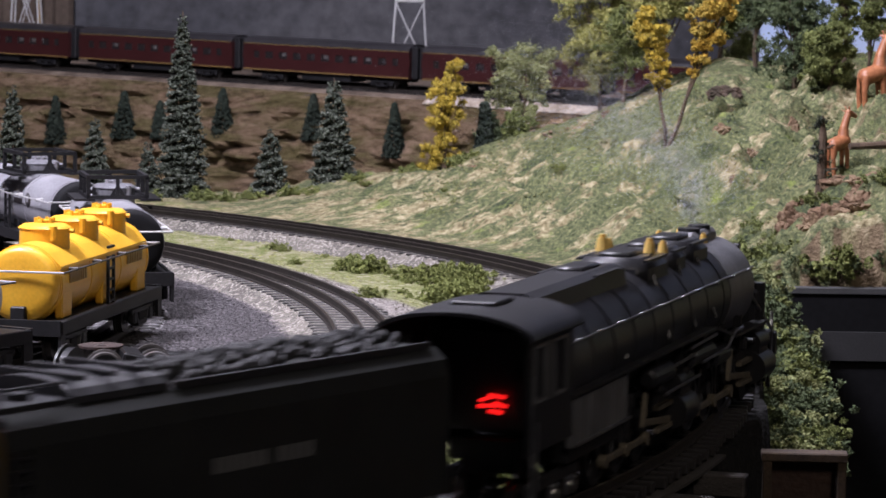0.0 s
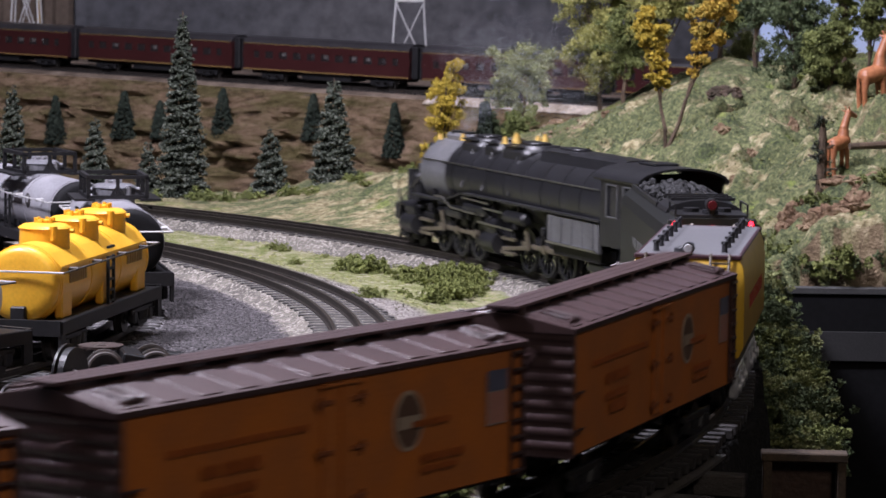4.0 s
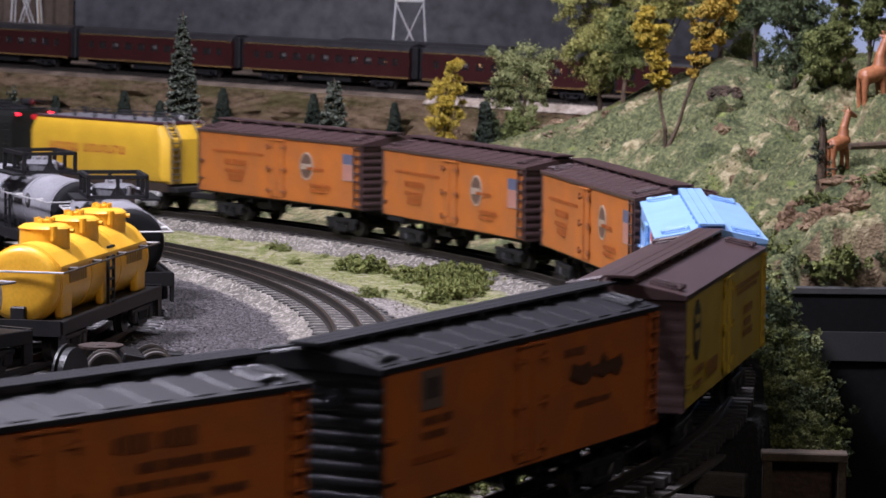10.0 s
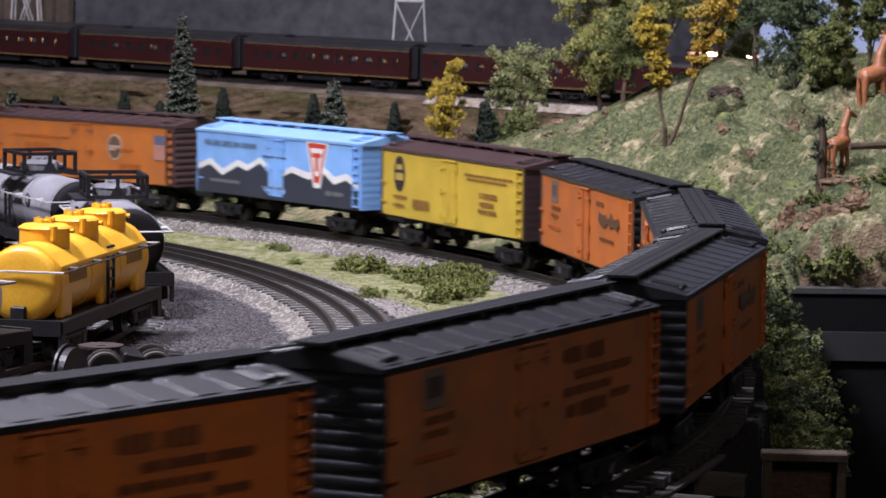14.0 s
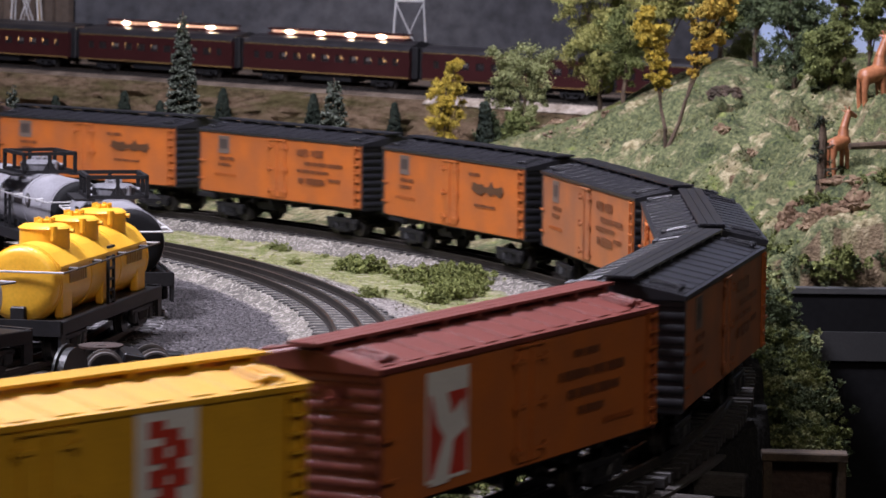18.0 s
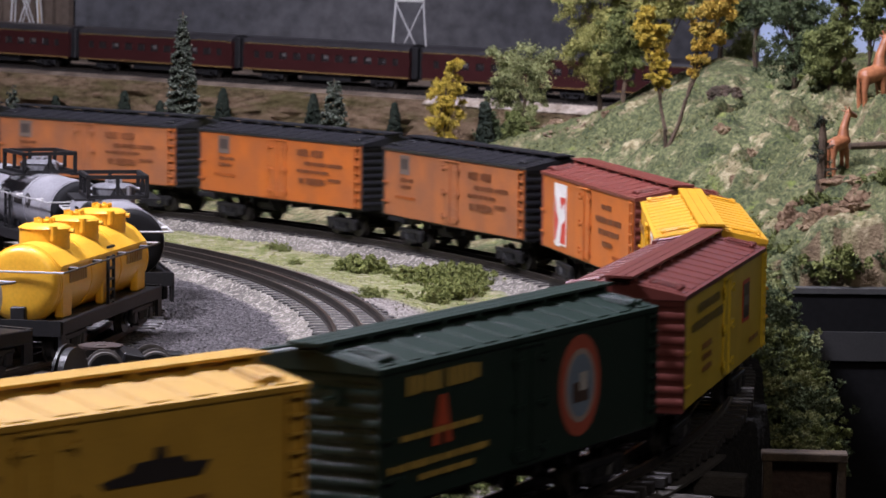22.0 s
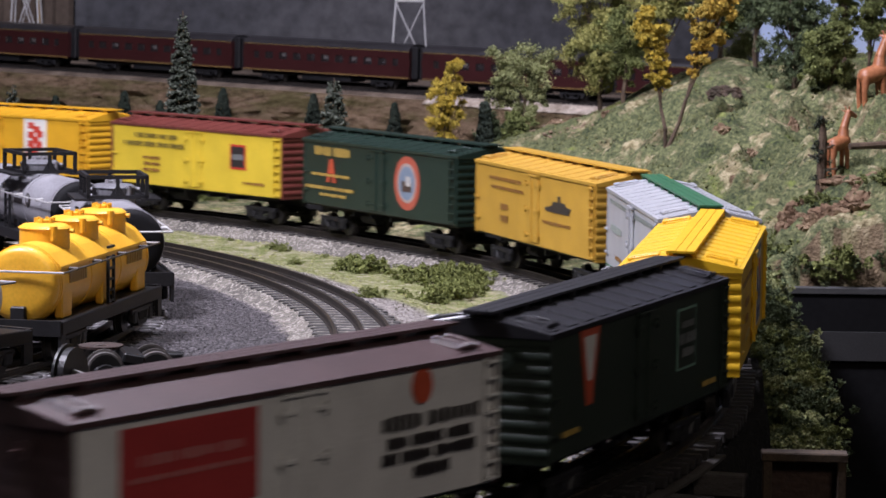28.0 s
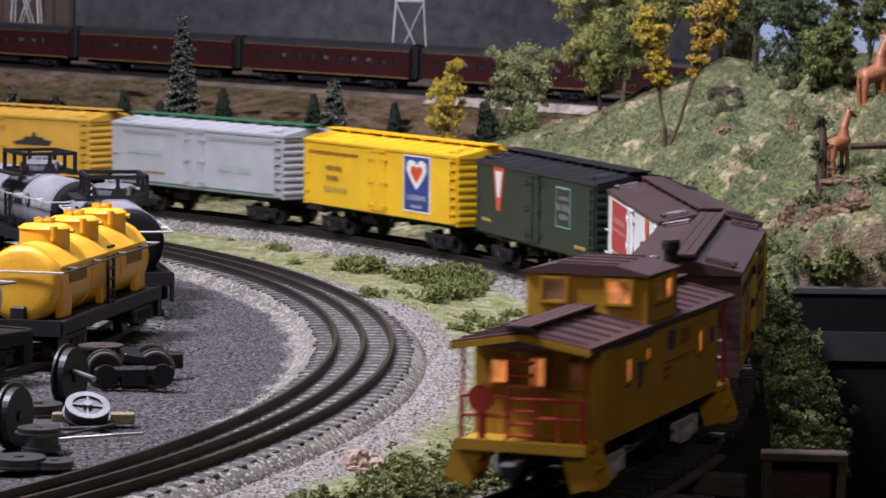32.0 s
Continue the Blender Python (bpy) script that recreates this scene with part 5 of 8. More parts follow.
    part("lens", rod(NB(), (x0 + 0.0105, 0, top + 0.0045), (x0 + 0.0098, 0, top + 0.0045), 0.0026, 0.002, seg=12), mat("lamp_reflector", (0.75, 0.75, 0.78), 0.25, 0.3), lampo, "pale lamp lens")
    sill = NB()
    prism(sill, [(-0.0255, 0.0185), (0.0255, 0.0185), (0.0265, 0.0272), (-0.0265, 0.0272)], x0 + 0.002, x1 - 0.001)
    part("sill", sill, paint((0.04, 0.026, 0.024), 0.5), t, "dark lower sill")
    part("end_beam", box(NB(), 0.012, 0.044, 0.005, x0 - 0.003, 0, 0.021, bev=0.0006), black_plastic, t)
    part("drawbar", box(NB(), x0 + l / 2 + 0.002, 0.008, 0.006, (x0 - l / 2) / 2, 0, 0.0155, bev=0.001), black_plastic, t)
    for sy in (-1, 1):
        for c0, n in ((0.056, 5), (0.004, 7)):
            lt = NB()
            for j in range(n):
                x = mid + 0.008 + (c0 - j * 0.009) * sy
                z = 0.055
                box(lt, 0.0013, 0.0004, 0.0078, x - 0.0024, sy * (w / 2 + 0.0003), z)
                box(lt, 0.0013, 0.0004, 0.0078, x + 0.0024, sy * (w / 2 + 0.0003), z)
                box(lt, 0.0035, 0.0004, 0.0014, x, sy * (w / 2 + 0.0003), z + (0.0032 if j % 2 else -0.0032))
            part("lettering_bar", lt, paint((0.34, 0.05, 0.025), 0.5), t, "dull red lettering reduced to bars")
    for ex, d in ((x0, -1), (x1, 1)):
        for sy in (-1, 1):
            ld = NB()
            for y in (0.0125, 0.0225):
                rod(ld, (ex + d * 0.0022, sy * y, 0.026), (ex + d * 0.0022, sy * y, 0.0682), 0.0009)
                rod(ld, (ex + d * 0.0022, sy * y, 0.0682), (ex - d * 0.009, sy * y, top + 0.0018), 0.0009)
            for i in range(7):
                box(ld, 0.0022, 0.0104, 0.0011, ex + d * 0.0024, sy * 0.0175, 0.0295 + i * 0.0058)
            for u in (0.33, 0.72):
                box(ld, 0.0022, 0.0104, 0.0011, ex + d * (0.0022 - 0.0112 * u), sy * 0.0175, 0.0682 + (top - 0.0664) * u)
            part("ladder", ld, paint((0.11, 0.085, 0.06)), t, "dark end ladder")
    for sx, cx in ((-1, -0.027), (1, 0.079)):
        tk = NB()
        box(tk, 0.075, 0.03, 0.006, cx, 0, 0.017)
        k = part("truck", tk, black_plastic, t)
        for sy in (-1, 1):
            sf = NB()
            box(sf, 0.078, 0.004, 0.005, cx, sy * 0.0245, 0.0165, bev=0.001)
            for i in (-1, 0, 1):
                x = cx + i * 0.026
                box(sf, 0.013, 0.006, 0.013, x, sy * 0.0248, 0.0108, bev=0.0016)
                rod(sf, (x, sy * 0.027, 0.0105), (x, sy * 0.0295, 0.0105), 0.0038, 0.003, seg=12)
                if i < 1:
                    box(sf, 0.013, 0.004, 0.004, x + 0.013, sy * 0.0245, 0.01)
            smooth(part("side_frame", sf, silver_cast, k, "bright silver side frame"))
        for i in (-1, 0, 1):
            o = part("wheelset", cached(("wheelset", 0.0098), lambda: wheel_bm(0.0098), wheel_mat), None, k)
            o.location = (cx + i * 0.026, 0, 0.0098)
        coupler(t, sx * l / 2, sx)
    RIDES.append((t, -0.0385, 0.14))


def caboose():
    c = thing("caboose", "yellow caboose with brown roof, cupola and warm lit windows", "caboose")
    yel = paint((0.5, 0.275, 0.022), 0.45, 0.18)
    dark = paint((0.1, 0.058, 0.058), 0.33)
    trim = paint((0.4, 0.035, 0.02), 0.45)
    dull_blue, dull_trim = paint((0.07, 0.075, 0.1)), paint((0.28, 0.11, 0.025))
    glow = mat("lit_window", (0.3, 0.16, 0.08), 0.4, emit=((1.0, 0.36, 0.12), 0.75))
    glass = mat("window_film", (0.22, 0.15, 0.1), 0.25, emit=((1.0, 0.5, 0.25), 0.09))
    for m_ in (glow, glass):
        # uneven lamplight behind the panes
        nn, ll = m_.node_tree.nodes, m_.node_tree.links
        tn, tr = nn.new("ShaderNodeTexNoise"), nn.new("ShaderNodeValToRGB")
        tn.inputs["Scale"].default_value = 95
        tr.color_ramp.elements[0].position, tr.color_ramp.elements[0].color = 0.36, (0.16, 0.04, 0.012, 1)
        tr.color_ramp.elements[1].position, tr.color_ramp.elements[1].color = 0.62, (1.0, 0.33, 0.1, 1)
        ll.new(nn["Texture Coordinate"].outputs["Object"], tn.inputs["Vector"])
        ll.new(tn.outputs["Fac"], tr.inputs[0])
        ll.new(tr.outputs[0], nn["Principled BSDF"].inputs["Emission Color"])
    bl, w, zb, ze = 0.19, 0.0615, 0.025, 0.0705
    boards = mat("yellow_board_siding", (0.5, 0.275, 0.022), 0.45, 0, 0.18, 38, 700, 0.06)
    nn, ll = boards.node_tree.nodes, boards.node_tree.links
    sp, ad, sn, mr_ = (nn.new("ShaderNode" + q) for q in ("SeparateXYZ", "Math", "Math", "MapRange"))
    ll.new(nn["Texture Coordinate"].outputs["Object"], sp.inputs[0])
    ll.new(sp.outputs[0], ad.inputs[0])
    ll.new(sp.outputs[1], ad.inputs[1])
    sn.operation = "PINGPONG"
    sn.inputs[1].default_value = 0.0022
    ll.new(ad.outputs[0], sn.inputs[0])
    mr_.inputs[1].default_value, mr_.inputs[2].default_value = 0.0, 0.0005
    ll.new(sn.outputs[0], mr_.inputs[0])
    groove = nn.new("ShaderNodeBump")
    groove.inputs["Distance"].default_value = 0.0006
    ll.new(mr_.outputs[0], groove.inputs["Height"])
    ll.new(groove.outputs[0], nn["Principled BSDF"].inputs["Normal"])
    part("body", box(NB(), bl, w, ze - zb, 0, 0, (zb + ze) / 2, bev=0.0005), boards, c)
    rl = 0.243
    bm = prism(NB(), [(-w / 2 - 0.002, ze - 0.001), (w / 2 + 0.002, ze - 0.001), (w / 2 + 0.002, ze + 0.0008), (0.0, ze + 0.0068), (-w / 2 - 0.002, ze + 0.0008)], -rl / 2, rl / 2)
    slope = math.atan2(0.006, w / 2)
    for i in range(15):
        for sy in (-1, 1):
            box(bm, 0.0016, w / 2 - 0.002, 0.0012, -rl / 2 + 0.006 + i * (rl - 0.012) / 14, sy * w / 4, ze + 0.0045, Matrix.Rotation(-sy * slope, 4, "X"))
    part("roof", bm, dark, c, "brown seamed roof")
    fa = NB()
    for sx in (-1, 1):
        prism(fa, [(-w / 2 - 0.002, ze - 0.003), (0, ze + 0.0025), (w / 2 + 0.002, ze - 0.003), (w / 2 + 0.002, ze), (0, ze + 0.0055), (-w / 2 - 0.002, ze)], sx * (rl / 2 + 0.0003) - 0.0005, sx * (rl / 2 + 0.0003) + 0.0005)
    part("end_fascia", fa, yel, c)
    for sx in (-1, 1):
        rw = NB()
        x0, x1 = (0.026, rl / 2 + 0.004) if sx > 0 else (-rl / 2 - 0.004, -0.028)
        for j in (-1, 0, 1):
            box(rw, x1 - x0, 0.0036, 0.001, (x0 + x1) / 2, j * 0.0041, ze + 0.0092)
        for i in range(4):
            box(rw, 0.0015, 0.0125, 0.0026, x0 + 0.004 + i * (x1 - x0 - 0.008) / 3, 0, ze + 0.0076)
        part("running_board", rw, dark, c)
    # cupola
    q0, q1, qw, qt = -0.026, 0.022, 0.0595, 0.0945
    cu = part("cupola", box(NB(), q1 - q0, qw, qt - ze, (q0 + q1) / 2, 0, (qt + ze) / 2, bev=0.0005), yel, c)
    bm = prism(NB(), [(-qw / 2 - 0.0012, qt - 0.0008), (qw / 2 + 0.0012, qt - 0.0008), (qw / 2 + 0.0012, qt + 0.0002), (0.014, qt + 0.0042), (-0.014, qt + 0.0042), (-qw / 2 - 0.0012, qt + 0.0002)], q0 - 0.0018, q1 + 0.0018)
    for i in range(4):
        box(bm, 0.0014, 0.03, 0.0012, q0 + 0.003 + i * 0.014, 0, qt + 0.0044)
    part("cupola_roof", bm, dark, c)

    def window(x, y, z, wx, wz, nrm, m, parent):
        bm = NB()
        if nrm == "y":
            s = 1 if y > 0 else -1
            box(bm, wx, 0.0006, wz, x, y + s * 0.0002, z)
            o = part("window", bm, m, parent, "warm lit window")
            f = NB()
            for dx, dz, a, b in ((0, wz / 2, wx + 0.002, 0.0014), (0, -wz / 2, wx + 0.002, 0.0014), (wx / 2, 0, 0.0014, wz), (-wx / 2, 0, 0.0014, wz)):
                box(f, a, 0.0016, b, x + dx, y + s * 0.0006, z + dz)
        else:
            s = 1 if x > 0 else -1
            box(bm, 0.0006, wx, wz, x, y, z)
            o = part("window", bm, m, parent, "warm lit window")
            f = NB()
            for dy, dz, a, b in ((0, wz / 2, wx + 0.002, 0.0014), (0, -wz / 2, wx + 0.002, 0.0014), (wx / 2, 0, 0.0014, wz), (-wx / 2, 0, 0.0014, wz)):
                box(f, 0.0016, a, b, x + (0.0005 if x > 0 else -0.0005), y + dy, z + dz)
        part("window_frame", f, yel, parent)
    for sy in (-1, 1):
        for x in (-0.06, 0.06):
            window(x, sy * w / 2, 0.0545, 0.007, 0.0115, "y", glow, c)
        window(-0.03, sy * w / 2, 0.0585, 0.0055, 0.0065, "y", glow, c)
        for x in (-0.009, 0.006):
            window(x, sy * qw / 2, 0.086, 0.0115, 0.0105, "y", glow if x > 0 else glass, cu)
        for x, z, wx, wz, m in ((0.012, 0.0605, 0.013, 0.009, dull_blue), (-0.04, 0.052, 0.009, 0.008, dull_blue), (-0.04, 0.0455, 0.006, 0.003, dull_blue), (0.084, 0.055, 0.007, 0.008, dull_blue), (0.034, 0.06, 0.016, 0.0075, dull_trim), (0.004, 0.0475, 0.014, 0.002, dull_trim), (0.004, 0.0435, 0.011, 0.002, dull_trim), (0.02, 0.0505, 0.04, 0.0011, dull_trim), (0.06, 0.0505, 0.03, 0.0011, dull_trim), (-0.05, 0.067, 0.06, 0.0016, dull_blue)):
            d = NB()
            box(d, wx, 0.0004, wz, x * -sy, sy * (w / 2 + 0.0002), z)
            part("emblem", d, m, c, "small painted emblem")
        # corner posts and steps
        for sx in (-1, 1):
            st = NB()
            flare = Matrix.Rotation(sy * 0.32, 4, "X")
            for dx in (0.004, 0.0225):
                box(st, 0.0014, 0.013, 0.018, sx * (bl / 2 + dx), sy * 0.0275, 0.0165, flare)
            box(st, 0.019, 0.011, 0.0014, sx * (bl / 2 + 0.0135), sy * 0.0298, 0.0085)
            box(st, 0.019, 0.011, 0.0014, sx * (bl / 2 + 0.0135), sy * 0.0278, 0.0165)
            part("step", st, yel, c, "yellow platform step")
            po = NB()
            rod(po, (sx * (bl / 2 + 0.021), sy * 0.0285, 0.025), (sx * (bl / 2 + 0.021), sy * 0.0285, 0.073), 0.0009)
            part("post", po, trim, c)
    for sx in (-1, 1):
        for y in (-0.0185, 0.0185):
            window(sx * (bl / 2 + 0.0003), y, 0.0555, 0.0088, 0.0115, "x", glow if y > 0 else glass, c)
        window(sx * (bl / 2 + 0.0006), 0, 0.056, 0.008, 0.014, "x", glow, c)
        for y in (-0.016, 0.016):
            window((q1 + 0.0003) if sx > 0 else (q0 - 0.0003), y, 0.086, 0.0125, 0.0115, "x", glow if y < 0 else glass, cu)
        pf = NB()
        box(pf, 0.026, w, 0.0022, sx * (bl / 2 + 0.012), 0, 0.0255)
        box(pf, 0.002, w, 0.005, sx * (bl / 2 + 0.0245), 0, 0.0255)
        part("platform", pf, yel, c)
        rl2 = NB()
        x = sx * (bl / 2 + 0.0235)
        for z in (0.047, 0.0385):
            for y0, y1 in ((-0.0285, -0.0065), (0.0065, 0.0285)):
                rod(rl2, (x, y0, z), (x, y1, z), 0.0008)
        for y in (-0.0285, -0.0175, -0.0065, 0.0065, 0.0175, 0.0285):
            rod(rl2, (x, y, 0.026), (x, y, 0.047), 0.0008)
        part("railing", rl2, trim, c, "red end railing")
        ld = NB()
        for y in (-0.006, 0.006):
            rod(ld, (x, y, 0.026), (x, y, ze + 0.006), 0.0008)
        for i in range(9):
            rod(ld, (x, -0.006, 0.03 + i * 0.0055), (x, 0.006, 0.03 + i * 0.0055), 0.0008)
        part("ladder", ld, trim, c, "red end ladder")
        bw = NB()
        rod(bw, (x - 0.001, 0.019, 0.046), (x + 0.001, 0.019, 0.046), 0.0062, seg=16)
        rod(bw, (x, 0.019, 0.026), (x, 0.019, 0.046), 0.0012)
        part("brake_wheel", bw, trim, c)
        truck(c, sx * 0.062, paint((0.3, 0.3, 0.3), 0.5), axle=0.03)
        coupler(c, sx * (bl / 2 + 0.025), sx)
    sk = NB()
    rod(sk, (0.033, -0.0235, ze), (0.033, -0.0235, ze + 0.031), 0.0036, seg=12)
    rod(sk, (0.033, -0.0235, ze + 0.031), (0.033, -0.0235, ze + 0.0345), 0.0046, seg=12)
    part("smokejack", sk, black_plastic, c, "black smokejack")
    cap = NB()
    rod(cap, (0.033, -0.0235, ze + 0.0345), (0.033, -0.0235, ze + 0.036), 0.0046, seg=12)
    part("smokejack_cap", cap, steel, c)
    un = NB()
    box(un, bl + 0.03, 0.01, 0.006, 0, 0, 0.021)
    box(un, 0.04, 0.045, 0.01, 0, 0, 0.019)
    part("underframe", un, black_plastic, c)
    RIDES.append((c, -PITCH * 21 - 0.2755, 0.124))


locomotive()
tender()
water_car()
caboose()


# ---- foliage ----
TETRA = (np.array([(1, 1, 1), (-1, -1, 1), (-1, 1, -1), (1, -1, -1)], float) * 0.8, np.array([(0, 2, 1), (0, 1, 3), (0, 3, 2), (1, 2, 3)]))
OCTA = (np.array([(1, 0, 0), (-1, 0, 0), (0, 1, 0), (0, -1, 0), (0, 0, 1), (0, 0, -1)], float),
        np.array([(0, 2, 4), (2, 1, 4), (1, 3, 4), (3, 0, 4), (2, 0, 5), (1, 2, 5), (3, 1, 5), (0, 3, 5)]))


LEAF = (np.array([(1, 0, 0.22), (0, 0.8, -0.22), (-1, 0, 0.22), (0, -0.8, -0.22)], float), np.array([(0, 1, 2), (0, 2, 3)]))


def bits(name, pts, sizes, r, material, flat=1.0, shape=None):
    """One mesh of many small uneven lumps of foam."""
    V, F = shape or OCTA
    n = len(pts)
    q = r.normal(size=(n, 4))
    q /= np.linalg.norm(q, axis=1)[:, None]
    w, x, y, z = q.T
    R = np.stack([np.stack([1 - 2 * (y * y + z * z), 2 * (x * y - z * w), 2 * (x * z + y * w)], 1),
                  np.stack([2 * (x * y + z * w), 1 - 2 * (x * x + z * z), 2 * (y * z - x * w)], 1),
                  np.stack([2 * (x * z - y * w), 2 * (y * z + x * w), 1 - 2 * (x * x + y * y)], 1)], 1)
    loc = V[None] * r.uniform(0.55, 1.35, (n, len(V), 1)) * sizes[:, None, None]
    v = np.einsum("nij,nkj->nki", R, loc)
    v[:, :, 2] *= flat
    v = (v + pts[:, None, :]).reshape(-1, 3)
    f = (F[None] + (np.arange(n) * len(V))[:, None, None]).reshape(-1, 3)
    me = bpy.data.meshes.new(name)
    me.vertices.add(len(v))
    me.vertices.foreach_set("co", v.ravel())
    me.loops.add(len(f) * 3)
    me.loops.foreach_set("vertex_index", f.ravel())
    me.polygons.add(len(f))
    me.polygons.foreach_set("loop_start", np.arange(len(f)) * 3)
    me.polygons.foreach_set("loop_total", np.full(len(f), 3))
    me.update(calc_edges=True)
    me.materials.append(material)
    return me


def leaf_mat(name, a, b, rand=0.3):
    return mat(name, a, 0.9, 0, 0.3, 70, 900, 0.3, b, 0.2, rand=rand)


leaf_green = leaf_mat("green_foam", (0.21, 0.235, 0.08), (0.11, 0.13, 0.045))
leaf_bush = leaf_mat("bush_green_foam", (0.24, 0.26, 0.085), (0.13, 0.155, 0.05), 0.4)
leaf_olive = leaf_mat("olive_foam", (0.42, 0.4, 0.13), (0.24, 0.25, 0.08))
leaf_dark = leaf_mat("dark_green_foam", (0.12, 0.15, 0.07), (0.055, 0.075, 0.04))
leaf_grey = leaf_mat("grey_green_foam", (0.34, 0.36, 0.16), (0.19, 0.21, 0.09))
leaf_gold = leaf_mat("autumn_gold_foam", (0.55, 0.4, 0.06), (0.36, 0.28, 0.05))
leaf_amber = leaf_mat("autumn_amber_foam", (0.52, 0.33, 0.05), (0.36, 0.27, 0.06))
needle = leaf_mat("blue_spruce_needles", (0.078, 0.09, 0.066), (0.035, 0.043, 0.031), 0.45)
frost = leaf_mat("frosted_needle_tips", (0.185, 0.198, 0.165), (0.12, 0.135, 0.108), 0.35)
needle_dark = leaf_mat("dark_conifer_needles", (0.035, 0.045, 0.032), (0.018, 0.026, 0.019), 0.3)
bark = mat("bark", (0.12, 0.08, 0.05), 0.9, 0, 0.4, 90, 700, 0.6)


def blob(r, n, c, rad, lo=0.45):
    d = r.normal(size=(n, 3))
    d /= np.linalg.norm(d, axis=1)[:, None]
    k = r.uniform(lo, 1, (n, 1)) ** 0.7
    return np.array(c) + d * k * np.array(rad)


BUSHES = {}


def bush(x, y, size, material, label, tall=0.75, sink=0.15, z=None):
    key = (material.name, int(size * 10000) % 4, round(tall, 1))
    if key not in BUSHES:
        r = np.random.default_rng(len(BUSHES) + 40)
        pts = []
        for i in range(10):
            a, k = r.uniform(0, math.tau), r.uniform(0, 0.62)
            c = np.array((k * math.cos(a), k * math.sin(a), r.uniform(0.1, 0.62) * (1 - k * 0.5)))
            for j in range(6):
                pts.append(blob(r, 34, c + r.normal(size=3) * np.array((0.2, 0.2, 0.16)), (0.125, 0.125, 0.115), 0.25))
        p = np.concatenate(pts)
        p = p[p[:, 2] > -0.1]
        BUSHES[key] = bits("bush", p, r.uniform(0.025, 0.06, len(p)), r, material, shape=LEAF)
    ob = part("bush", BUSHES[key], None)
    if z is None:
        z = float(land(np.array([x]), np.array([y]))[0])
    ob.location = (x, y, z - sink * size * tall)
    ob.rotation_euler = (0, 0, (x * 977 + y * 331) % 6.28)
    ob.scale = (size, size, size * tall)
    return tagged(ob, label, "bush", "foam bushes")


def tree(name, x, y, h, clumps, leaf, label, lean=(0, 0), z=None, trunk_r=0.0028, seed=1, bit=(0.0006, 0.0015), per=2500, slim=1.0):
    """Tapered trunk, limbs to each clump, crown of many foam bits. clumps: (dx, dy, height share, radius) in metres and shares."""
    if z is None:
        z = float(land(np.array([x]), np.array([y]))[0])
    t = thing(name, label, "tree", at=pose(x, y, z - 0.002))
    clumps = [(dx * slim, dy, hz, rad * slim) for dx, dy, hz, rad in clumps]
    r = np.random.default_rng(seed)
    tb = NB()
    pts = [Vector((0, 0, 0))]
    for i in range(1, 7):
        u = i / 6
        pts.append(Vector((lean[0] * u + r.normal() * 0.0012, lean[1] * u + r.normal() * 0.0012, h * 0.86 * u)))
    for i in range(6):
        rod(tb, pts[i], pts[i + 1], trunk_r * (1 - i / 7.5), trunk_r * (1 - (i + 1) / 7.5), seg=7)
    for dx, dy, hz, rad in clumps:
        s = max(1, min(5, int(hz * 6 * 0.75)))
        rod(tb, pts[s], (lean[0] * hz + dx, lean[1] * hz + dy, h * hz), trunk_r * 0.4, trunk_r * 0.15, seg=5)
    part("trunk", tb, bark, t, "thin brown trunk and limbs")
    P = []
    for dx, dy, hz, rad in clumps:
        c = np.array((lean[0] * hz + dx, lean[1] * hz + dy, h * hz))
        m = 15
        for j in range(m):
            o = r.normal(size=3) * rad * 0.58
            q = rad * r.uniform(0.18, 0.5)
            P.append(c + o * np.array((1, 1, 0.85)) + r.normal(size=(int(per / m * (q / rad / 0.34) ** 1.4), 3)) * np.array((q, q, q * 0.8)) * 0.52)
    P = np.concatenate(P)
    part("crown", bits("crown", P, r.uniform(*bit, len(P)), r, leaf, shape=LEAF), None, t, "loose foam foliage")
    return t


def spread(seed, n, width, lo, hi, rad):
    r = random.Random(seed)
    out = []
    for i in range(n):
        u = lo + (hi - lo) * i / max(1, n - 1)
        k = width * (0.35 + 0.65 * math.sin(math.pi * min(1, (u - lo) / (hi - lo) * 0.8 + 0.1)))
        a = r.uniform(0, math.tau)
        out.append((k * math.cos(a) * r.uniform(0.3, 1), k * 0.7 * math.sin(a) * r.uniform(0.3, 1), u, rad * r.uniform(0.7, 1.2)))
    return out


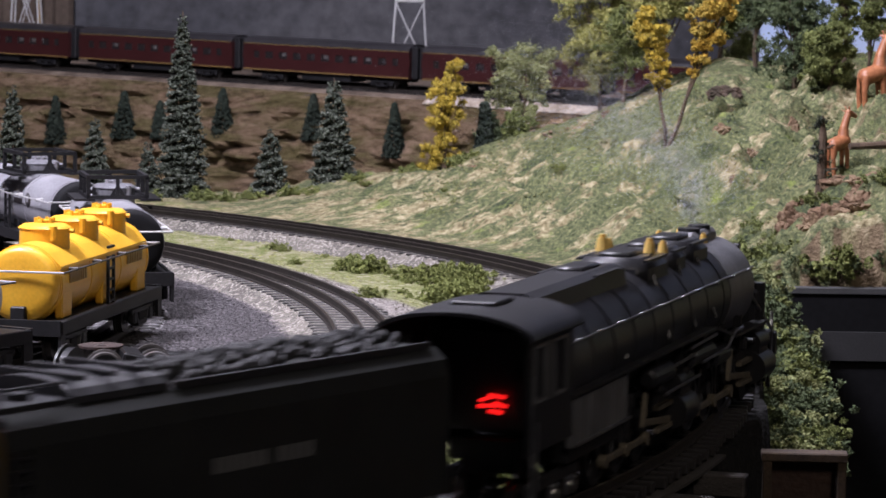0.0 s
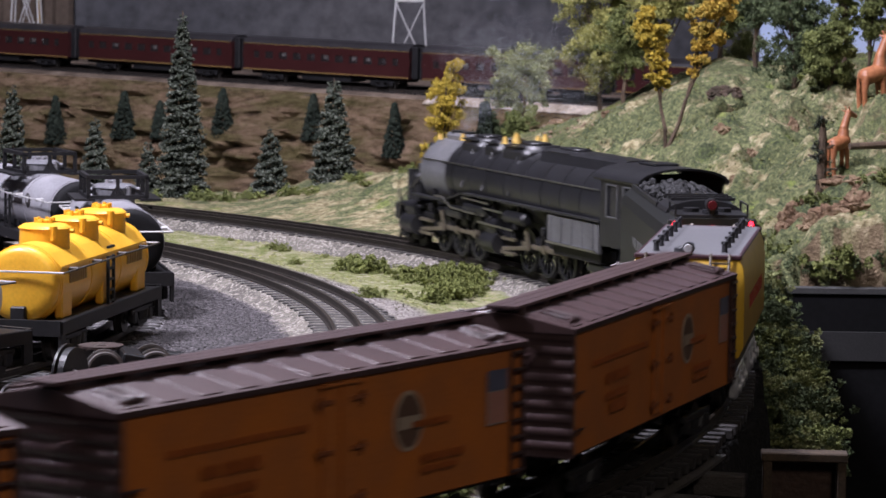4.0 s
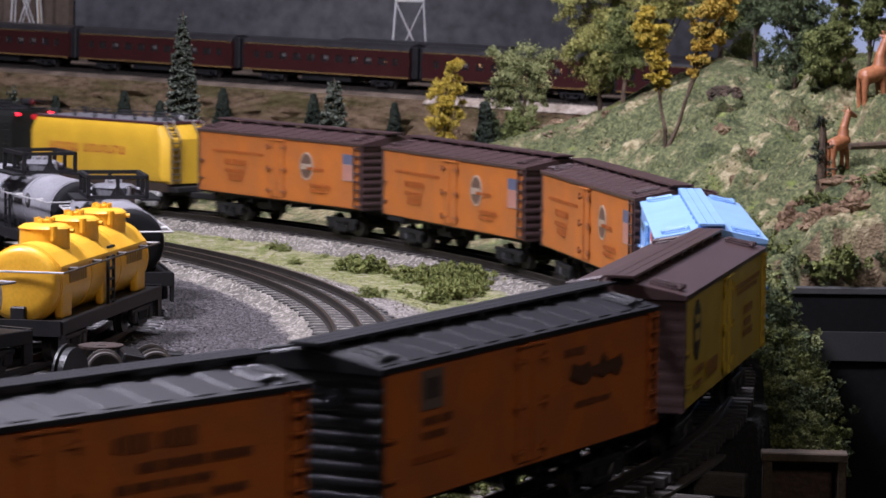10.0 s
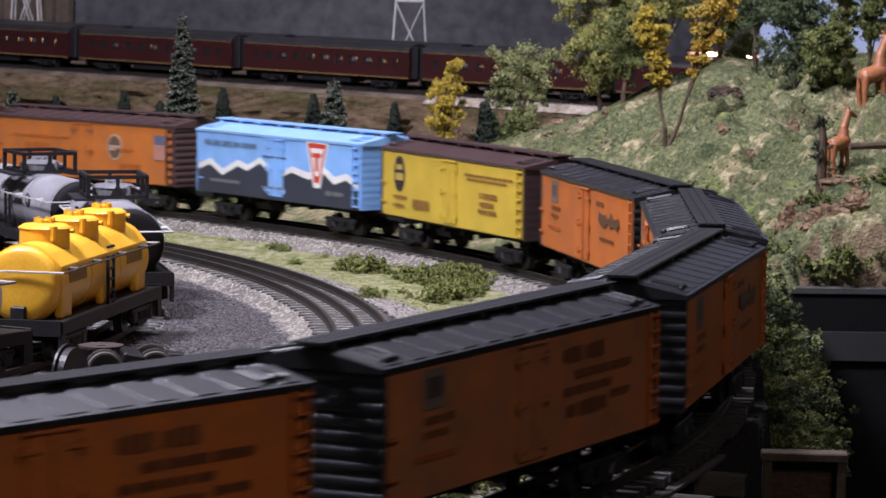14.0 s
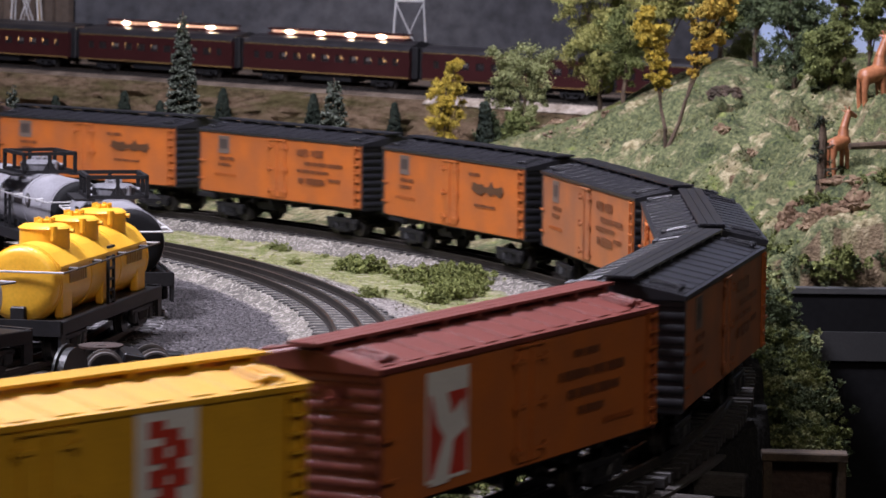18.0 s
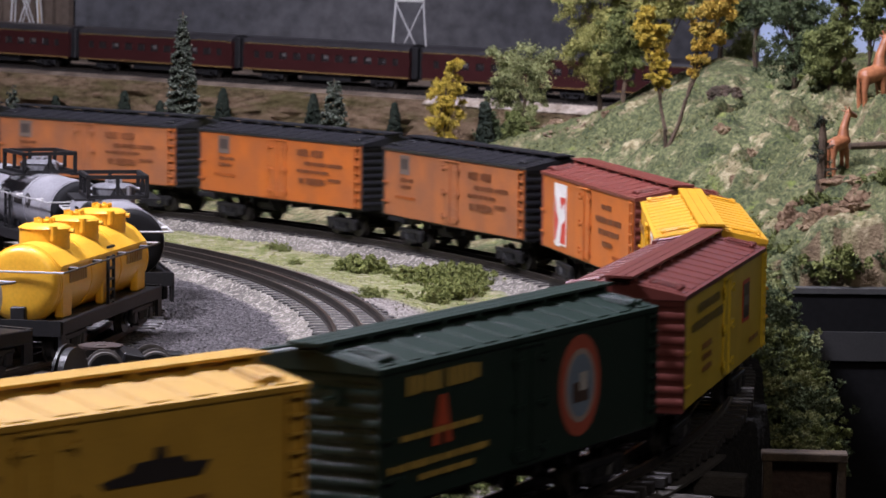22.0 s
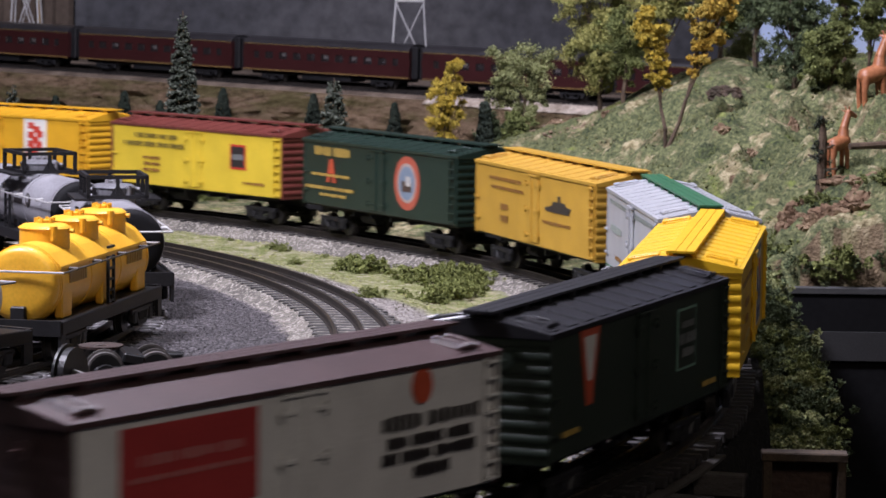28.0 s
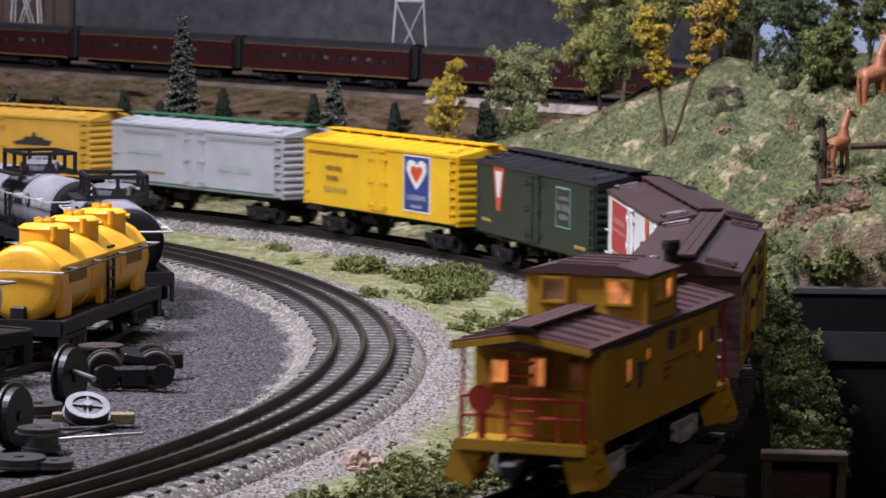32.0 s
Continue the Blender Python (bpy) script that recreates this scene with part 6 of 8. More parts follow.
def spruce(x, y, h, rad, seed, z=None):
    if z is None:
        z = float(land(np.array([x]), np.array([y]))[0])
    t = thing("spruce_tree", "blue-green model spruce with frosted branch tips", "tree", "spruces at the board's edge", at=pose(x, y, z - 0.003))
    tb = NB()
    rod(tb, (0, 0, 0), (0, 0, h * 0.96), 0.0026, 0.0006, seg=7)
    part("trunk", tb, bark, t)
    r = np.random.default_rng(seed)
    tiers = max(9, int(h / 0.0062))
    n = int(5200 * (h / 0.13) * (rad / 0.026))
    i = np.minimum(tiers - 1, (tiers * (1 - np.sqrt(1 - r.random(n) * 0.998))).astype(int))
    a = r.uniform(0, math.tau, n)
    base = h * (0.03 + 0.93 * (i + 0.45 * np.sin(a * 2 + i * 1.7)) / tiers)
    R = (rad * (1 - i / tiers) ** 0.9 + 0.003) * (0.9 + 0.2 * r.random(tiers)[i])
    lobes = 0.74 + 0.26 * np.abs(np.sin(a * (5 + i % 4) + i * 2.3))
    s = r.random(n) ** 0.45
    d = R * s * lobes
    P = np.stack([d * np.cos(a), d * np.sin(a), base + 0.004 - 0.34 * d * s + 0.25 * np.maximum(0, d - 0.7 * R) + r.normal(0, 0.0011, n)], 1)
    part("needle_crown", bits("needle_crown", P, r.uniform(0.0009, 0.0021, n), r, needle, 0.8, TETRA), None, t)
    k = (s > 0.86) & (r.random(n) < 0.75)
    Q = P[k] * np.array((1.03, 1.03, 1)) + np.array((0, 0, 0.0008))
    part("frosting", bits("frosting", Q, r.uniform(0.0007, 0.0015, len(Q)), r, frost, 0.8, TETRA), None, t, "pale frosted tips")
    return t


def conifer(x, y, z, h, rad, seed):
    t = thing("conifer", "dark bottle-brush conifer on the rock face", "tree", "dark conifers on the cliff", at=pose(x, y, z))
    tb = NB()
    rod(tb, (0, 0, -0.01), (0, 0, h), 0.003, 0.001, seg=6)
    part("trunk", tb, bark, t)
    r = np.random.default_rng(seed)
    u = r.random(900) ** 1.3
    a = r.uniform(0, math.tau, 900)
    R = rad * (1 - u) ** 0.8 * r.uniform(0.5, 1.1, 900) + 0.002
    P = np.stack([R * np.cos(a), R * np.sin(a), h * (0.03 + 0.97 * u)], 1)
    part("needle_crown", bits("needle_crown", P, r.uniform(0.002, 0.0045, 900), r, needle_dark), None, t)
    return t


# spruces along the back edge of the board
for i, (x, y, h, rad) in enumerate(((-0.276, 3.26, 0.208, 0.028), (-0.116, 3.25, 0.137, 0.029), (-0.183, 3.26, 0.08, 0.021), (-0.369, 3.27, 0.088, 0.018), (-0.456, 3.27, 0.125, 0.02), (-0.314, 3.28, 0.062, 0.013))):
    spruce(x, y, h, rad, 100 + i, z=-0.016)

# trees of the hillside
tree("autumn_tree", 0.0, 3.228, 0.118, [(0.012, 0, 0.98, 0.007), (0.008, 0.003, 0.88, 0.008), (0.002, 0, 0.78, 0.012), (0.016, 0, 0.77, 0.009), (-0.006, 0, 0.68, 0.013), (0.008, 0.002, 0.62, 0.012), (-0.004, 0, 0.52, 0.015), (-0.002, 0, 0.4, 0.014), (0.0, 0.003, 0.28, 0.012), (-0.012, 0, 0.16, 0.013), (0.012, 0, 0.14, 0.012)], leaf_gold, "golden autumn model tree at the hill's foot", seed=11, slim=0.84)
tree("green_tree", 0.085, 3.364, 0.1, [(0.0, 0, 0.93, 0.02), (-0.02, 0, 0.83, 0.013), (0.02, 0, 0.8, 0.014), (0.0, 0, 0.72, 0.018), (-0.024, 0, 0.55, 0.015), (-0.012, 0, 0.45, 0.013), (0.018, 0, 0.5, 0.015), (0.006, 0, 0.3, 0.009)], leaf_grey, "grey-green model tree with open crown", seed=12)
tree("autumn_tree", 0.2045, 2.861, 0.128, [(-0.002, 0, 0.97, 0.008), (-0.006, 0, 0.9, 0.01), (0.004, 0, 0.86, 0.01), (-0.008, 0, 0.8, 0.009), (0.003, 0, 0.77, 0.011), (0.0, 0, 0.68, 0.011), (0.006, 0, 0.6, 0.01), (0.001, 0, 0.53, 0.01), (0.005, 0, 0.46, 0.007)], leaf_gold, "golden autumn model tree on the slope", seed=13, slim=0.78, lean=(-0.018, 0), trunk_r=0.0021)
tree("autumn_tree", 0.2065, 2.859, 0.16, [(0.004, 0, 0.98, 0.013), (-0.012, 0, 0.92, 0.012), (0.008, 0, 0.88, 0.014), (-0.02, 0, 0.8, 0.01), (-0.004, 0, 0.82, 0.014), (0.012, 0, 0.78, 0.012), (-0.013, 0, 0.7, 0.011), (0.003, 0, 0.69, 0.013), (0.009, 0, 0.63, 0.01), (-0.007, 0, 0.6, 0.01), (0.0, 0, 0.52, 0.01), (-0.002, 0, 0.44, 0.006)], leaf_amber, "amber and gold autumn tree leaning on the slope", seed=14, slim=0.72, lean=(0.052, 0), trunk_r=0.0022)
tree("green_tree", 0.17, 3.384, 0.15, spread(3, 18, 0.036, 0.25, 1.1, 0.017), leaf_olive, "tall olive green model tree", seed=15)
tree("green_tree", 0.192, 3.33, 0.1, spread(4, 8, 0.016, 0.4, 1.0, 0.014), leaf_green, "slim green model tree", seed=16)
tree("green_tree", 0.234, 3.3, 0.15, spread(5, 16, 0.036, 0.5, 1.1, 0.017), leaf_olive, "tall olive green model tree behind the autumn trees", seed=17)
tree("green_tree", 0.3, 3.4, 0.13, spread(15, 14, 0.036, 0.3, 1.1, 0.019), leaf_green, "broad green model tree on the ridge", seed=27)
tree("green_tree", 0.344, 3.06, 0.112, spread(6, 15, 0.03, 0.35, 1.1, 0.017), leaf_dark, "broad dark green model tree", seed=18)
tree("green_tree", 0.32, 3.2, 0.13, spread(26, 15, 0.034, 0.45, 1.1, 0.017), leaf_dark, "dark green model tree on the ridge", seed=28)
tree("green_tree", 0.353, 2.84, 0.05, spread(7, 13, 0.02, 0.25, 1.05, 0.012), leaf_green, "low bushy green model tree", seed=19)
tree("green_tree", 0.375, 2.92, 0.1, spread(8, 5, 0.01, 0.55, 1.0, 0.009), leaf_green, "green model tree near the ridge", seed=20)
tree("green_tree", 0.402, 2.98, 0.115, spread(9, 6, 0.01, 0.7, 1.0, 0.01), leaf_green, "slim green model tree on the ridge", seed=21, lean=(0.01, 0))
tree("shrub_tree", 0.05, 3.32, 0.036, spread(10, 6, 0.008, 0.2, 0.9, 0.008), leaf_dark, "small dark shrub at the cliff's foot", seed=22)
tree("shrub_tree", 0.074, 3.3, 0.032, spread(12, 6, 0.01, 0.2, 0.9, 0.008), leaf_green, "small green shrub at the cliff's foot", seed=23)
tree("shrub_tree", 0.33, 3.5, 0.05, spread(13, 7, 0.016, 0.3, 1.0, 0.012), leaf_grey, "grey-green shrub on the ridge", seed=24)
conifer(0.043, 3.3, 0.03, 0.055, 0.007, 71)

# bushes
GREEN_LABEL = "clump of green foam bush on the turf"
for x, y, s in ((-0.0755, 2.505, 0.022), (-0.0655, 2.495, 0.027), (-0.055, 2.49, 0.023), (-0.07, 2.52, 0.02), (-0.042, 2.475, 0.015), (-0.028, 2.43, 0.019), (-0.0146, 2.41, 0.026), (-0.001, 2.414, 0.028), (0.0118, 2.412, 0.028), (0.0249, 2.404, 0.026), (0.0346, 2.4, 0.021), (0.005, 2.45, 0.024), (0.018, 2.44, 0.022), (-0.013, 2.25, 0.015), (-0.0035, 2.262, 0.023), (0.0065, 2.3, 0.022), (0.0157, 2.32, 0.022), (0.002, 2.35, 0.02), (0.025, 2.35, 0.016)):
    bush(x, y, s, leaf_bush, GREEN_LABEL, tall=0.95)
for x, y, s in ((-0.0516, 2.175, 0.017), (-0.144, 2.685, 0.014), (-0.122, 2.548, 0.01), (-0.138, 2.67, 0.009), (-0.19, 2.75, 0.006), (-0.1, 2.62, 0.006), (-0.16, 2.6, 0.005), (-0.03, 2.3, 0.008), (0.02, 2.1, 0.014), (0.032, 2.06, 0.016), (0.014, 2.02, 0.014), (0.04, 2.12, 0.015), (0.05, 2.2, 0.013), (0.06, 2.0, 0.014), (0.045, 1.95, 0.013)):
    bush(x, y, s, leaf_bush, "small tuft of green foam bush on the turf")
r5 = random.Random(8)
for i in range(130):
    s = r5.uniform(-1.0, -0.26)
    p, d = main_line(s), (main_line(s + 0.01) - main_line(s - 0.01)).normalized()
    o = r5.uniform(0.046, 0.118) * (0.75 + 0.35 * min(1, max(0, (-s - 0.3) / 0.5)))
    q = p - Vector((d.y, -d.x, 0)) * o
    if math.hypot(q.x - CIN[0], q.y - CIN[1]) > 1.215:
        bush(q.x, q.y, r5.uniform(0.013, 0.024), r5.choice((leaf_grey, leaf_green, leaf_grey, leaf_bush)), "mixed green foam bush between the tracks")
edge_r = random.Random(77)
for i in range(30):
    x = 0.226 + 0.0075 * i + edge_r.uniform(-0.004, 0.004)
    z = 0.0 + 0.006 * min(1, i / 4)
    bush(x, 2.38 + edge_r.uniform(-0.008, 0.02), edge_r.uniform(0.026, 0.038), edge_r.choice((leaf_dark, leaf_green, leaf_bush)), "dark green foam bush along the board's edge", z=z - 0.002, tall=0.95)
for x, y, s in ((0.27, 2.43, 0.024), (0.292, 2.45, 0.02), (0.235, 2.44, 0.02), (0.345, 2.43, 0.022), (0.222, 2.42, 0.016), (0.248, 2.46, 0.018)):
    bush(x, y, s, leaf_green, "dark green foam bush along the board's edge")
# overgrown bank that drops from the track to the aisle
bank = random.Random(21)
for i in range(140):
    u = (i / 139) ** 0.9
    y = 2.32 - 0.46 * u + bank.uniform(-0.012, 0.012)
    edge = float(np.interp(y, [1.85, 1.92, 2.1, 2.3], [0.247, 0.249, 0.252, 0.243]))
    top = float(np.interp(y, [1.85, 1.92, 2.1, 2.3], [-0.058, -0.047, -0.014, 0.01]))
    x = edge - 0.012 - bank.random() ** 1.3 * 0.045
    bush(x, y, bank.uniform(0.016, 0.029), bank.choice((leaf_dark, leaf_grey, leaf_green, leaf_dark)), "dusty green foam bush on the bank beside the track", z=top + bank.uniform(-0.014, 0.003), tall=0.9)
for x, y, s in ((-0.30, 3.2, 0.024), (-0.255, 3.21, 0.028), (-0.225, 3.2, 0.022), (-0.16, 3.21, 0.02), (-0.135, 3.19, 0.017), (-0.09, 3.2, 0.018), (-0.08, 3.16, 0.012), (0.018, 3.19, 0.022), (-0.035, 3.21, 0.02), (0.03, 3.2, 0.016), (-0.36, 3.2, 0.026), (-0.42, 3.2, 0.028), (-0.2, 3.23, 0.02), (0.11, 2.94, 0.013), (0.205, 2.65, 0.012), (0.235, 2.56, 0.012), (-0.06, 3.02, 0.007), (0.0, 2.95, 0.006)):
    bush(x, y, s, leaf_green if s > 0.02 else leaf_bush, "low grey-green foam bush behind the main line")
# scattered tufts over the hillside, past counting
rt = np.random.default_rng(33)
tx, ty = rt.uniform(-0.02, 0.5, 42000), rt.uniform(2.42, 3.7, 42000)
te = np.hypot(tx + 1.2, ty - 1.938) - 1.36
keep = (te > 0.09) & (N1(tx * 11, ty * 11) + 0.5 * N2(tx * 34, ty * 34) > 0.74)
tx, ty = tx[keep], ty[keep]
me = bits("hill_tufts", np.stack([tx, ty, land(tx, ty) + 0.0004], 1), 0.0004 + 0.0015 * rt.random(len(tx)) ** 3, rt, leaf_mat("tuft_foam", (0.2, 0.2, 0.08), (0.085, 0.098, 0.038), 0.6), 0.7)
tagged(part("hill_tufts", me, None), "scattered green tufts on the hillside", "grass", kind="stuff")
tx, ty = rt.uniform(-0.3, 0.1, 14000), rt.uniform(1.3, 3.1, 14000)
rr, ee = np.hypot(tx - CIN[0], ty - CIN[1]), np.hypot(tx + 1.2, ty - 1.938) - 1.36
keep = (rr > 1.21) & (ee < -0.05)
tx, ty = tx[keep], ty[keep]
me = bits("turf_tufts", np.stack([tx, ty, land(tx, ty) + 0.0002], 1), 0.0005 + 0.0013 * rt.random(len(tx)) ** 2, rt, leaf_mat("turf_foam", (0.34, 0.35, 0.13), (0.26, 0.25, 0.15)), 0.6)
tagged(part("turf_tufts", me, None), "coarse turf flecks between the tracks", "grass", kind="stuff")

dx, dy = rt.uniform(0.02, 0.16, 1500), rt.uniform(3.2, 3.42, 1500)
keep = N2(dx * 25, dy * 25) > 0.45
dx, dy = dx[keep], dy[keep]
me = bits("rubble", np.stack([dx, dy, land(dx, dy)], 1), 0.0005 + 0.004 * rt.random(len(dx)) ** 4, rt, leaf_mat("tan_rubble", (0.36, 0.28, 0.2), (0.2, 0.14, 0.09), 0.4), 0.6)
tagged(part("rubble", me, None), "tan rock rubble at the hill's shoulder", "rubble", kind="stuff")


# rocks
rock_mat = mat("rust_rock", (0.3, 0.215, 0.135), 0.9, 0, 0.4, 55, 260, 1.0, (0.15, 0.09, 0.055), 0.2)
dark_rock = mat("dark_bare_rock", (0.11, 0.075, 0.055), 0.9, 0, 0.35, 70, 320, 0.9, (0.05, 0.04, 0.028), 0.2)
pale_rock = mat("pale_rock", (0.5, 0.42, 0.33), 0.9, 0, 0.3, 50, 320, 0.8, (0.34, 0.24, 0.18), 0.2)


def rock(x, y, z, sx, sy, sz, seed, material, label, strata=0.0):
    """Broken ledge: cracked into blocks, stepped where it is layered."""
    bm = NB()
    bmesh.ops.create_icosphere(bm, subdivisions=5 if sx > 0.016 else 4, radius=1)
    o = Vector((seed * 3.1, seed * 1.7, 0))
    for v in bm.verts:
        c = v.co.copy()
        d, _ = noise.voronoi(c * 1.9 + o)
        k = 0.95 + 0.3 * noise.noise(c * 1.4 + o) - 0.2 * max(0, 0.22 - (d[1] - d[0])) / 0.22 + 0.06 * noise.noise(c * 7 + o) + 0.03 * noise.noise(c * 17 + o)
        if strata:
            band = c.z * 2.1 + 0.6 * noise.noise(c * 1.6 + o)
            k += 2.2 * strata * (noise.cell(Vector((seed, 0, math.floor(band)))) - 0.5) - 0.8 * strata * max(0, 0.2 - abs(band % 1 - 0.5)) / 0.2
        v.co = c * k
    bmesh.ops.transform(bm, matrix=Matrix.Diagonal((sx, sy, sz, 1)), verts=bm.verts)
    ob = part("rock", bm, material)
    ob.location = (x, y, z)
    ob.rotation_euler = (0, 0, 0.4 * math.sin(seed * 5))
    return tagged(ob, label, "rock", "rocks of the scenery")


def on_land(x, y):
    return float(land(np.array([x]), np.array([y]))[0])


for i, (x, y, sx, sy, sz) in enumerate(((0.275, 2.442, 0.016, 0.012, 0.011), (0.297, 2.47, 0.019, 0.014, 0.009), (0.306, 2.415, 0.017, 0.012, 0.009), (0.327, 2.42, 0.02, 0.014, 0.01), (0.345, 2.45, 0.022, 0.015, 0.012), (0.335, 2.397, 0.019, 0.012, 0.008), (0.284, 2.408, 0.014, 0.01, 0.008), (0.322, 2.47, 0.018, 0.012, 0.007), (0.268, 2.412, 0.01, 0.009, 0.008), (0.37, 2.43, 0.02, 0.014, 0.012))):
    rock(x, y, on_land(x, y) - 0.007, sx * 1.25, sy * 1.1, sz * 1.6, i + 1.3, rock_mat, "layered rust-brown rock outcrop on the hill", 0.06)
for i, (x, y, sx, sy, sz) in enumerate(((0.277, 3.05, 0.022, 0.02, 0.012), (0.2667, 2.693, 0.0075, 0.006, 0.0055), (0.245, 2.74, 0.008, 0.007, 0.008), (0.3123, 2.772, 0.007, 0.006, 0.012), (0.1323, 3.306, 0.009, 0.007, 0.008), (0.168, 3.207, 0.007, 0.005, 0.005), (0.18, 3.2, 0.006, 0.005, 0.006), (0.12, 3.3, 0.014, 0.012, 0.006), (0.105, 3.36, 0.013, 0.01, 0.006), (0.25, 2.66, 0.006, 0.005, 0.004), (0.03, 3.12, 0.01, 0.008, 0.005))):
    rock(x, y, on_land(x, y) - (0.0085 if i == 0 else 0.002), sx, sy, sz, i + 11.7, dark_rock if i == 0 else rock_mat, "dark brown bare outcrop on the slope" if i == 0 else "small rust-brown rock in the hillside", 0.07)
rock(-0.037, 1.45, -0.002, 0.012, 0.011, 0.011, 5.5, pale_rock, "pale tan boulder among the bushes")
rock(0.005, 1.33, -0.02, 0.014, 0.012, 0.016, 7.5, pale_rock, "pale rock beside the trestle")
rock(-0.01, 3.04, -0.014, 0.011, 0.006, 0.004, 9.5, pale_rock, "flat pale stone beside the main line")


# ---- loose stones of the ballast and the cinders ----
def scatter(name, pts, lo, hi, material, parent, label, category=""):
    r = np.random.default_rng(len(pts))
    ob = part(name, bits(name, pts, lo + (hi - lo) * r.random(len(pts)) ** 2, r, material, 0.75, TETRA), None, parent, "" if parent is None else label)
    return tagged(ob, label if parent is None else "", category, kind="stuff")


pale_stone = mat("pale_ballast_stone", (0.2, 0.18, 0.148), 0.9, 0, 0.3, 60, 500, 0.3, rand=0.45)
dark_stone = mat("cinder_stone", (0.082, 0.076, 0.078), 0.85, 0, 0.3, 60, 500, 0.3, rand=0.75)


def lay_stones():
    r = np.random.default_rng(91)
    bx, bz = [a for a, b in BED], [b for a, b in BED]
    for t, line, s0, s1, bed, n in TRACKS:
        pts = []
        for i in range(n):
            s, o = r.uniform(s0, s1), r.uniform(-0.037, 0.037)
            p, d = line(s), (line(s + 0.004) - line(s - 0.004)).normalized()
            pts.append((p.x + d.y * o, p.y - d.x * o, p.z + float(np.interp(o, bx, bz)) - 0.0001))
        scatter("ballast_stones", np.array(pts), 0.0003, 0.0008, dark_stone if bed is cinder_mat else pale_stone, t, "loose ballast stones")
    x, y = r.uniform(-0.42, 0.1, 60000), r.uniform(1.25, 3.0, 60000)
    rad, e = np.hypot(x - CIN[0], y - CIN[1]), np.hypot(x + 1.2, y - 1.938) - 1.36
    far = np.hypot(x - CIN[0], y - CIN[1]) + 0.012 * (N1(x * 40, y * 40) - 0.5)
    cin = (far < 1.098) & (rad > 0.86)
    sho = (far > 1.096) & (rad < 1.205) | ((e > -0.062) & (e < 0.05) & (y > 2.35))
    for nm, k, m, lab in (("cinder_stones", cin, dark_stone, "loose grey cinders in the yard"), ("shoulder_stones", sho, pale_stone, "loose pale stones beside the tracks")):
        scatter(nm, np.stack([x[k], y[k], land(x[k], y[k]) + 0.0002], 1), 0.0003, 0.0009, m, None, lab, "gravel")


# ---- fascia, trestle, box in the aisle ----
black_board = mat("black_fascia", (0.011, 0.011, 0.012), 0.85, 0, 0.3, 8, 200, 0.05, spec=0.1)
fascia = part("fascia", box(NB(), 1.6, 0.012, 0.55, 1.04, 2.352, -0.287, bev=0.001), black_board)
tagged(fascia, "black fascia board at the layout's edge", "fascia", kind="structure")
cap = part("fascia_cap", box(NB(), 1.6, 0.016, 0.004, 1.04, 2.352, -0.009), mat("grey_edge", (0.05, 0.05, 0.05), 0.7))
tagged(cap, "grey edging strip on the fascia", "trim", kind="structure")
tagged(part("fascia_rail", box(NB(), 1.6, 0.004, 0.022, 1.04, 2.344, -0.051), mat("worn_fascia_rail", (0.02, 0.02, 0.021), 0.7)), "dark worn rail along the fascia", "trim", kind="structure")
trestle_wood = mat("dark_trestle_wood", (0.075, 0.065, 0.058), 0.8, 0, 0.4, 60, 500, 0.4, stretch=(1, 1, 4))
for i in range(15):
    s = -1.25 + i * 0.068
    p, d = main_line(s), main_line(s + 0.01) - main_line(s - 0.01)
    t = thing("trestle_bent", "dark wooden trestle bent under the main line", "trestle", "trestle bents", at=Matrix.Translation(p) @ Matrix.Rotation(math.atan2(d.y, d.x), 4, "Z"))
    part("cap_beam", box(NB(), 0.012, 0.1, 0.011, 0, -0.004, -0.018, bev=0.0008), trestle_wood, t)
    for y, lean in ((-0.044, 0.1), (-0.016, 0.02), (0.016, -0.02), (0.04, -0.1)):
        part("post", box(NB(), 0.009, 0.009, 0.34, 0, y - lean * 0.17, -0.19, Matrix.Rotation(-lean, 4, "X"), bev=0.0008), trestle_wood, t)
    for z in (-0.1, -0.2):
        part("brace", box(NB(), 0.004, 0.13, 0.008, 0.006, 0, z, Matrix.Rotation(0.5, 4, "X")), trestle_wood, t)
for off in (-0.03, 0.03):
    bm = strip("stringer", main_line, -1.3, -0.25, 0.03, [(off - 0.004, -0.0125), (off - 0.004, -0.011), (off + 0.004, -0.011), (off + 0.004, -0.0125)], trestle_wood, "")
    tagged(part("stringer", bm, trestle_wood), "dark stringer beam along the trestle", "beam", kind="structure")
bx = thing("wooden_frame_box", "pale wooden frame with a brown panel below the bank", "box", at=pose(0.178, 1.5, -0.029, 0, 0, -4))
frame_wood = mat("pale_frame_wood", (0.07, 0.045, 0.025), 0.9, 0, 0.45, 90, 700, 0.2)
for x in (-0.018, 0.018):
    part("upright", box(NB(), 0.0045, 0.012, 0.16, x, 0, -0.05, bev=0.0006), frame_wood, bx)
part("top_rail", box(NB(), 0.042, 0.013, 0.0045, 0, 0, 0.029, bev=0.0006), frame_wood, bx)
part("panel", box(NB(), 0.031, 0.004, 0.155, 0, 0.003, -0.05), mat("brown_panel", (0.06, 0.03, 0.018), 0.8, 0, 0.35, 30, 300, 0.3), bx, "brown back panel")

# ---- toy animals on the hill ----
giraffe_mat = mat("orange_tan_plastic", (0.42, 0.17, 0.075), 0.42, 0, 0.25, 160, 700, 0.05, (0.28, 0.1, 0.042))


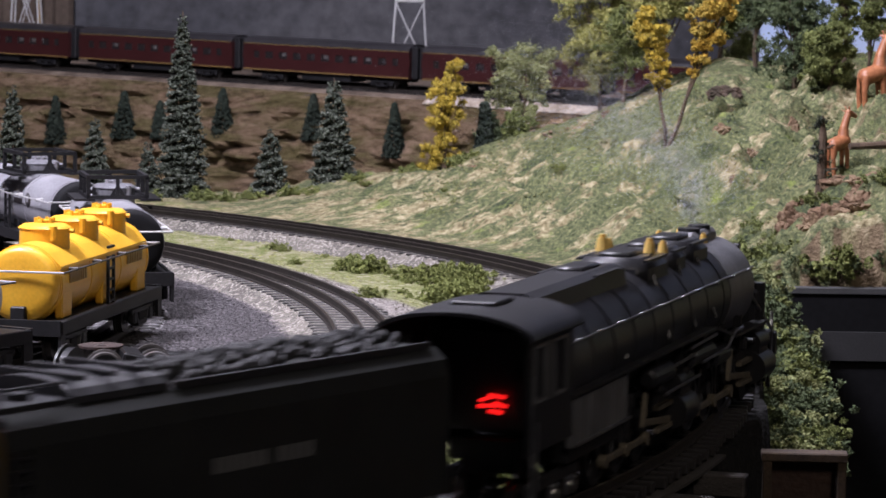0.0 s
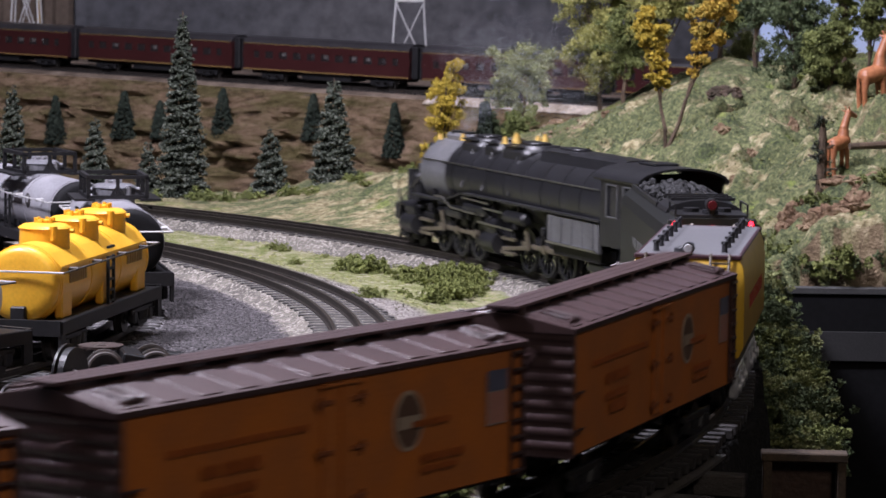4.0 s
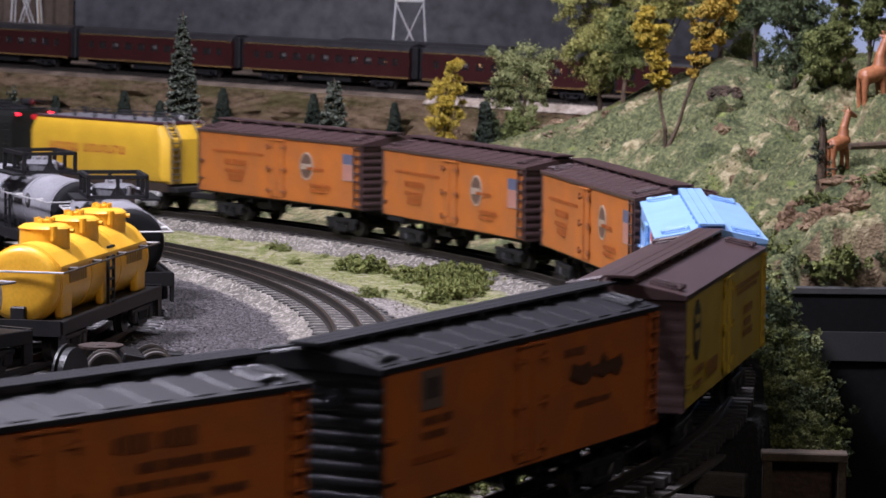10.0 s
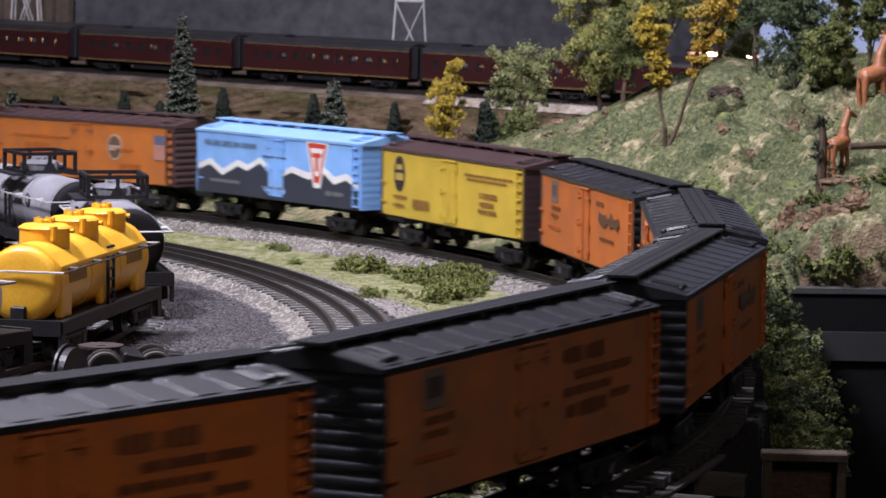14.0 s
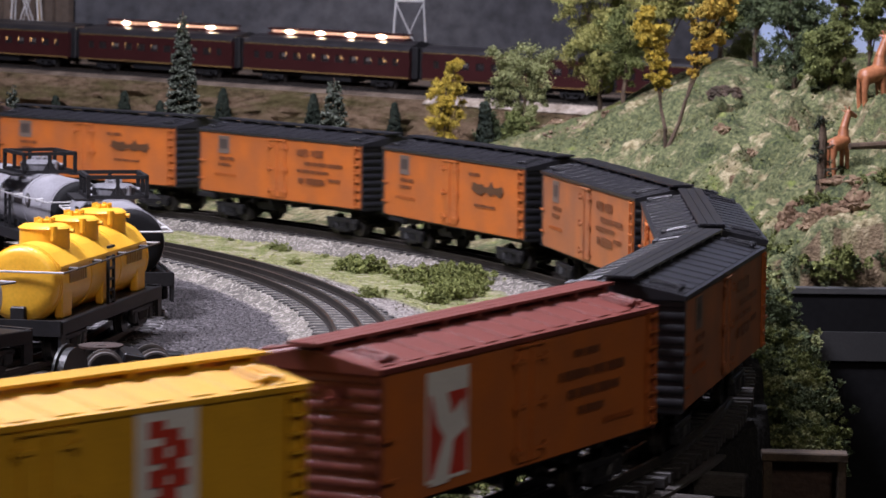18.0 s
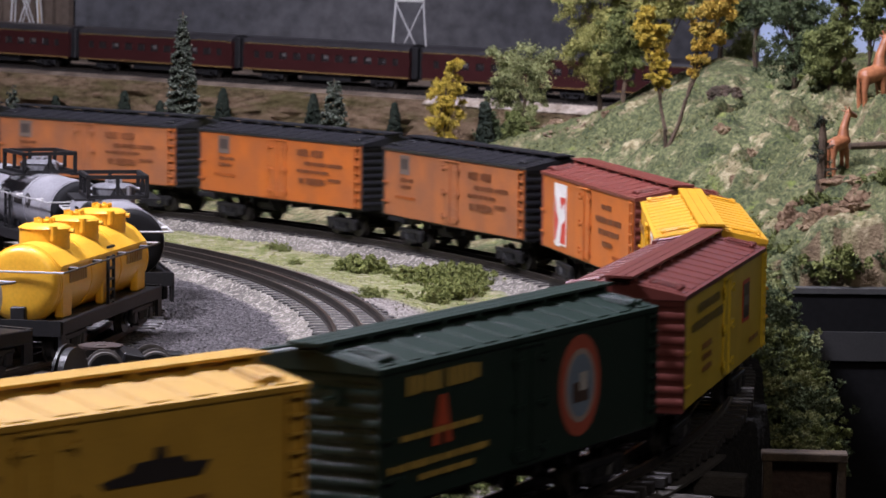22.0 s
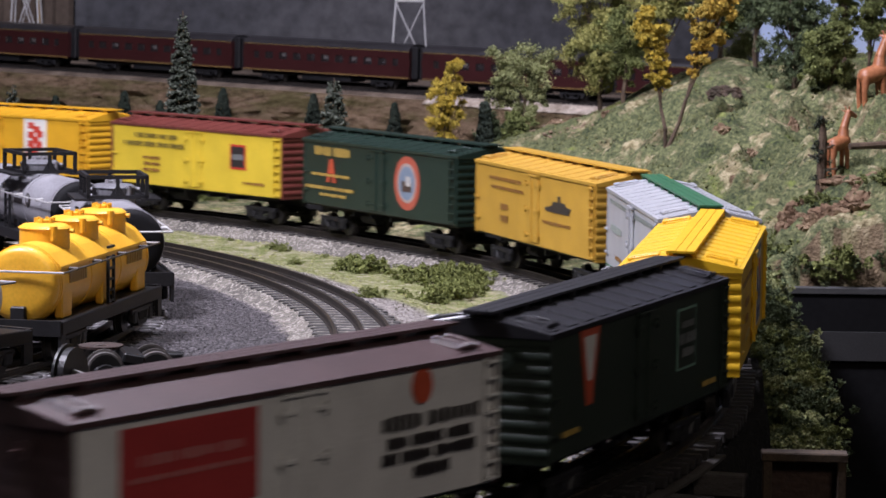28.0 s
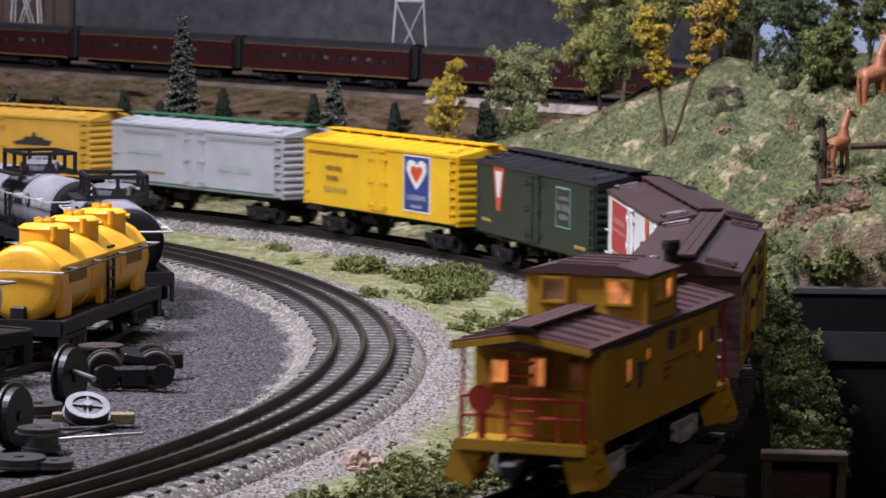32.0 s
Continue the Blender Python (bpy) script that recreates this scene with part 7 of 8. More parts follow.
def giraffe(x, y, z, k, turn, label):
    """Small moulded toy, one plain mesh."""
    bm = NB()

    def lump(a, b, r1, r2):
        rod(bm, a, b, r1, r2, seg=12)
        for c, q in ((a, r1), (b, r2)):
            bmesh.ops.create_uvsphere(bm, u_segments=12, v_segments=8, radius=q, matrix=Matrix.Translation(c))
    lump((-0.0095, 0, 0.033), (0.006, 0, 0.0375), 0.0085, 0.0088)
    lump((0.0055, 0, 0.041), (0.0065, 0, 0.052), 0.0072, 0.0052)
    lump((0.0065, 0, 0.052), (0.0105, 0, 0.063), 0.0052, 0.0042)
    lump((0.0105, 0, 0.063), (0.0135, 0, 0.069), 0.0042, 0.004)
    lump((0.0135, 0, 0.0695), (0.0245, 0, 0.0655), 0.0041, 0.0024)
    for sy in (-1, 1):
        lump((0.0125, sy * 0.002, 0.072), (0.011, sy * 0.0032, 0.0762), 0.0008, 0.0009)
        lump((0.012, sy * 0.0035, 0.071), (0.0095, sy * 0.0065, 0.0725), 0.0012, 0.0005)
        lump((0.007, sy * 0.0035, 0.036), (0.0085, sy * 0.0042, 0.018), 0.004, 0.0026)
        lump((0.0085, sy * 0.0042, 0.018), (0.0085, sy * 0.0042, 0.0), 0.0026, 0.0024)
        lump((-0.0115, sy * 0.0035, 0.033), (-0.014, sy * 0.0045, 0.018), 0.0048, 0.0028)
        lump((-0.014, sy * 0.0045, 0.018), (-0.0125, sy * 0.0045, 0.0), 0.0028, 0.0024)
    lump((-0.0175, 0, 0.036), (-0.0195, 0, 0.022), 0.0008, 0.0006)
    ob = smooth(part("toy_giraffe", bm, giraffe_mat))
    ob.matrix_world = pose(x, y, z, 0, 0, turn) @ Matrix.Scale(k, 4)
    return tagged(ob, label, "toy animal")


giraffe(0.323, 2.53, on_land(0.323, 2.53) - 0.002, 0.72, 38, "orange-tan plastic toy giraffe standing on the slope")
giraffe(0.39, 2.82, float(land(np.array([0.39]), np.array([2.82]))[0]) - 0.013, 0.95, 28, "large orange-tan plastic toy giraffe near the ridge")
snag = thing("dead_tree", "bare dark snag with a fallen limb", "tree", at=pose(0.3025, 2.482, float(land(np.array([0.3025]), np.array([2.482]))[0]) - 0.004))
sb = NB()
rod(sb, (0, 0, 0), (0.001, 0, 0.05), 0.0048, 0.0036, seg=9)
rod(sb, (0.001, 0, 0.05), (0.0, 0, 0.069), 0.0036, 0.0014, seg=8)
rod(sb, (0.001, 0, 0.034), (-0.011, -0.002, 0.038), 0.0018, 0.0006, seg=6)
rod(sb, (0.001, 0, 0.042), (0.01, -0.004, 0.046), 0.0018, 0.0006, seg=6)
rod(sb, (0.001, 0, 0.026), (0.013, -0.004, 0.027), 0.0016, 0.0006, seg=6)
part("trunk", sb, bark, snag, "thick dark stump")
rs = np.random.default_rng(19)
sprays = []
for i in range(22):
    a, z_ = rs.uniform(0, math.tau), rs.uniform(0.02, 0.068)
    l_ = rs.uniform(0.01, 0.022) * (1.15 - z_ / 0.075)
    u = rs.random((46, 1)) ** 0.7
    tip = np.array((math.cos(a) * l_, math.sin(a) * l_, -0.2 * l_))
    sprays.append(np.array((0, 0, z_)) + u * tip + rs.normal(size=(46, 3)) * 0.0013)
sprays = np.concatenate(sprays)
part("needles", bits("needles", sprays, rs.uniform(0.0007, 0.0016, len(sprays)), rs, needle, 0.7, LEAF), None, snag, "sparse dark green needle sprays")
sl = NB()
rod(sl, (0.024, 0.012, 0.044), (0.09, 0.03, 0.047), 0.0028, 0.0036, seg=8)
part("limb", sl, bark, snag, "fallen brown limb")

# ---- far layout: shelf, cliff, parked passenger train ----
cliff_mat = bpy.data.materials.new("banded_rock")
cliff_mat.use_nodes = True
_n, _l = cliff_mat.node_tree.nodes, cliff_mat.node_tree.links
_b = _n["Principled BSDF"]
_b.inputs["Roughness"].default_value = 0.95
_b.inputs["Specular IOR Level"].default_value = 0.1
_co, _mp, _no, _no2, _rp, _bp = (_n.new("ShaderNode" + q) for q in ("TexCoord", "Mapping", "TexNoise", "TexNoise", "ValToRGB", "Bump"))
_mp.inputs["Scale"].default_value = (3.5, 3.5, 15)
_mp.inputs["Rotation"].default_value = (0.0, 0.22, 0)
_no.inputs["Scale"].default_value, _no.inputs["Detail"].default_value, _no.inputs["Roughness"].default_value = 8.5, 13, 0.76
_no2.inputs["Scale"].default_value, _no2.inputs["Detail"].default_value = 9, 6
_rp.color_ramp.elements[0].position, _rp.color_ramp.elements[0].color = 0.33, (0.07, 0.052, 0.038, 1)
_rp.color_ramp.elements[1].position, _rp.color_ramp.elements[1].color = 0.7, (0.72, 0.54, 0.39, 1)
_e = _rp.color_ramp.elements.new(0.47)
_e.color = (0.36, 0.255, 0.165, 1)
_bp.inputs["Strength"].default_value, _bp.inputs["Distance"].default_value = 1.0, 0.05
_l.new(_co.outputs["Object"], _mp.inputs[0])
_l.new(_mp.outputs[0], _no.inputs["Vector"])
_l.new(_no.outputs["Fac"], _rp.inputs[0])
_no2.inputs["Scale"].default_value, _no2.inputs["Roughness"].default_value = 2.2, 0.7
_rp2, _mu = _n.new("ShaderNodeValToRGB"), _n.new("ShaderNodeMix")
_rp2.color_ramp.elements[0].position, _rp2.color_ramp.elements[0].color = 0.4, (0.55, 0.62, 0.42, 1)
_rp2.color_ramp.elements[1].position, _rp2.color_ramp.elements[1].color = 0.58, (1, 0.95, 0.9, 1)
_mu.data_type, _mu.blend_type = "RGBA", "MULTIPLY"
_mu.inputs[0].default_value = 1.0
_l.new(_mp.outputs[0], _no2.inputs["Vector"])
_l.new(_no2.outputs["Fac"], _rp2.inputs[0])
_l.new(_rp.outputs[0], _mu.inputs[6])
_l.new(_rp2.outputs[0], _mu.inputs[7])
_l.new(_mu.outputs[2], _b.inputs["Base Color"])
_l.new(_no.outputs["Fac"], _bp.inputs["Height"])
_l.new(_bp.outputs[0], _b.inputs["Normal"])


def far_line(s, off=0.0):
    """Upper far track; s runs to the right in x, off towards the camera."""
    if s < -1.3:
        return Vector((s, 6.852 - off, 0.0107))
    k = Vector((0.581, 0.814, 0))
    return Vector((s, 6.6 - 0.7137 * (s + 0.947), 0.003 - 0.0218 * (s + 0.947))) - k * off


X0, X1 = -2.6, 5.0
xs = np.linspace(X0, X1, 420)
us = np.linspace(0, 1, 46)
verts = []
for x in xs:
    for j, u in enumerate(us):
        p = far_line(float(x), 0.062 + 0.30 * u)
        z = p.z - 0.014 - 0.5 * u ** 1.05
        c = Vector((p.x * 5, z * 14, p.y))
        d = 0.03 * noise.noise(c + Vector((2.2 * z * 5, 0, 0))) + 0.02 * abs(noise.noise(c * 2.1)) + 0.03 * abs(noise.noise(Vector((p.x * 16 + z * 30, z * 40, 3))))
        st = (z * 26 + 1.2 * noise.noise(Vector((p.x * 3, z * 3, 0)))) % 1.0
        d += 0.032 * abs(st - 0.5)
        crack = noise.noise(Vector((p.x * 4.2 + z * 9, z * 22 - p.x * 5.5, 1.7))) + 0.5 * noise.noise(Vector((p.x * 9, z * 45 - p.x * 11, 4.1)))
        d -= 0.03 * max(0.0, 0.16 - abs(crack)) / 0.16
        if j == 0:
            d = 0
        q = far_line(float(x), 0.062 + 0.30 * u + d * min(1, u * 8))
        verts.append((q.x, q.y, z + 0.01 * noise.noise(c * 1.7) * min(1, u * 6)))
nv = len(us)
faces = [(i * nv + j, (i + 1) * nv + j, (i + 1) * nv + j + 1, i * nv + j + 1) for i in range(len(xs) - 1) for j in range(nv - 1)]
me = bpy.data.meshes.new("rock_cliff")
me.from_pydata(verts, [], faces)
me.materials.append(cliff_mat)
ob = new("rock_cliff", me)
tagged(ob, "brown layered rock cliff below the far track", "cliff", kind="structure")


def far_strip(name, prof, material, label, x0=X0, x1=X1, step=0.05):
    bm = NB()
    rows = []
    n = int((x1 - x0) / step)
    for i in range(n + 1):
        x = x0 + (x1 - x0) * i / n
        rows.append([bm.verts.new(far_line(x, o) + Vector((0, 0, h))) for o, h in prof])
    for a, b in zip(rows, rows[1:]):
        for j in range(len(prof) - 1):
            bm.faces.new((a[j], b[j], b[j + 1], a[j + 1]))
    return part(name, bm, material)


sand = mat("sandy_roadbed", (0.25, 0.195, 0.15), 0.95, 0, 0.35, 14, 150, 0.8, (0.09, 0.066, 0.05), 0.2)
tagged(far_strip("far_ground", [(0.066, -0.02), (0.05, -0.0095), (0.03, -0.0075), (-0.2, -0.0075), (-0.9, -0.01)], sand, ""), "sandy ground of the far layout", "ground", kind="structure")
tagged(far_strip("far_shoulder", [(0.074, -0.02), (0.052, -0.0078), (0.022, -0.0058)], mat("pale_sandy_shoulder", (0.7, 0.6, 0.5), 0.95, 0, 0.4, 40, 260, 0.8, (0.3, 0.24, 0.18), 0.2), "", 0.0, 0.75), "pale sandy shoulder beside the far track", "ground", kind="structure")
for k, off in enumerate((0.0, -0.12)):
    t = thing("far_track", "dark three-rail track on the far layout", "railway track", kind="structure")
    for o in (-0.017, 0, 0.017):
        r_ = far_strip("rail", [(off + o - 0.0012, -0.005), (off + o - 0.0012, 0), (off + o + 0.0012, 0), (off + o + 0.0012, -0.005)], rail_dark, "")
        r_.parent = t
    tb = NB()
    for i in range(int((3.2) / 0.0085)):
        x = -1.6 + i * 0.0085
        p, q = far_line(x, off), far_line(x + 0.01, off)
        a = math.atan2(q.y - p.y, q.x - p.x)
        box(tb, 0.0052, 0.058, 0.004, p.x, p.y, p.z - 0.0062, Matrix.Rotation(a, 4, "Z"))
    tagged(part("tie_row", tb, tie_mat, t, "dark ties"), kind="stuff")
tagged(far_strip("lower_roadbed", [(0.47, -0.245), (0.44, -0.2), (0.3, -0.2)], mat("dark_roadbed", (0.03, 0.028, 0.026), 0.9), ""), "dark lower roadbed at the cliff's foot", "roadbed", kind="structure")

maroon_car = mat("tuscan_red_paint", (0.045, 0.013, 0.013), 0.32, 0, 0.2, 20, 300, 0.03)
car_roof = mat("car_roof_black", (0.035, 0.033, 0.036), 0.35, 0, 0.3, 30, 300, 0.05)
gold_line = paint((0.3, 0.2, 0.07), 0.4)
pane_mat = mat("tinted_pane", (0.05, 0.04, 0.04), 0.12, alpha=0.35)
blind_mat = paint((0.45, 0.42, 0.4), 0.7)
lit_pane = mat("lit_coach_pane", (0.9, 0.6, 0.35), 0.4, emit=((1.0, 0.5, 0.2), 3.5))
bulb_mat = mat("bright_lamp", (1, 0.9, 0.7), 0.3, emit=((1.0, 0.8, 0.55), 90))
strip_mat = mat("lit_roof_strip", (0.9, 0.6, 0.45), 0.4, emit=((1.0, 0.5, 0.3), 0.7))


def coach(name, label, lit=False, roof_lights=False):
    c = thing(name, label, "passenger car", "passenger cars on the far layout")
    l, w = 0.407, 0.062
    z0, z1, z2, z3 = 0.0215, 0.0455, 0.0595, 0.0745
    n = 11
    bm = NB()
    for sy in (-1, 1):
        y = sy * (w / 2 - 0.001)
        box(bm, l, 0.002, z1 - z0, 0, y, (z0 + z1) / 2)
        box(bm, l, 0.002, z3 - z2, 0, y, (z2 + z3) / 2)
        for i in range(n + 1):
            x = -l / 2 + 0.012 + i * (l - 0.024) / n
            box(bm, 0.015 if 0 < i < n else 0.028, 0.002, z2 - z1, x, y, (z1 + z2) / 2)
    for sx in (-1, 1):
        box(bm, 0.002, w - 0.004, z3 - z0, sx * (l / 2 - 0.001), 0, (z0 + z3) / 2)
    box(bm, l, w - 0.004, 0.002, 0, 0, z0 + 0.001)
    part("body", bm, maroon_car, c)
    arc = [((w / 2 + 0.001) * math.sin(a), z3 + 0.0135 * math.cos(a)) for a in [math.radians(-90 + 12 * i) for i in range(16)]]
    smooth(part("roof", prism(NB(), arc, -l / 2, l / 2), car_roof, c), 30)
    for sy in (-1, 1):
        for z, h in ((z0 + 0.0018, 0.0013), (z3 - 0.0006, 0.001)):
            part("stripe", box(NB(), l, 0.0006, h, 0, sy * (w / 2 + 0.0003), z), gold_line, c, "thin gold stripe")
        for i in range(n):
            x = -l / 2 + 0.012 + (i + 0.5) * (l - 0.024) / n
            o = part("window", cached(("pane", lit), lambda: box(NB(), 0.0205, 0.0008, z2 - z1, 0, 0, (z1 + z2) / 2), lit_pane if lit else pane_mat), None, c)
            o.location = (x, sy * (w / 2 - 0.0012), 0)
            if not lit and i in (2, 5, 7, 8):
                o = part("window_blind", cached(("blind",), lambda: box(NB(), 0.01, 0.0006, 0.007, 0, 0, 0.055), blind_mat), None, c, "pale drawn blind")
                o.location = (x, sy * (w / 2 - 0.003), 0)
    for sx in (-1, 1):
        part("diaphragm", box(NB(), 0.014, 0.045, 0.062, sx * (l / 2 + 0.006), 0, 0.052, bev=0.002), black_plastic, c, "black end diaphragm")
        truck(c, sx * 0.135, black_plastic, axle=0.045)
    part("underframe", box(box(NB(), l * 0.95, 0.03, 0.008, 0, 0, 0.0185), 0.12, 0.05, 0.012, 0, 0, 0.015), black_plastic, c)
    if roof_lights:
        part("roof_strip", box(NB(), l * 0.8, 0.028, 0.006, 0, 0, z3 + 0.0195, bev=0.002), strip_mat, c, "glowing clerestory strip")
        part("upper_roof", box(NB(), l * 0.84, 0.032, 0.004, 0, 0, z3 + 0.0245, bev=0.001), maroon_car, c)
        part("lower_deck", box(NB(), l * 0.84, 0.03, 0.008, 0, 0, z3 + 0.0135, bev=0.001), maroon_car, c)
        for i in range(4):
            b = NB()
            bmesh.ops.create_uvsphere(b, u_segments=10, v_segments=6, radius=0.0042, matrix=Matrix.Translation((-0.115 + i * 0.077, -0.0165, z3 + 0.0195)) @ Matrix.Diagonal((1.7, 0.6, 0.7, 1)))
            part("roof_lamp", b, bulb_mat, c, "bright roof lamp")
    return c


def far_pose(x, off=0.0, flip=False):
    p, q = far_line(x - 0.12, off), far_line(x + 0.12, off)
    d = q - p
    return Matrix.Translation((p + q) / 2) @ Matrix.Rotation(math.atan2(d.y, d.x), 4, "Z") @ Matrix.Rotation(-math.atan2(d.z, d.xy.length), 4, "Y")


parked = coach("passenger_car", "dark maroon passenger car with gold stripes, parked")
PARK = [-0.932 + i * 0.357 for i in range(-2, 6)]
parked.matrix_world = far_pose(PARK[0])
for x in PARK[1:]:
    copy_thing(parked, far_pose(x))
FAR_RIDES = []
lit = coach("lit_passenger_car", "maroon passenger car with warm lit windows", lit=True)
FAR_RIDES.append((lit, -0.357))
for i in range(2, 6):
    FAR_RIDES.append((copy_thing(lit, Matrix()), -0.357 * i))
for i in (0, 1):
    FAR_RIDES.append((coach("lit_passenger_car", "maroon passenger car with a glowing lamp-lined roof", lit=True, roof_lights=True), 0.357 * i))

# lattice towers and hangings behind
tower_mat = mat("galvanised_lattice", (0.6, 0.6, 0.6), 0.5, 0.3, 0.15)


def tower(x, y, z, w0, w1, h, label):
    t = thing("lattice_tower", label, "tower", at=pose(x, y, z))
    for sx in (-1, 1):
        for sy in (-1, 1):
            part("leg", rod(NB(), (sx * w0, sy * w0, 0), (sx * w1, sy * w1, h), 0.0022), tower_mat, t)
    for sy in (-1, 1):
        part("brace", rod(NB(), (-w0 * 0.9, sy * w0 * 0.9, 0.02), (w1, sy * w1, h * 0.97), 0.0014), tower_mat, t)
        part("brace", rod(NB(), (w0 * 0.9, sy * w0 * 0.9, 0.02), (-w1, sy * w1, h * 0.97), 0.0014), tower_mat, t)
        part("crossbar", rod(NB(), (-w1, sy * w1, h), (w1, sy * w1, h), 0.003), tower_mat, t)
    for sx in (-1, 1):
        part("mast", rod(NB(), (sx * w1, 0, h), (sx * w1 * 0.4, 0, h * 2.2), 0.003), tower_mat, t)
    return t


tower(-0.077, 6.62, -0.02, 0.04, 0.029, 0.165, "pale metal lattice tower behind the passenger train")
tower(-0.945, 7.0, 0.0, 0.035, 0.024, 0.2, "pale metal lattice tower before the dark curtain")
cu = NB()
for i in range(60):
    x = -3.4 + i * 0.042
    rod(cu, (x, 7.5 + 0.012 * math.sin(i * 1.9), -0.9), (x, 7.5 + 0.012 * math.sin(i * 1.9), 1.8), 0.026, seg=10)
tagged(part("curtain", cu, mat("dark_brown_curtain", (0.16, 0.12, 0.092), 0.95, 0, 0.3, 6, 80, 0.2)), "dark brown hanging curtain", "curtain", kind="structure")
tagged(part("yellow_pole", rod(NB(), (-0.962, 7.35, -0.9), (-0.962, 7.35, 0.8), 0.006), paint((0.35, 0.22, 0.05))), "thin yellowish pole before the curtain", "pole")
tagged(part("sky_backdrop", box(NB(), 1.2, 0.01, 1.2, 1.03, 4.25, 0.1), sky_blue), "painted blue sky backdrop board", "backdrop", kind="structure")
gate = thing("white_railing", "small bright metal railing beside the far track", "railing", at=pose(0.447, 5.9, -0.035))
for x in (-0.008, 0.008):
    part("post", rod(NB(), (x, 0, 0), (x, 0, 0.085), 0.0022), white_ink, gate)
for z in (0.06, 0.072, 0.083):
    part("bar", rod(NB(), (-0.009, 0, z), (0.009, 0, z), 0.002), white_ink, gate)
for i, (x, y, z, h, rad) in enumerate(((-0.79, 6.29, -0.15, 0.098, 0.02), (-0.641, 6.2, -0.133, 0.096, 0.024), (-0.565, 6.15, -0.129, 0.075, 0.017), (-0.434, 6.06, -0.125, 0.102, 0.023), (-0.252, 5.94, -0.116, 0.09, 0.02), (-0.094, 5.81, -0.139, 0.104, 0.02), (0.07, 5.7, -0.13, 0.08, 0.015))):
    conifer(x, y, z, h, rad, 200 + i)


# ---- yard: siding, tank cars, scrap ----
YC, YR = (-0.9124, 1.99), 0.7


def yard_line(s):
    if s < 0.2:
        a = s / YR
        return Vector((YC[0] + YR * math.cos(a), YC[1] + YR * math.sin(a), 0.0065))
    # the siding straightens towards its far end
    a0, r2 = 0.2 / YR, 1.4
    a = a0 + (s - 0.2) / r2
    return Vector((YC[0] + (YR - r2) * math.cos(a0) + r2 * math.cos(a), YC[1] + (YR - r2) * math.sin(a0) + r2 * math.sin(a), 0.0065))


build_track("track_yard", yard_line, -0.62, 0.62, "three-rail siding with dark ties in the cinder yard", -0.5, 0.5, cinder_mat, 3000)
cream = mat("cream_tank_paint", (0.62, 0.6, 0.58), 0.4, 0, 0.15, 40, 500, 0.05)
orange_tank = mat("orange_yellow_tank_plastic", (0.86, 0.48, 0.045), 0.38, 0, 0.12, 30, 500, 0.04, (0.78, 0.4, 0.03))
silver_tank = mat("silver_tank_paint", (0.4, 0.395, 0.42), 0.36, 0.1, 0.25, 30, 500, 0.04, (0.27, 0.265, 0.285))


def cap_end(bm, x, sgn, r, z, depth):
    """Welded shallow dome with a rounded rim."""
    prof = [(0.0, 1.0), (0.3, 0.99), (0.55, 0.965), (0.72, 0.92), (0.84, 0.84), (0.92, 0.64), (0.97, 0.36), (1.0, 0.0)]
    rings = []
    for d, k in prof[:-1]:
        rings.append([bm.verts.new((x + sgn * depth * d, r * k * math.cos(a * math.tau / 36), z + r * k * math.sin(a * math.tau / 36))) for a in range(36)])
    tip = bm.verts.new((x + sgn * depth, 0, z))
    for p, q in zip(rings, rings[1:]):
        for a in range(36):
            bm.faces.new((p[a], p[(a + 1) % 36], q[(a + 1) % 36], q[a]))
    for a in range(36):
        bm.faces.new((rings[-1][a], rings[-1][(a + 1) % 36], tip))
    bmesh.ops.recalc_face_normals(bm, faces=bm.faces)


silver_dome = mat("dusty_silver_dome", (0.2, 0.2, 0.215), 0.4, 0.1, 0.3, 60, 500, 0.05)
dull_black = mat("dull_black", (0.008, 0.008, 0.009), 0.75, spec=0.2)
wire = paint((0.5, 0.49, 0.48), 0.3)
sooty_wire = paint((0.07, 0.06, 0.05), 0.5)


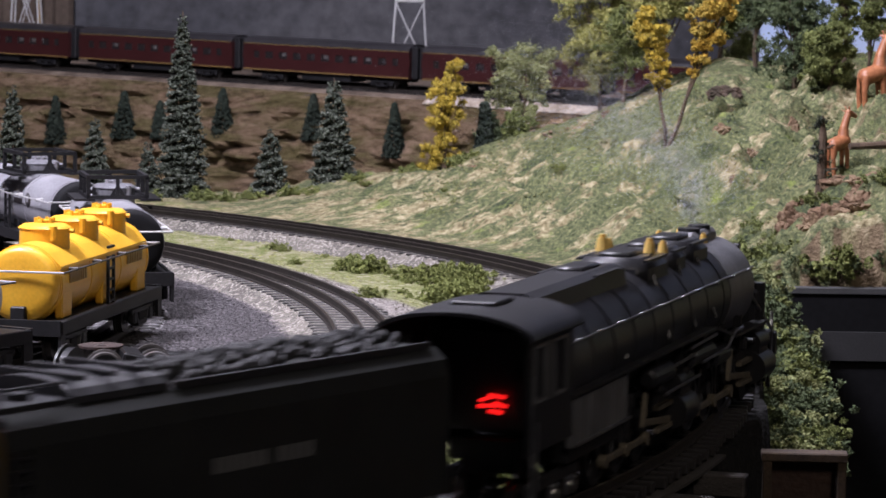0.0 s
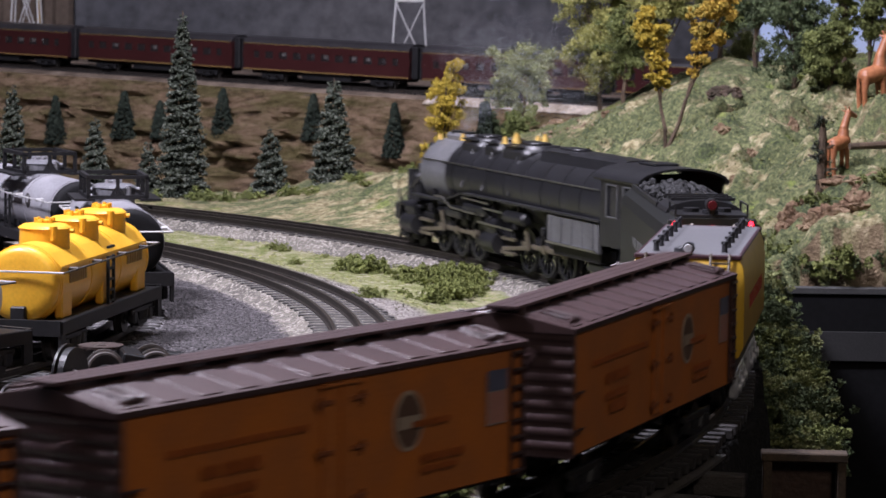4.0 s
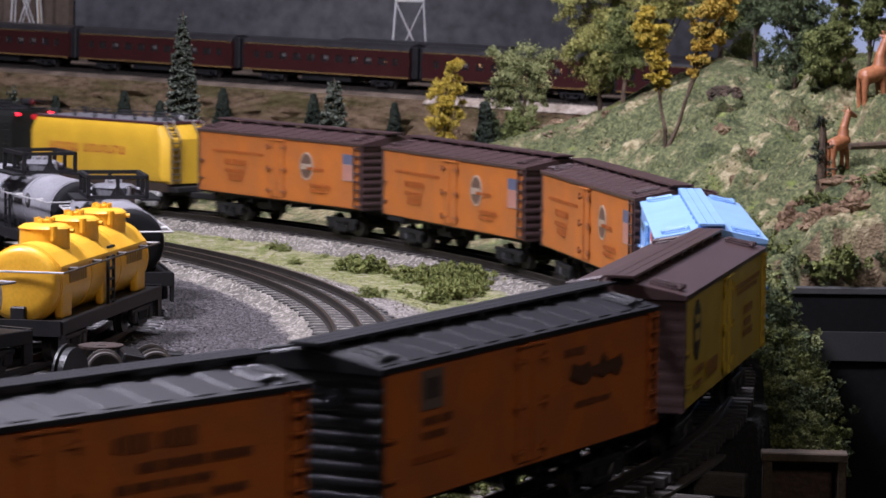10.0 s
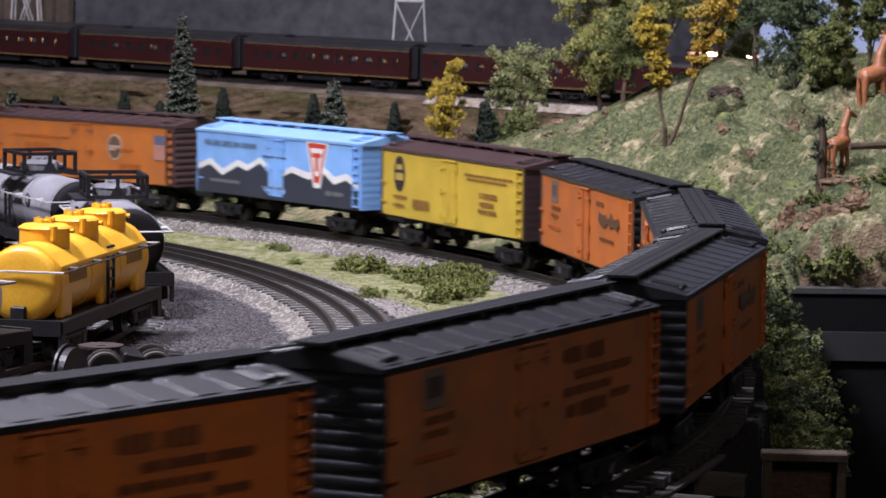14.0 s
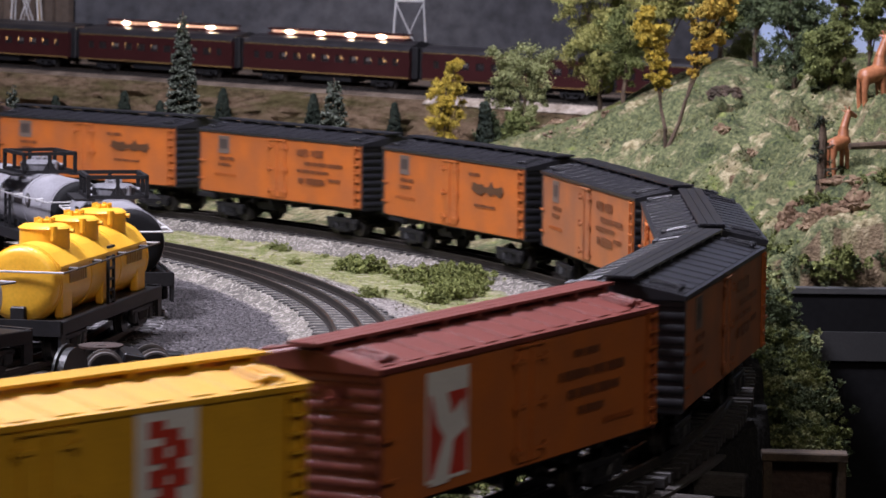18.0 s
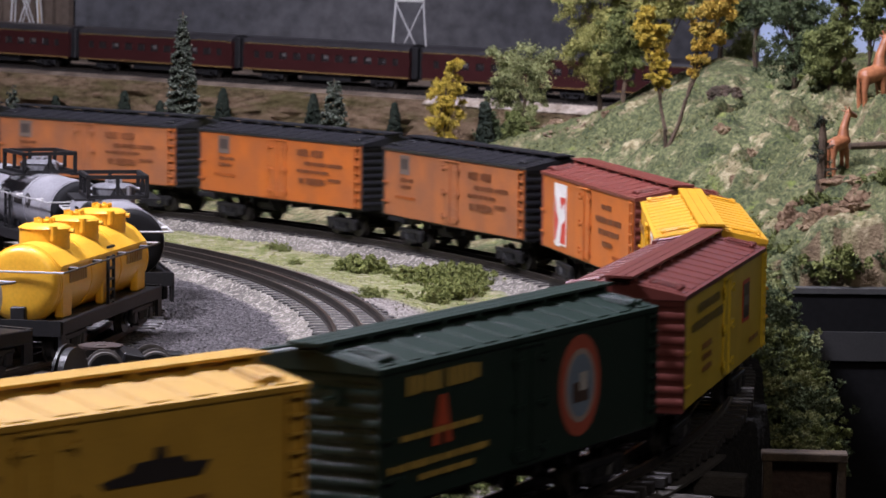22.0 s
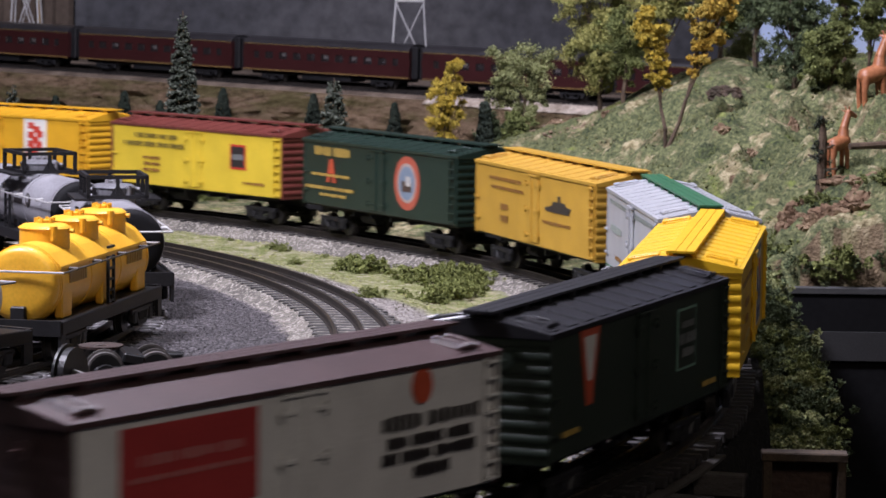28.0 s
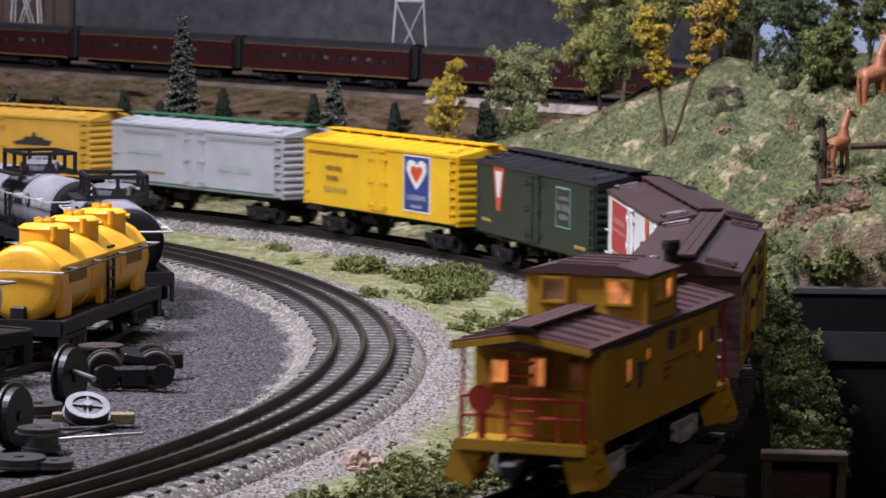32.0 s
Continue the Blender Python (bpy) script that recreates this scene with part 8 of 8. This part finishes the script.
def tank_car(name, label, s, tl, r, zc, body_mat, domes, dark_end, platform, frame_l):
    p, d = yard_line(s), yard_line(s + 0.05) - yard_line(s - 0.05)
    c = thing(name, label, "tank car", "tank cars in the yard", at=Matrix.Translation(p) @ Matrix.Rotation(math.atan2(d.y, d.x), 4, "Z"))
    dome_mat = silver_dome if dark_end else body_mat
    bm = NB()
    rod(bm, (-tl / 2, 0, zc), (tl / 2, 0, zc), r, seg=36)
    tank = smooth(part("tank", bm, body_mat, c), 35)
    for x in (-tl / 2 + 0.003, -tl / 6, tl / 6, tl / 2 - 0.003):
        part("tank_band", rod(NB(), (x - 0.0007, 0, zc), (x + 0.0007, 0, zc), r + 0.0004, seg=36), body_mat, tank)
    for sx in (-1, 1):
        e = NB()
        cap_end(e, sx * tl / 2, sx, r * 0.985, zc, 0.007)
        smooth(part("tank_end", e, dull_black if dark_end else body_mat, c, "black domed tank end" if dark_end else ""), 50)
    for i, x in enumerate(domes):
        dm = NB()
        rod(dm, (x, 0, zc + r * 0.75), (x, 0, zc + r + 0.0075), 0.0148, seg=28)
        rod(dm, (x, 0, zc + r + 0.0068), (x, 0, zc + r + 0.0088), 0.0156, 0.0125, seg=28)
        rod(dm, (x, 0, zc + r + 0.0088), (x, 0, zc + r + 0.0098), 0.0125, 0.004, seg=28)
        g = smooth(part("dome", dm, dome_mat, c), 35)
        lid = NB()
        rod(lid, (x, 0, zc + r + 0.0092), (x, 0, zc + r + 0.0112), 0.0055, seg=18)
        lid = part("dome_lid", lid, dome_mat, g)
        for j in range(6):
            a = j * math.tau / 6
            part("bolt", rod(NB(), (x + 0.0052 * math.cos(a), 0.0052 * math.sin(a), zc + r + 0.0092), (x + 0.0052 * math.cos(a), 0.0052 * math.sin(a), zc + r + 0.0125), 0.0012, seg=6), body_mat, g)
        vb = NB()
        rod(vb, (x - 0.0105, -0.0085, zc + r), (x - 0.0105, -0.0085, zc + r + 0.0085), 0.0026, seg=10)
        rod(vb, (x, -0.014, zc + r + 0.005), (x, -0.018, zc + r + 0.005), 0.0014, seg=8)
        part("valve", vb, body_mat, g)
    for sy in (-1, 1):
        if not dark_end:
            sh = NB()
            prism(sh, [(sy * r * 0.66, zc + r * 0.765), (sy * r * 0.965, zc + r * 0.46), (sy * r * 0.975, zc + r * 0.38), (sy * r * 0.7, zc + r * 0.6)], -tl / 2 + 0.003, tl / 2 - 0.003)
            part("side_ledge", sh, body_mat, c)
            for x in (-tl * 0.32, 0.0, tl * 0.32):
                lt = NB()
                for j in range(9 if x else 1):
                    box(lt, 0.0026, 0.0005, 0.0065, x + (j - 4) * 0.0037 if x else x, sy * (r + 0.0003), zc + 0.003)
                part("lettering_bar", lt, paint((0.3, 0.17, 0.03)), c, "dark lettering reduced to bars")
        hr = NB()
        for a, b in (((-tl / 2 - 0.0085, sy * (r + 0.0045), zc + 0.008), (tl / 2 + 0.0085, sy * (r + 0.0045), zc + 0.008)),):
            rod(hr, a, b, 0.0006)
        for x in (-tl * 0.4, -tl * 0.14, tl * 0.14, tl * 0.4):
            rod(hr, (x, sy * (r - 0.001), zc + 0.008), (x, sy * (r + 0.0047), zc + 0.008), 0.0011)
        part("handrail", hr, wire if dark_end else sooty_wire, c, "thin wire handrail")
        ld = NB()
        for x in (-0.0055, 0.0055):
            box(ld, 0.0016, 0.0018, zc + r * 0.4 - 0.022, x, sy * (r + 0.0025), (zc + r * 0.4 + 0.022) / 2)
        for j in range(6):
            box(ld, 0.012, 0.0016, 0.0014, 0, sy * (r + 0.0025), 0.026 + j * 0.0065)
        part("ladder", ld, black_plastic, c, "black side ladder")
        for x in (-tl * 0.42, tl * 0.42, 0.0):
            sd = NB()
            box(sd, (0.009 if dark_end else 0.018) if x else 0.012, 0.005, zc - 0.024, x, sy * (r * (0.72 if dark_end else 0.86)), (zc + 0.024) / 2, bev=0.001)
            part("saddle", sd, body_mat if not dark_end else black_plastic, c)
    for sx in (-1, 1):
        hb = NB()
        rod(hb, (sx * (tl / 2 + 0.0085), -r - 0.0045, zc + 0.008), (sx * (tl / 2 + 0.0085), r + 0.0045, zc + 0.008), 0.0006)
        part("end_handrail", hb, wire, c, "bright wire handrail")
        bx_ = NB()
        box(bx_, 0.012, 0.009, 0.009, sx * (tl / 2 + 0.004), 0.0, 0.0275, bev=0.0008)
        part("end_block", bx_, black_plastic, c)
    fr = NB()
    box(fr, frame_l, 0.05, 0.003, 0, 0, 0.0225, bev=0.0006)
    for sy in (-1, 1):
        box(fr, frame_l, 0.003, 0.008, 0, sy * 0.0265, 0.0205, bev=0.0006)
    for sx in (-1, 1):
        box(fr, 0.003, 0.054, 0.009, sx * frame_l / 2, 0, 0.0205)
        for sy in (-1, 1):
            box(fr, 0.008, 0.002, 0.014, sx * (frame_l / 2 - 0.003), sy * 0.0265, 0.0125)
    part("frame", fr, black_plastic, c, "black underframe with running boards")
    if platform:
        z0 = zc + r + 0.0005
        pl = part("dome_platform", box(box(NB(), 0.058, 0.014, 0.0016, 0, -0.0225, z0 - 0.0006), 0.058, 0.014, 0.0016, 0, 0.0225, z0 - 0.0006), black_plastic, c, "black dome platform")
        for sy in (-1, 1):
            for x in (-0.026, 0.0, 0.026):
                part("post", box(NB(), 0.0026 if x else 0.0018, 0.0026, 0.0148, x, sy * 0.02, z0 + 0.0074), black_plastic, pl)
            for z in (z0 + 0.0148, z0 + 0.001):
                part("rail_bar", box(NB(), 0.054, 0.0026, 0.0026, 0, sy * 0.02, z), black_plastic, pl)
        for sx in (-1, 1):
            for z in (z0 + 0.0148, z0 + 0.001):
                part("rail_bar", box(NB(), 0.0026, 0.0425, 0.0026, sx * 0.026, 0, z), black_plastic, pl)
            part("post", box(NB(), 0.0024, 0.0024, 0.0148, sx * 0.026, 0, z0 + 0.0074), black_plastic, pl)
            for sy in (-1, 1):
                part("gusset", prism(NB(), [(sy * 0.0015, z0 + 0.0012), (sy * 0.006, z0 + 0.0012), (sy * 0.0015, z0 + 0.008)], sx * 0.026 - 0.0008, sx * 0.026 + 0.0008), black_plastic, pl)
        for sy in (-1, 1):
            part("emblem", rod(NB(), (-0.045, sy * (r - 0.0005), zc + 0.005), (-0.045, sy * (r + 0.0005), zc + 0.005), 0.0056, seg=6), ink, c, "dark shield emblem")
            part("emblem_field", rod(NB(), (-0.045, sy * (r - 0.0005), zc + 0.0055), (-0.045, sy * (r + 0.0008), zc + 0.0055), 0.0026, seg=5), silver_tank, c)
            for j in range(5):
                part("lettering_bar", box(NB(), 0.003, 0.0006, 0.004, -0.028 + j * 0.0042, sy * (r + 0.0002), zc + 0.003), ink, c)
    for sx in (-1, 1):
        truck(c, sx * frame_l * 0.34, black_plastic)
        coupler(c, sx * frame_l / 2, sx)
    return c


def yard_s(y):
    return YR * math.asin((y - YC[1]) / YR)


S0 = yard_s(1.86)
tank_car("tank_car", "orange-yellow three-dome tank car on a black frame", S0, 0.18, 0.0228, 0.044, orange_tank, (-0.05, 0.007, 0.064), False, False, 0.205)
tank_car("tank_car", "silver single-dome tank car with black ends and platform", S0 + 0.281, 0.2, 0.023, 0.0432, silver_tank, (0.0,), True, True, 0.228)
tank_car("tank_car", "silver tank car with dome platform in the yard", S0 + 0.53, 0.2, 0.023, 0.0432, silver_tank, (0.0,), True, True, 0.228)
tank_car("tank_car", "cream white tank car on a black frame", S0 - 0.237, 0.17, 0.0228, 0.044, cream, (0.0,), False, False, 0.215)

# scrap beside the siding
scrap = thing("loose_truck", "rusty black freight truck abandoned in the cinders", "wheel truck", at=pose(-0.1765, 1.705, 0.001, 0, 0, 12))
scrap_black = mat("scrap_black_metal", (0.009, 0.009, 0.01), 0.42, 0, 0.4, 80, 700, 0.15, spec=0.35)
rust_top = mat("rusty_plate", (0.05, 0.03, 0.024), 0.7, 0.2, 0.35, 90, 500, 0.3)
shiny = mat("worn_bright_tread", (0.2, 0.19, 0.185), 0.35, 0.3, 0.25, 90, 900, 0.1)
part("bolster", box(NB(), 0.012, 0.036, 0.006, 0.004, 0, 0.0175, Matrix.Rotation(0.2, 4, "Y"), bev=0.001), scrap_black, scrap)
part("centre_plate", rod(NB(), (-0.011, 0.014, 0.0205), (-0.011, 0.014, 0.022), 0.0125, seg=24), rust_top, scrap, "rusty round plate")
for sy in (-1, 1):
    sf = NB()
    box(sf, 0.044, 0.004, 0.007, 0.004, sy * 0.019, 0.0105, bev=0.0015)
    box(sf, 0.016, 0.006, 0.013, 0.004, sy * 0.019, 0.008, bev=0.002)
    for x in (-0.0115, 0.0195):
        rod(sf, (x, sy * 0.017, 0.009), (x, sy * 0.022, 0.009), 0.0062, seg=16)
    part("side_frame", sf, scrap_black, scrap)
for x in (-0.0115, 0.0165):
    for y in (-0.0125, 0.0125):
        wb = NB()
        rod(wb, (x, y - 0.003, 0.0115), (x, y + 0.003, 0.0115), 0.0098, seg=24)
        rod(wb, (x, y - 0.003 if y > 0 else y + 0.0018, 0.0115), (x, y - 0.0018 if y > 0 else y + 0.003, 0.0115), 0.0112, seg=24)
        wh = part("wheel", wb, shiny, scrap, "dark wheel with a bright worn tread")
        for q in (-0.0032, 0.0032):
            part("wheel_face", rod(NB(), (x, y + q * 0.9, 0.0115), (x, y + q * 1.15, 0.0115), 0.0088, seg=20), scrap_black, wh)
    part("axle", rod(NB(), (x, -0.018, 0.0115), (x, 0.018, 0.0115), 0.0016, seg=8), steel, scrap)
part("motor_block", box(NB(), 0.022, 0.01, 0.009, 0.026, 0.032, 0.0105, bev=0.001), scrap_black, scrap)


def disc_wheel(x, y, z, r, t, m, rot, label, spoke=False):
    bm = NB()
    rod(bm, (0, 0, 0), (0, 0, t), r, seg=28)
    rod(bm, (0, 0, 0), (0, 0, t * 0.25), r * 1.12, seg=28)
    rod(bm, (0, 0, t), (0, 0, t * 1.15), r * 0.2, seg=12)
    ob = part("scrap_disc", bm, m)
    ob.matrix_world = pose(x, y, z, *rot)
    tagged(ob, label, "wheel", "loose wheels in the yard")
    if spoke:
        fb = NB()
        ring = []
        for rr, zz in ((r * 1.02, t * 1.02), (r * 0.7, t * 1.02), (r * 0.7, t * 1.16), (r * 1.02, t * 1.16)):
            ring.append([fb.verts.new((rr * math.cos(i * math.tau / 30), rr * math.sin(i * math.tau / 30), zz)) for i in range(30)])
        for j in range(4):
            for i in range(30):
                fb.faces.new((ring[j][i], ring[(j + 1) % 4][i], ring[(j + 1) % 4][(i + 1) % 30], ring[j][(i + 1) % 30]))
        bmesh.ops.recalc_face_normals(fb, faces=fb.faces)
        for a in (0, math.pi / 2):
            box(fb, r * 1.4, r * 0.09, t * 0.15, 0, 0, t * 1.08, Matrix.Rotation(a + 0.1, 4, "Z"))
        rod(fb, (0, 0, t), (0, 0, t * 1.35), r * 0.2, seg=14)
        part("spoked_face", fb, mat("grey_cast_wheel", (0.17, 0.17, 0.185), 0.5, 0.2), ob, "pale grey spoked face")


dull = mat("dull_grey_metal", (0.045, 0.042, 0.044), 0.5, 0.3, 0.4)
disc_wheel(-0.1805, 1.562, 0.0062, 0.0112, 0.006, scrap_black, (27, 8, 4), "spoked driving wheel leaning in the cinders", True)
disc_wheel(-0.2085, 1.59, 0.002, 0.0125, 0.0062, dull, (0, 0, 0), "dull metal wheel lying flat")
disc_wheel(-0.194, 1.482, 0.0095, 0.0105, 0.003, dull, (0, 0, 0), "thin metal wheel lying flat")
disc_wheel(-0.1925, 1.478, 0.002, 0.0085, 0.0075, dull, (0, 0, 0), "small dark wheel lying flat")
disc_wheel(-0.1965, 1.43, 0.002, 0.0125, 0.0045, dull, (0, 0, 0), "broad metal wheel lying flat")
disc_wheel(-0.18, 1.43, 0.002, 0.009, 0.003, dull, (0, 0, 0), "thin metal wheel lying flat")
disc_wheel(-0.211, 1.5, 0.015, 0.0145, 0.006, scrap_black, (90, 0, 70), "black driving wheel standing on edge")
disc_wheel(-0.2, 1.635, 0.0165, 0.0155, 0.006, scrap_black, (90, 0, 70), "large black driving wheel standing on edge")
for a, b, r, m in (((-0.189, 1.504, 0.003), (-0.148, 1.527, 0.003), 0.0008, steel), ((-0.192, 1.509, 0.003), (-0.166, 1.554, 0.003), 0.0008, dull), ((-0.2, 1.535, 0.003), (-0.172, 1.543, 0.003), 0.001, dull), ((-0.198, 1.632, 0.02), (-0.183, 1.62, 0.017), 0.0016, steel)):
    tagged(part("metal_rod", rod(NB(), a, b, r, seg=8), m), "thin loose metal rod in the cinders", "rod", "loose rods")
tagged(part("plank", box(NB(), 0.042, 0.008, 0.0055, -0.178, 1.572, 0.0035, Matrix.Rotation(0.06, 4, "Z"), bev=0.0004), mat("weathered_plank", (0.26, 0.21, 0.12), 0.8, 0, 0.3, 60, 500, 0.3)), "weathered pale plank under the wheel", "plank")


lay_stones()


# ---- smoke of the locomotive, thin drifting wisps of fine droplets ----
def smoke():
    droplet = mat("pale_smoke_droplets", (0.55, 0.58, 0.64), 1.0, 0, 0.1, 40, 300, 0.0, spec=0.0)
    s = thing("smoke_plume", "thin bluish grey smoke trailing from the locomotive's stack", "smoke", kind="stuff")
    r = np.random.default_rng(77)
    for k in range(6):
        n = 6500
        d = r.uniform(0, 1, n) ** 0.85 * (0.17 + 0.03 * k)
        bend = 0.012 * np.sin(d * (38 + 7 * k) + 2.1 * k) * smoothstep(0.0, 0.06, d)
        rise = (0.022 + 0.008 * k) * (1 - np.exp(-d / 0.035)) + 0.12 * d
        width = 0.003 + 0.075 * d
        x = 0.152 - d * (1.05 - 0.06 * k) + r.normal(size=n) * width
        y = bend + 0.012 * (k - 2.5) * smoothstep(0.0, 0.08, d) + r.normal(size=n) * width
        z = 0.099 + rise + 0.35 * bend + r.normal(size=n) * width * 0.8
        keep = z > 0.098
        pts = np.stack([x, y, z], 1)[keep]
        wisp = new("wisp", bits("wisp", pts, r.uniform(0.00006, 0.00012, len(pts)), r, droplet, shape=TETRA))
        wisp.parent = s
    RIDES.append((s, 0.652, 0.26))


smoke()


# ---- what moves ----
def motions():
    for ob, off, base in RIDES:
        rows = []
        for i in range(65):
            t = i * 0.5
            rows.append((t, on_line(head(t) + off, base)))
        walk(ob, rows)
    # driving wheels roll, their rods swing on the crank pins
    for ob, x, y, sy in TURNS:
        rows = []
        for i in range(321):
            w = math.degrees(head(i * 0.1) / DRIVER)
            rows.append((i * 0.1, pose(x, y, DRIVER, 0, w, 0) @ pose(0, 0, 0, 0, 0, 0 if sy > 0 else 180)))
        walk(ob, rows)
    for ob, x, y in RODS:
        rows = []
        for i in range(641):
            w = head(i * 0.05) / DRIVER
            rows.append((i * 0.05, pose(x - 0.006 * math.sin(w), y, DRIVER - 0.006 * math.cos(w))))
        walk(ob, rows)
    for ob, off in FAR_RIDES:
        walk(ob, [(t, far_pose(max(-3.9, -0.35 - 0.29 * (t - 17)) + off, -0.12)) for t in range(0, 33)])


motions()
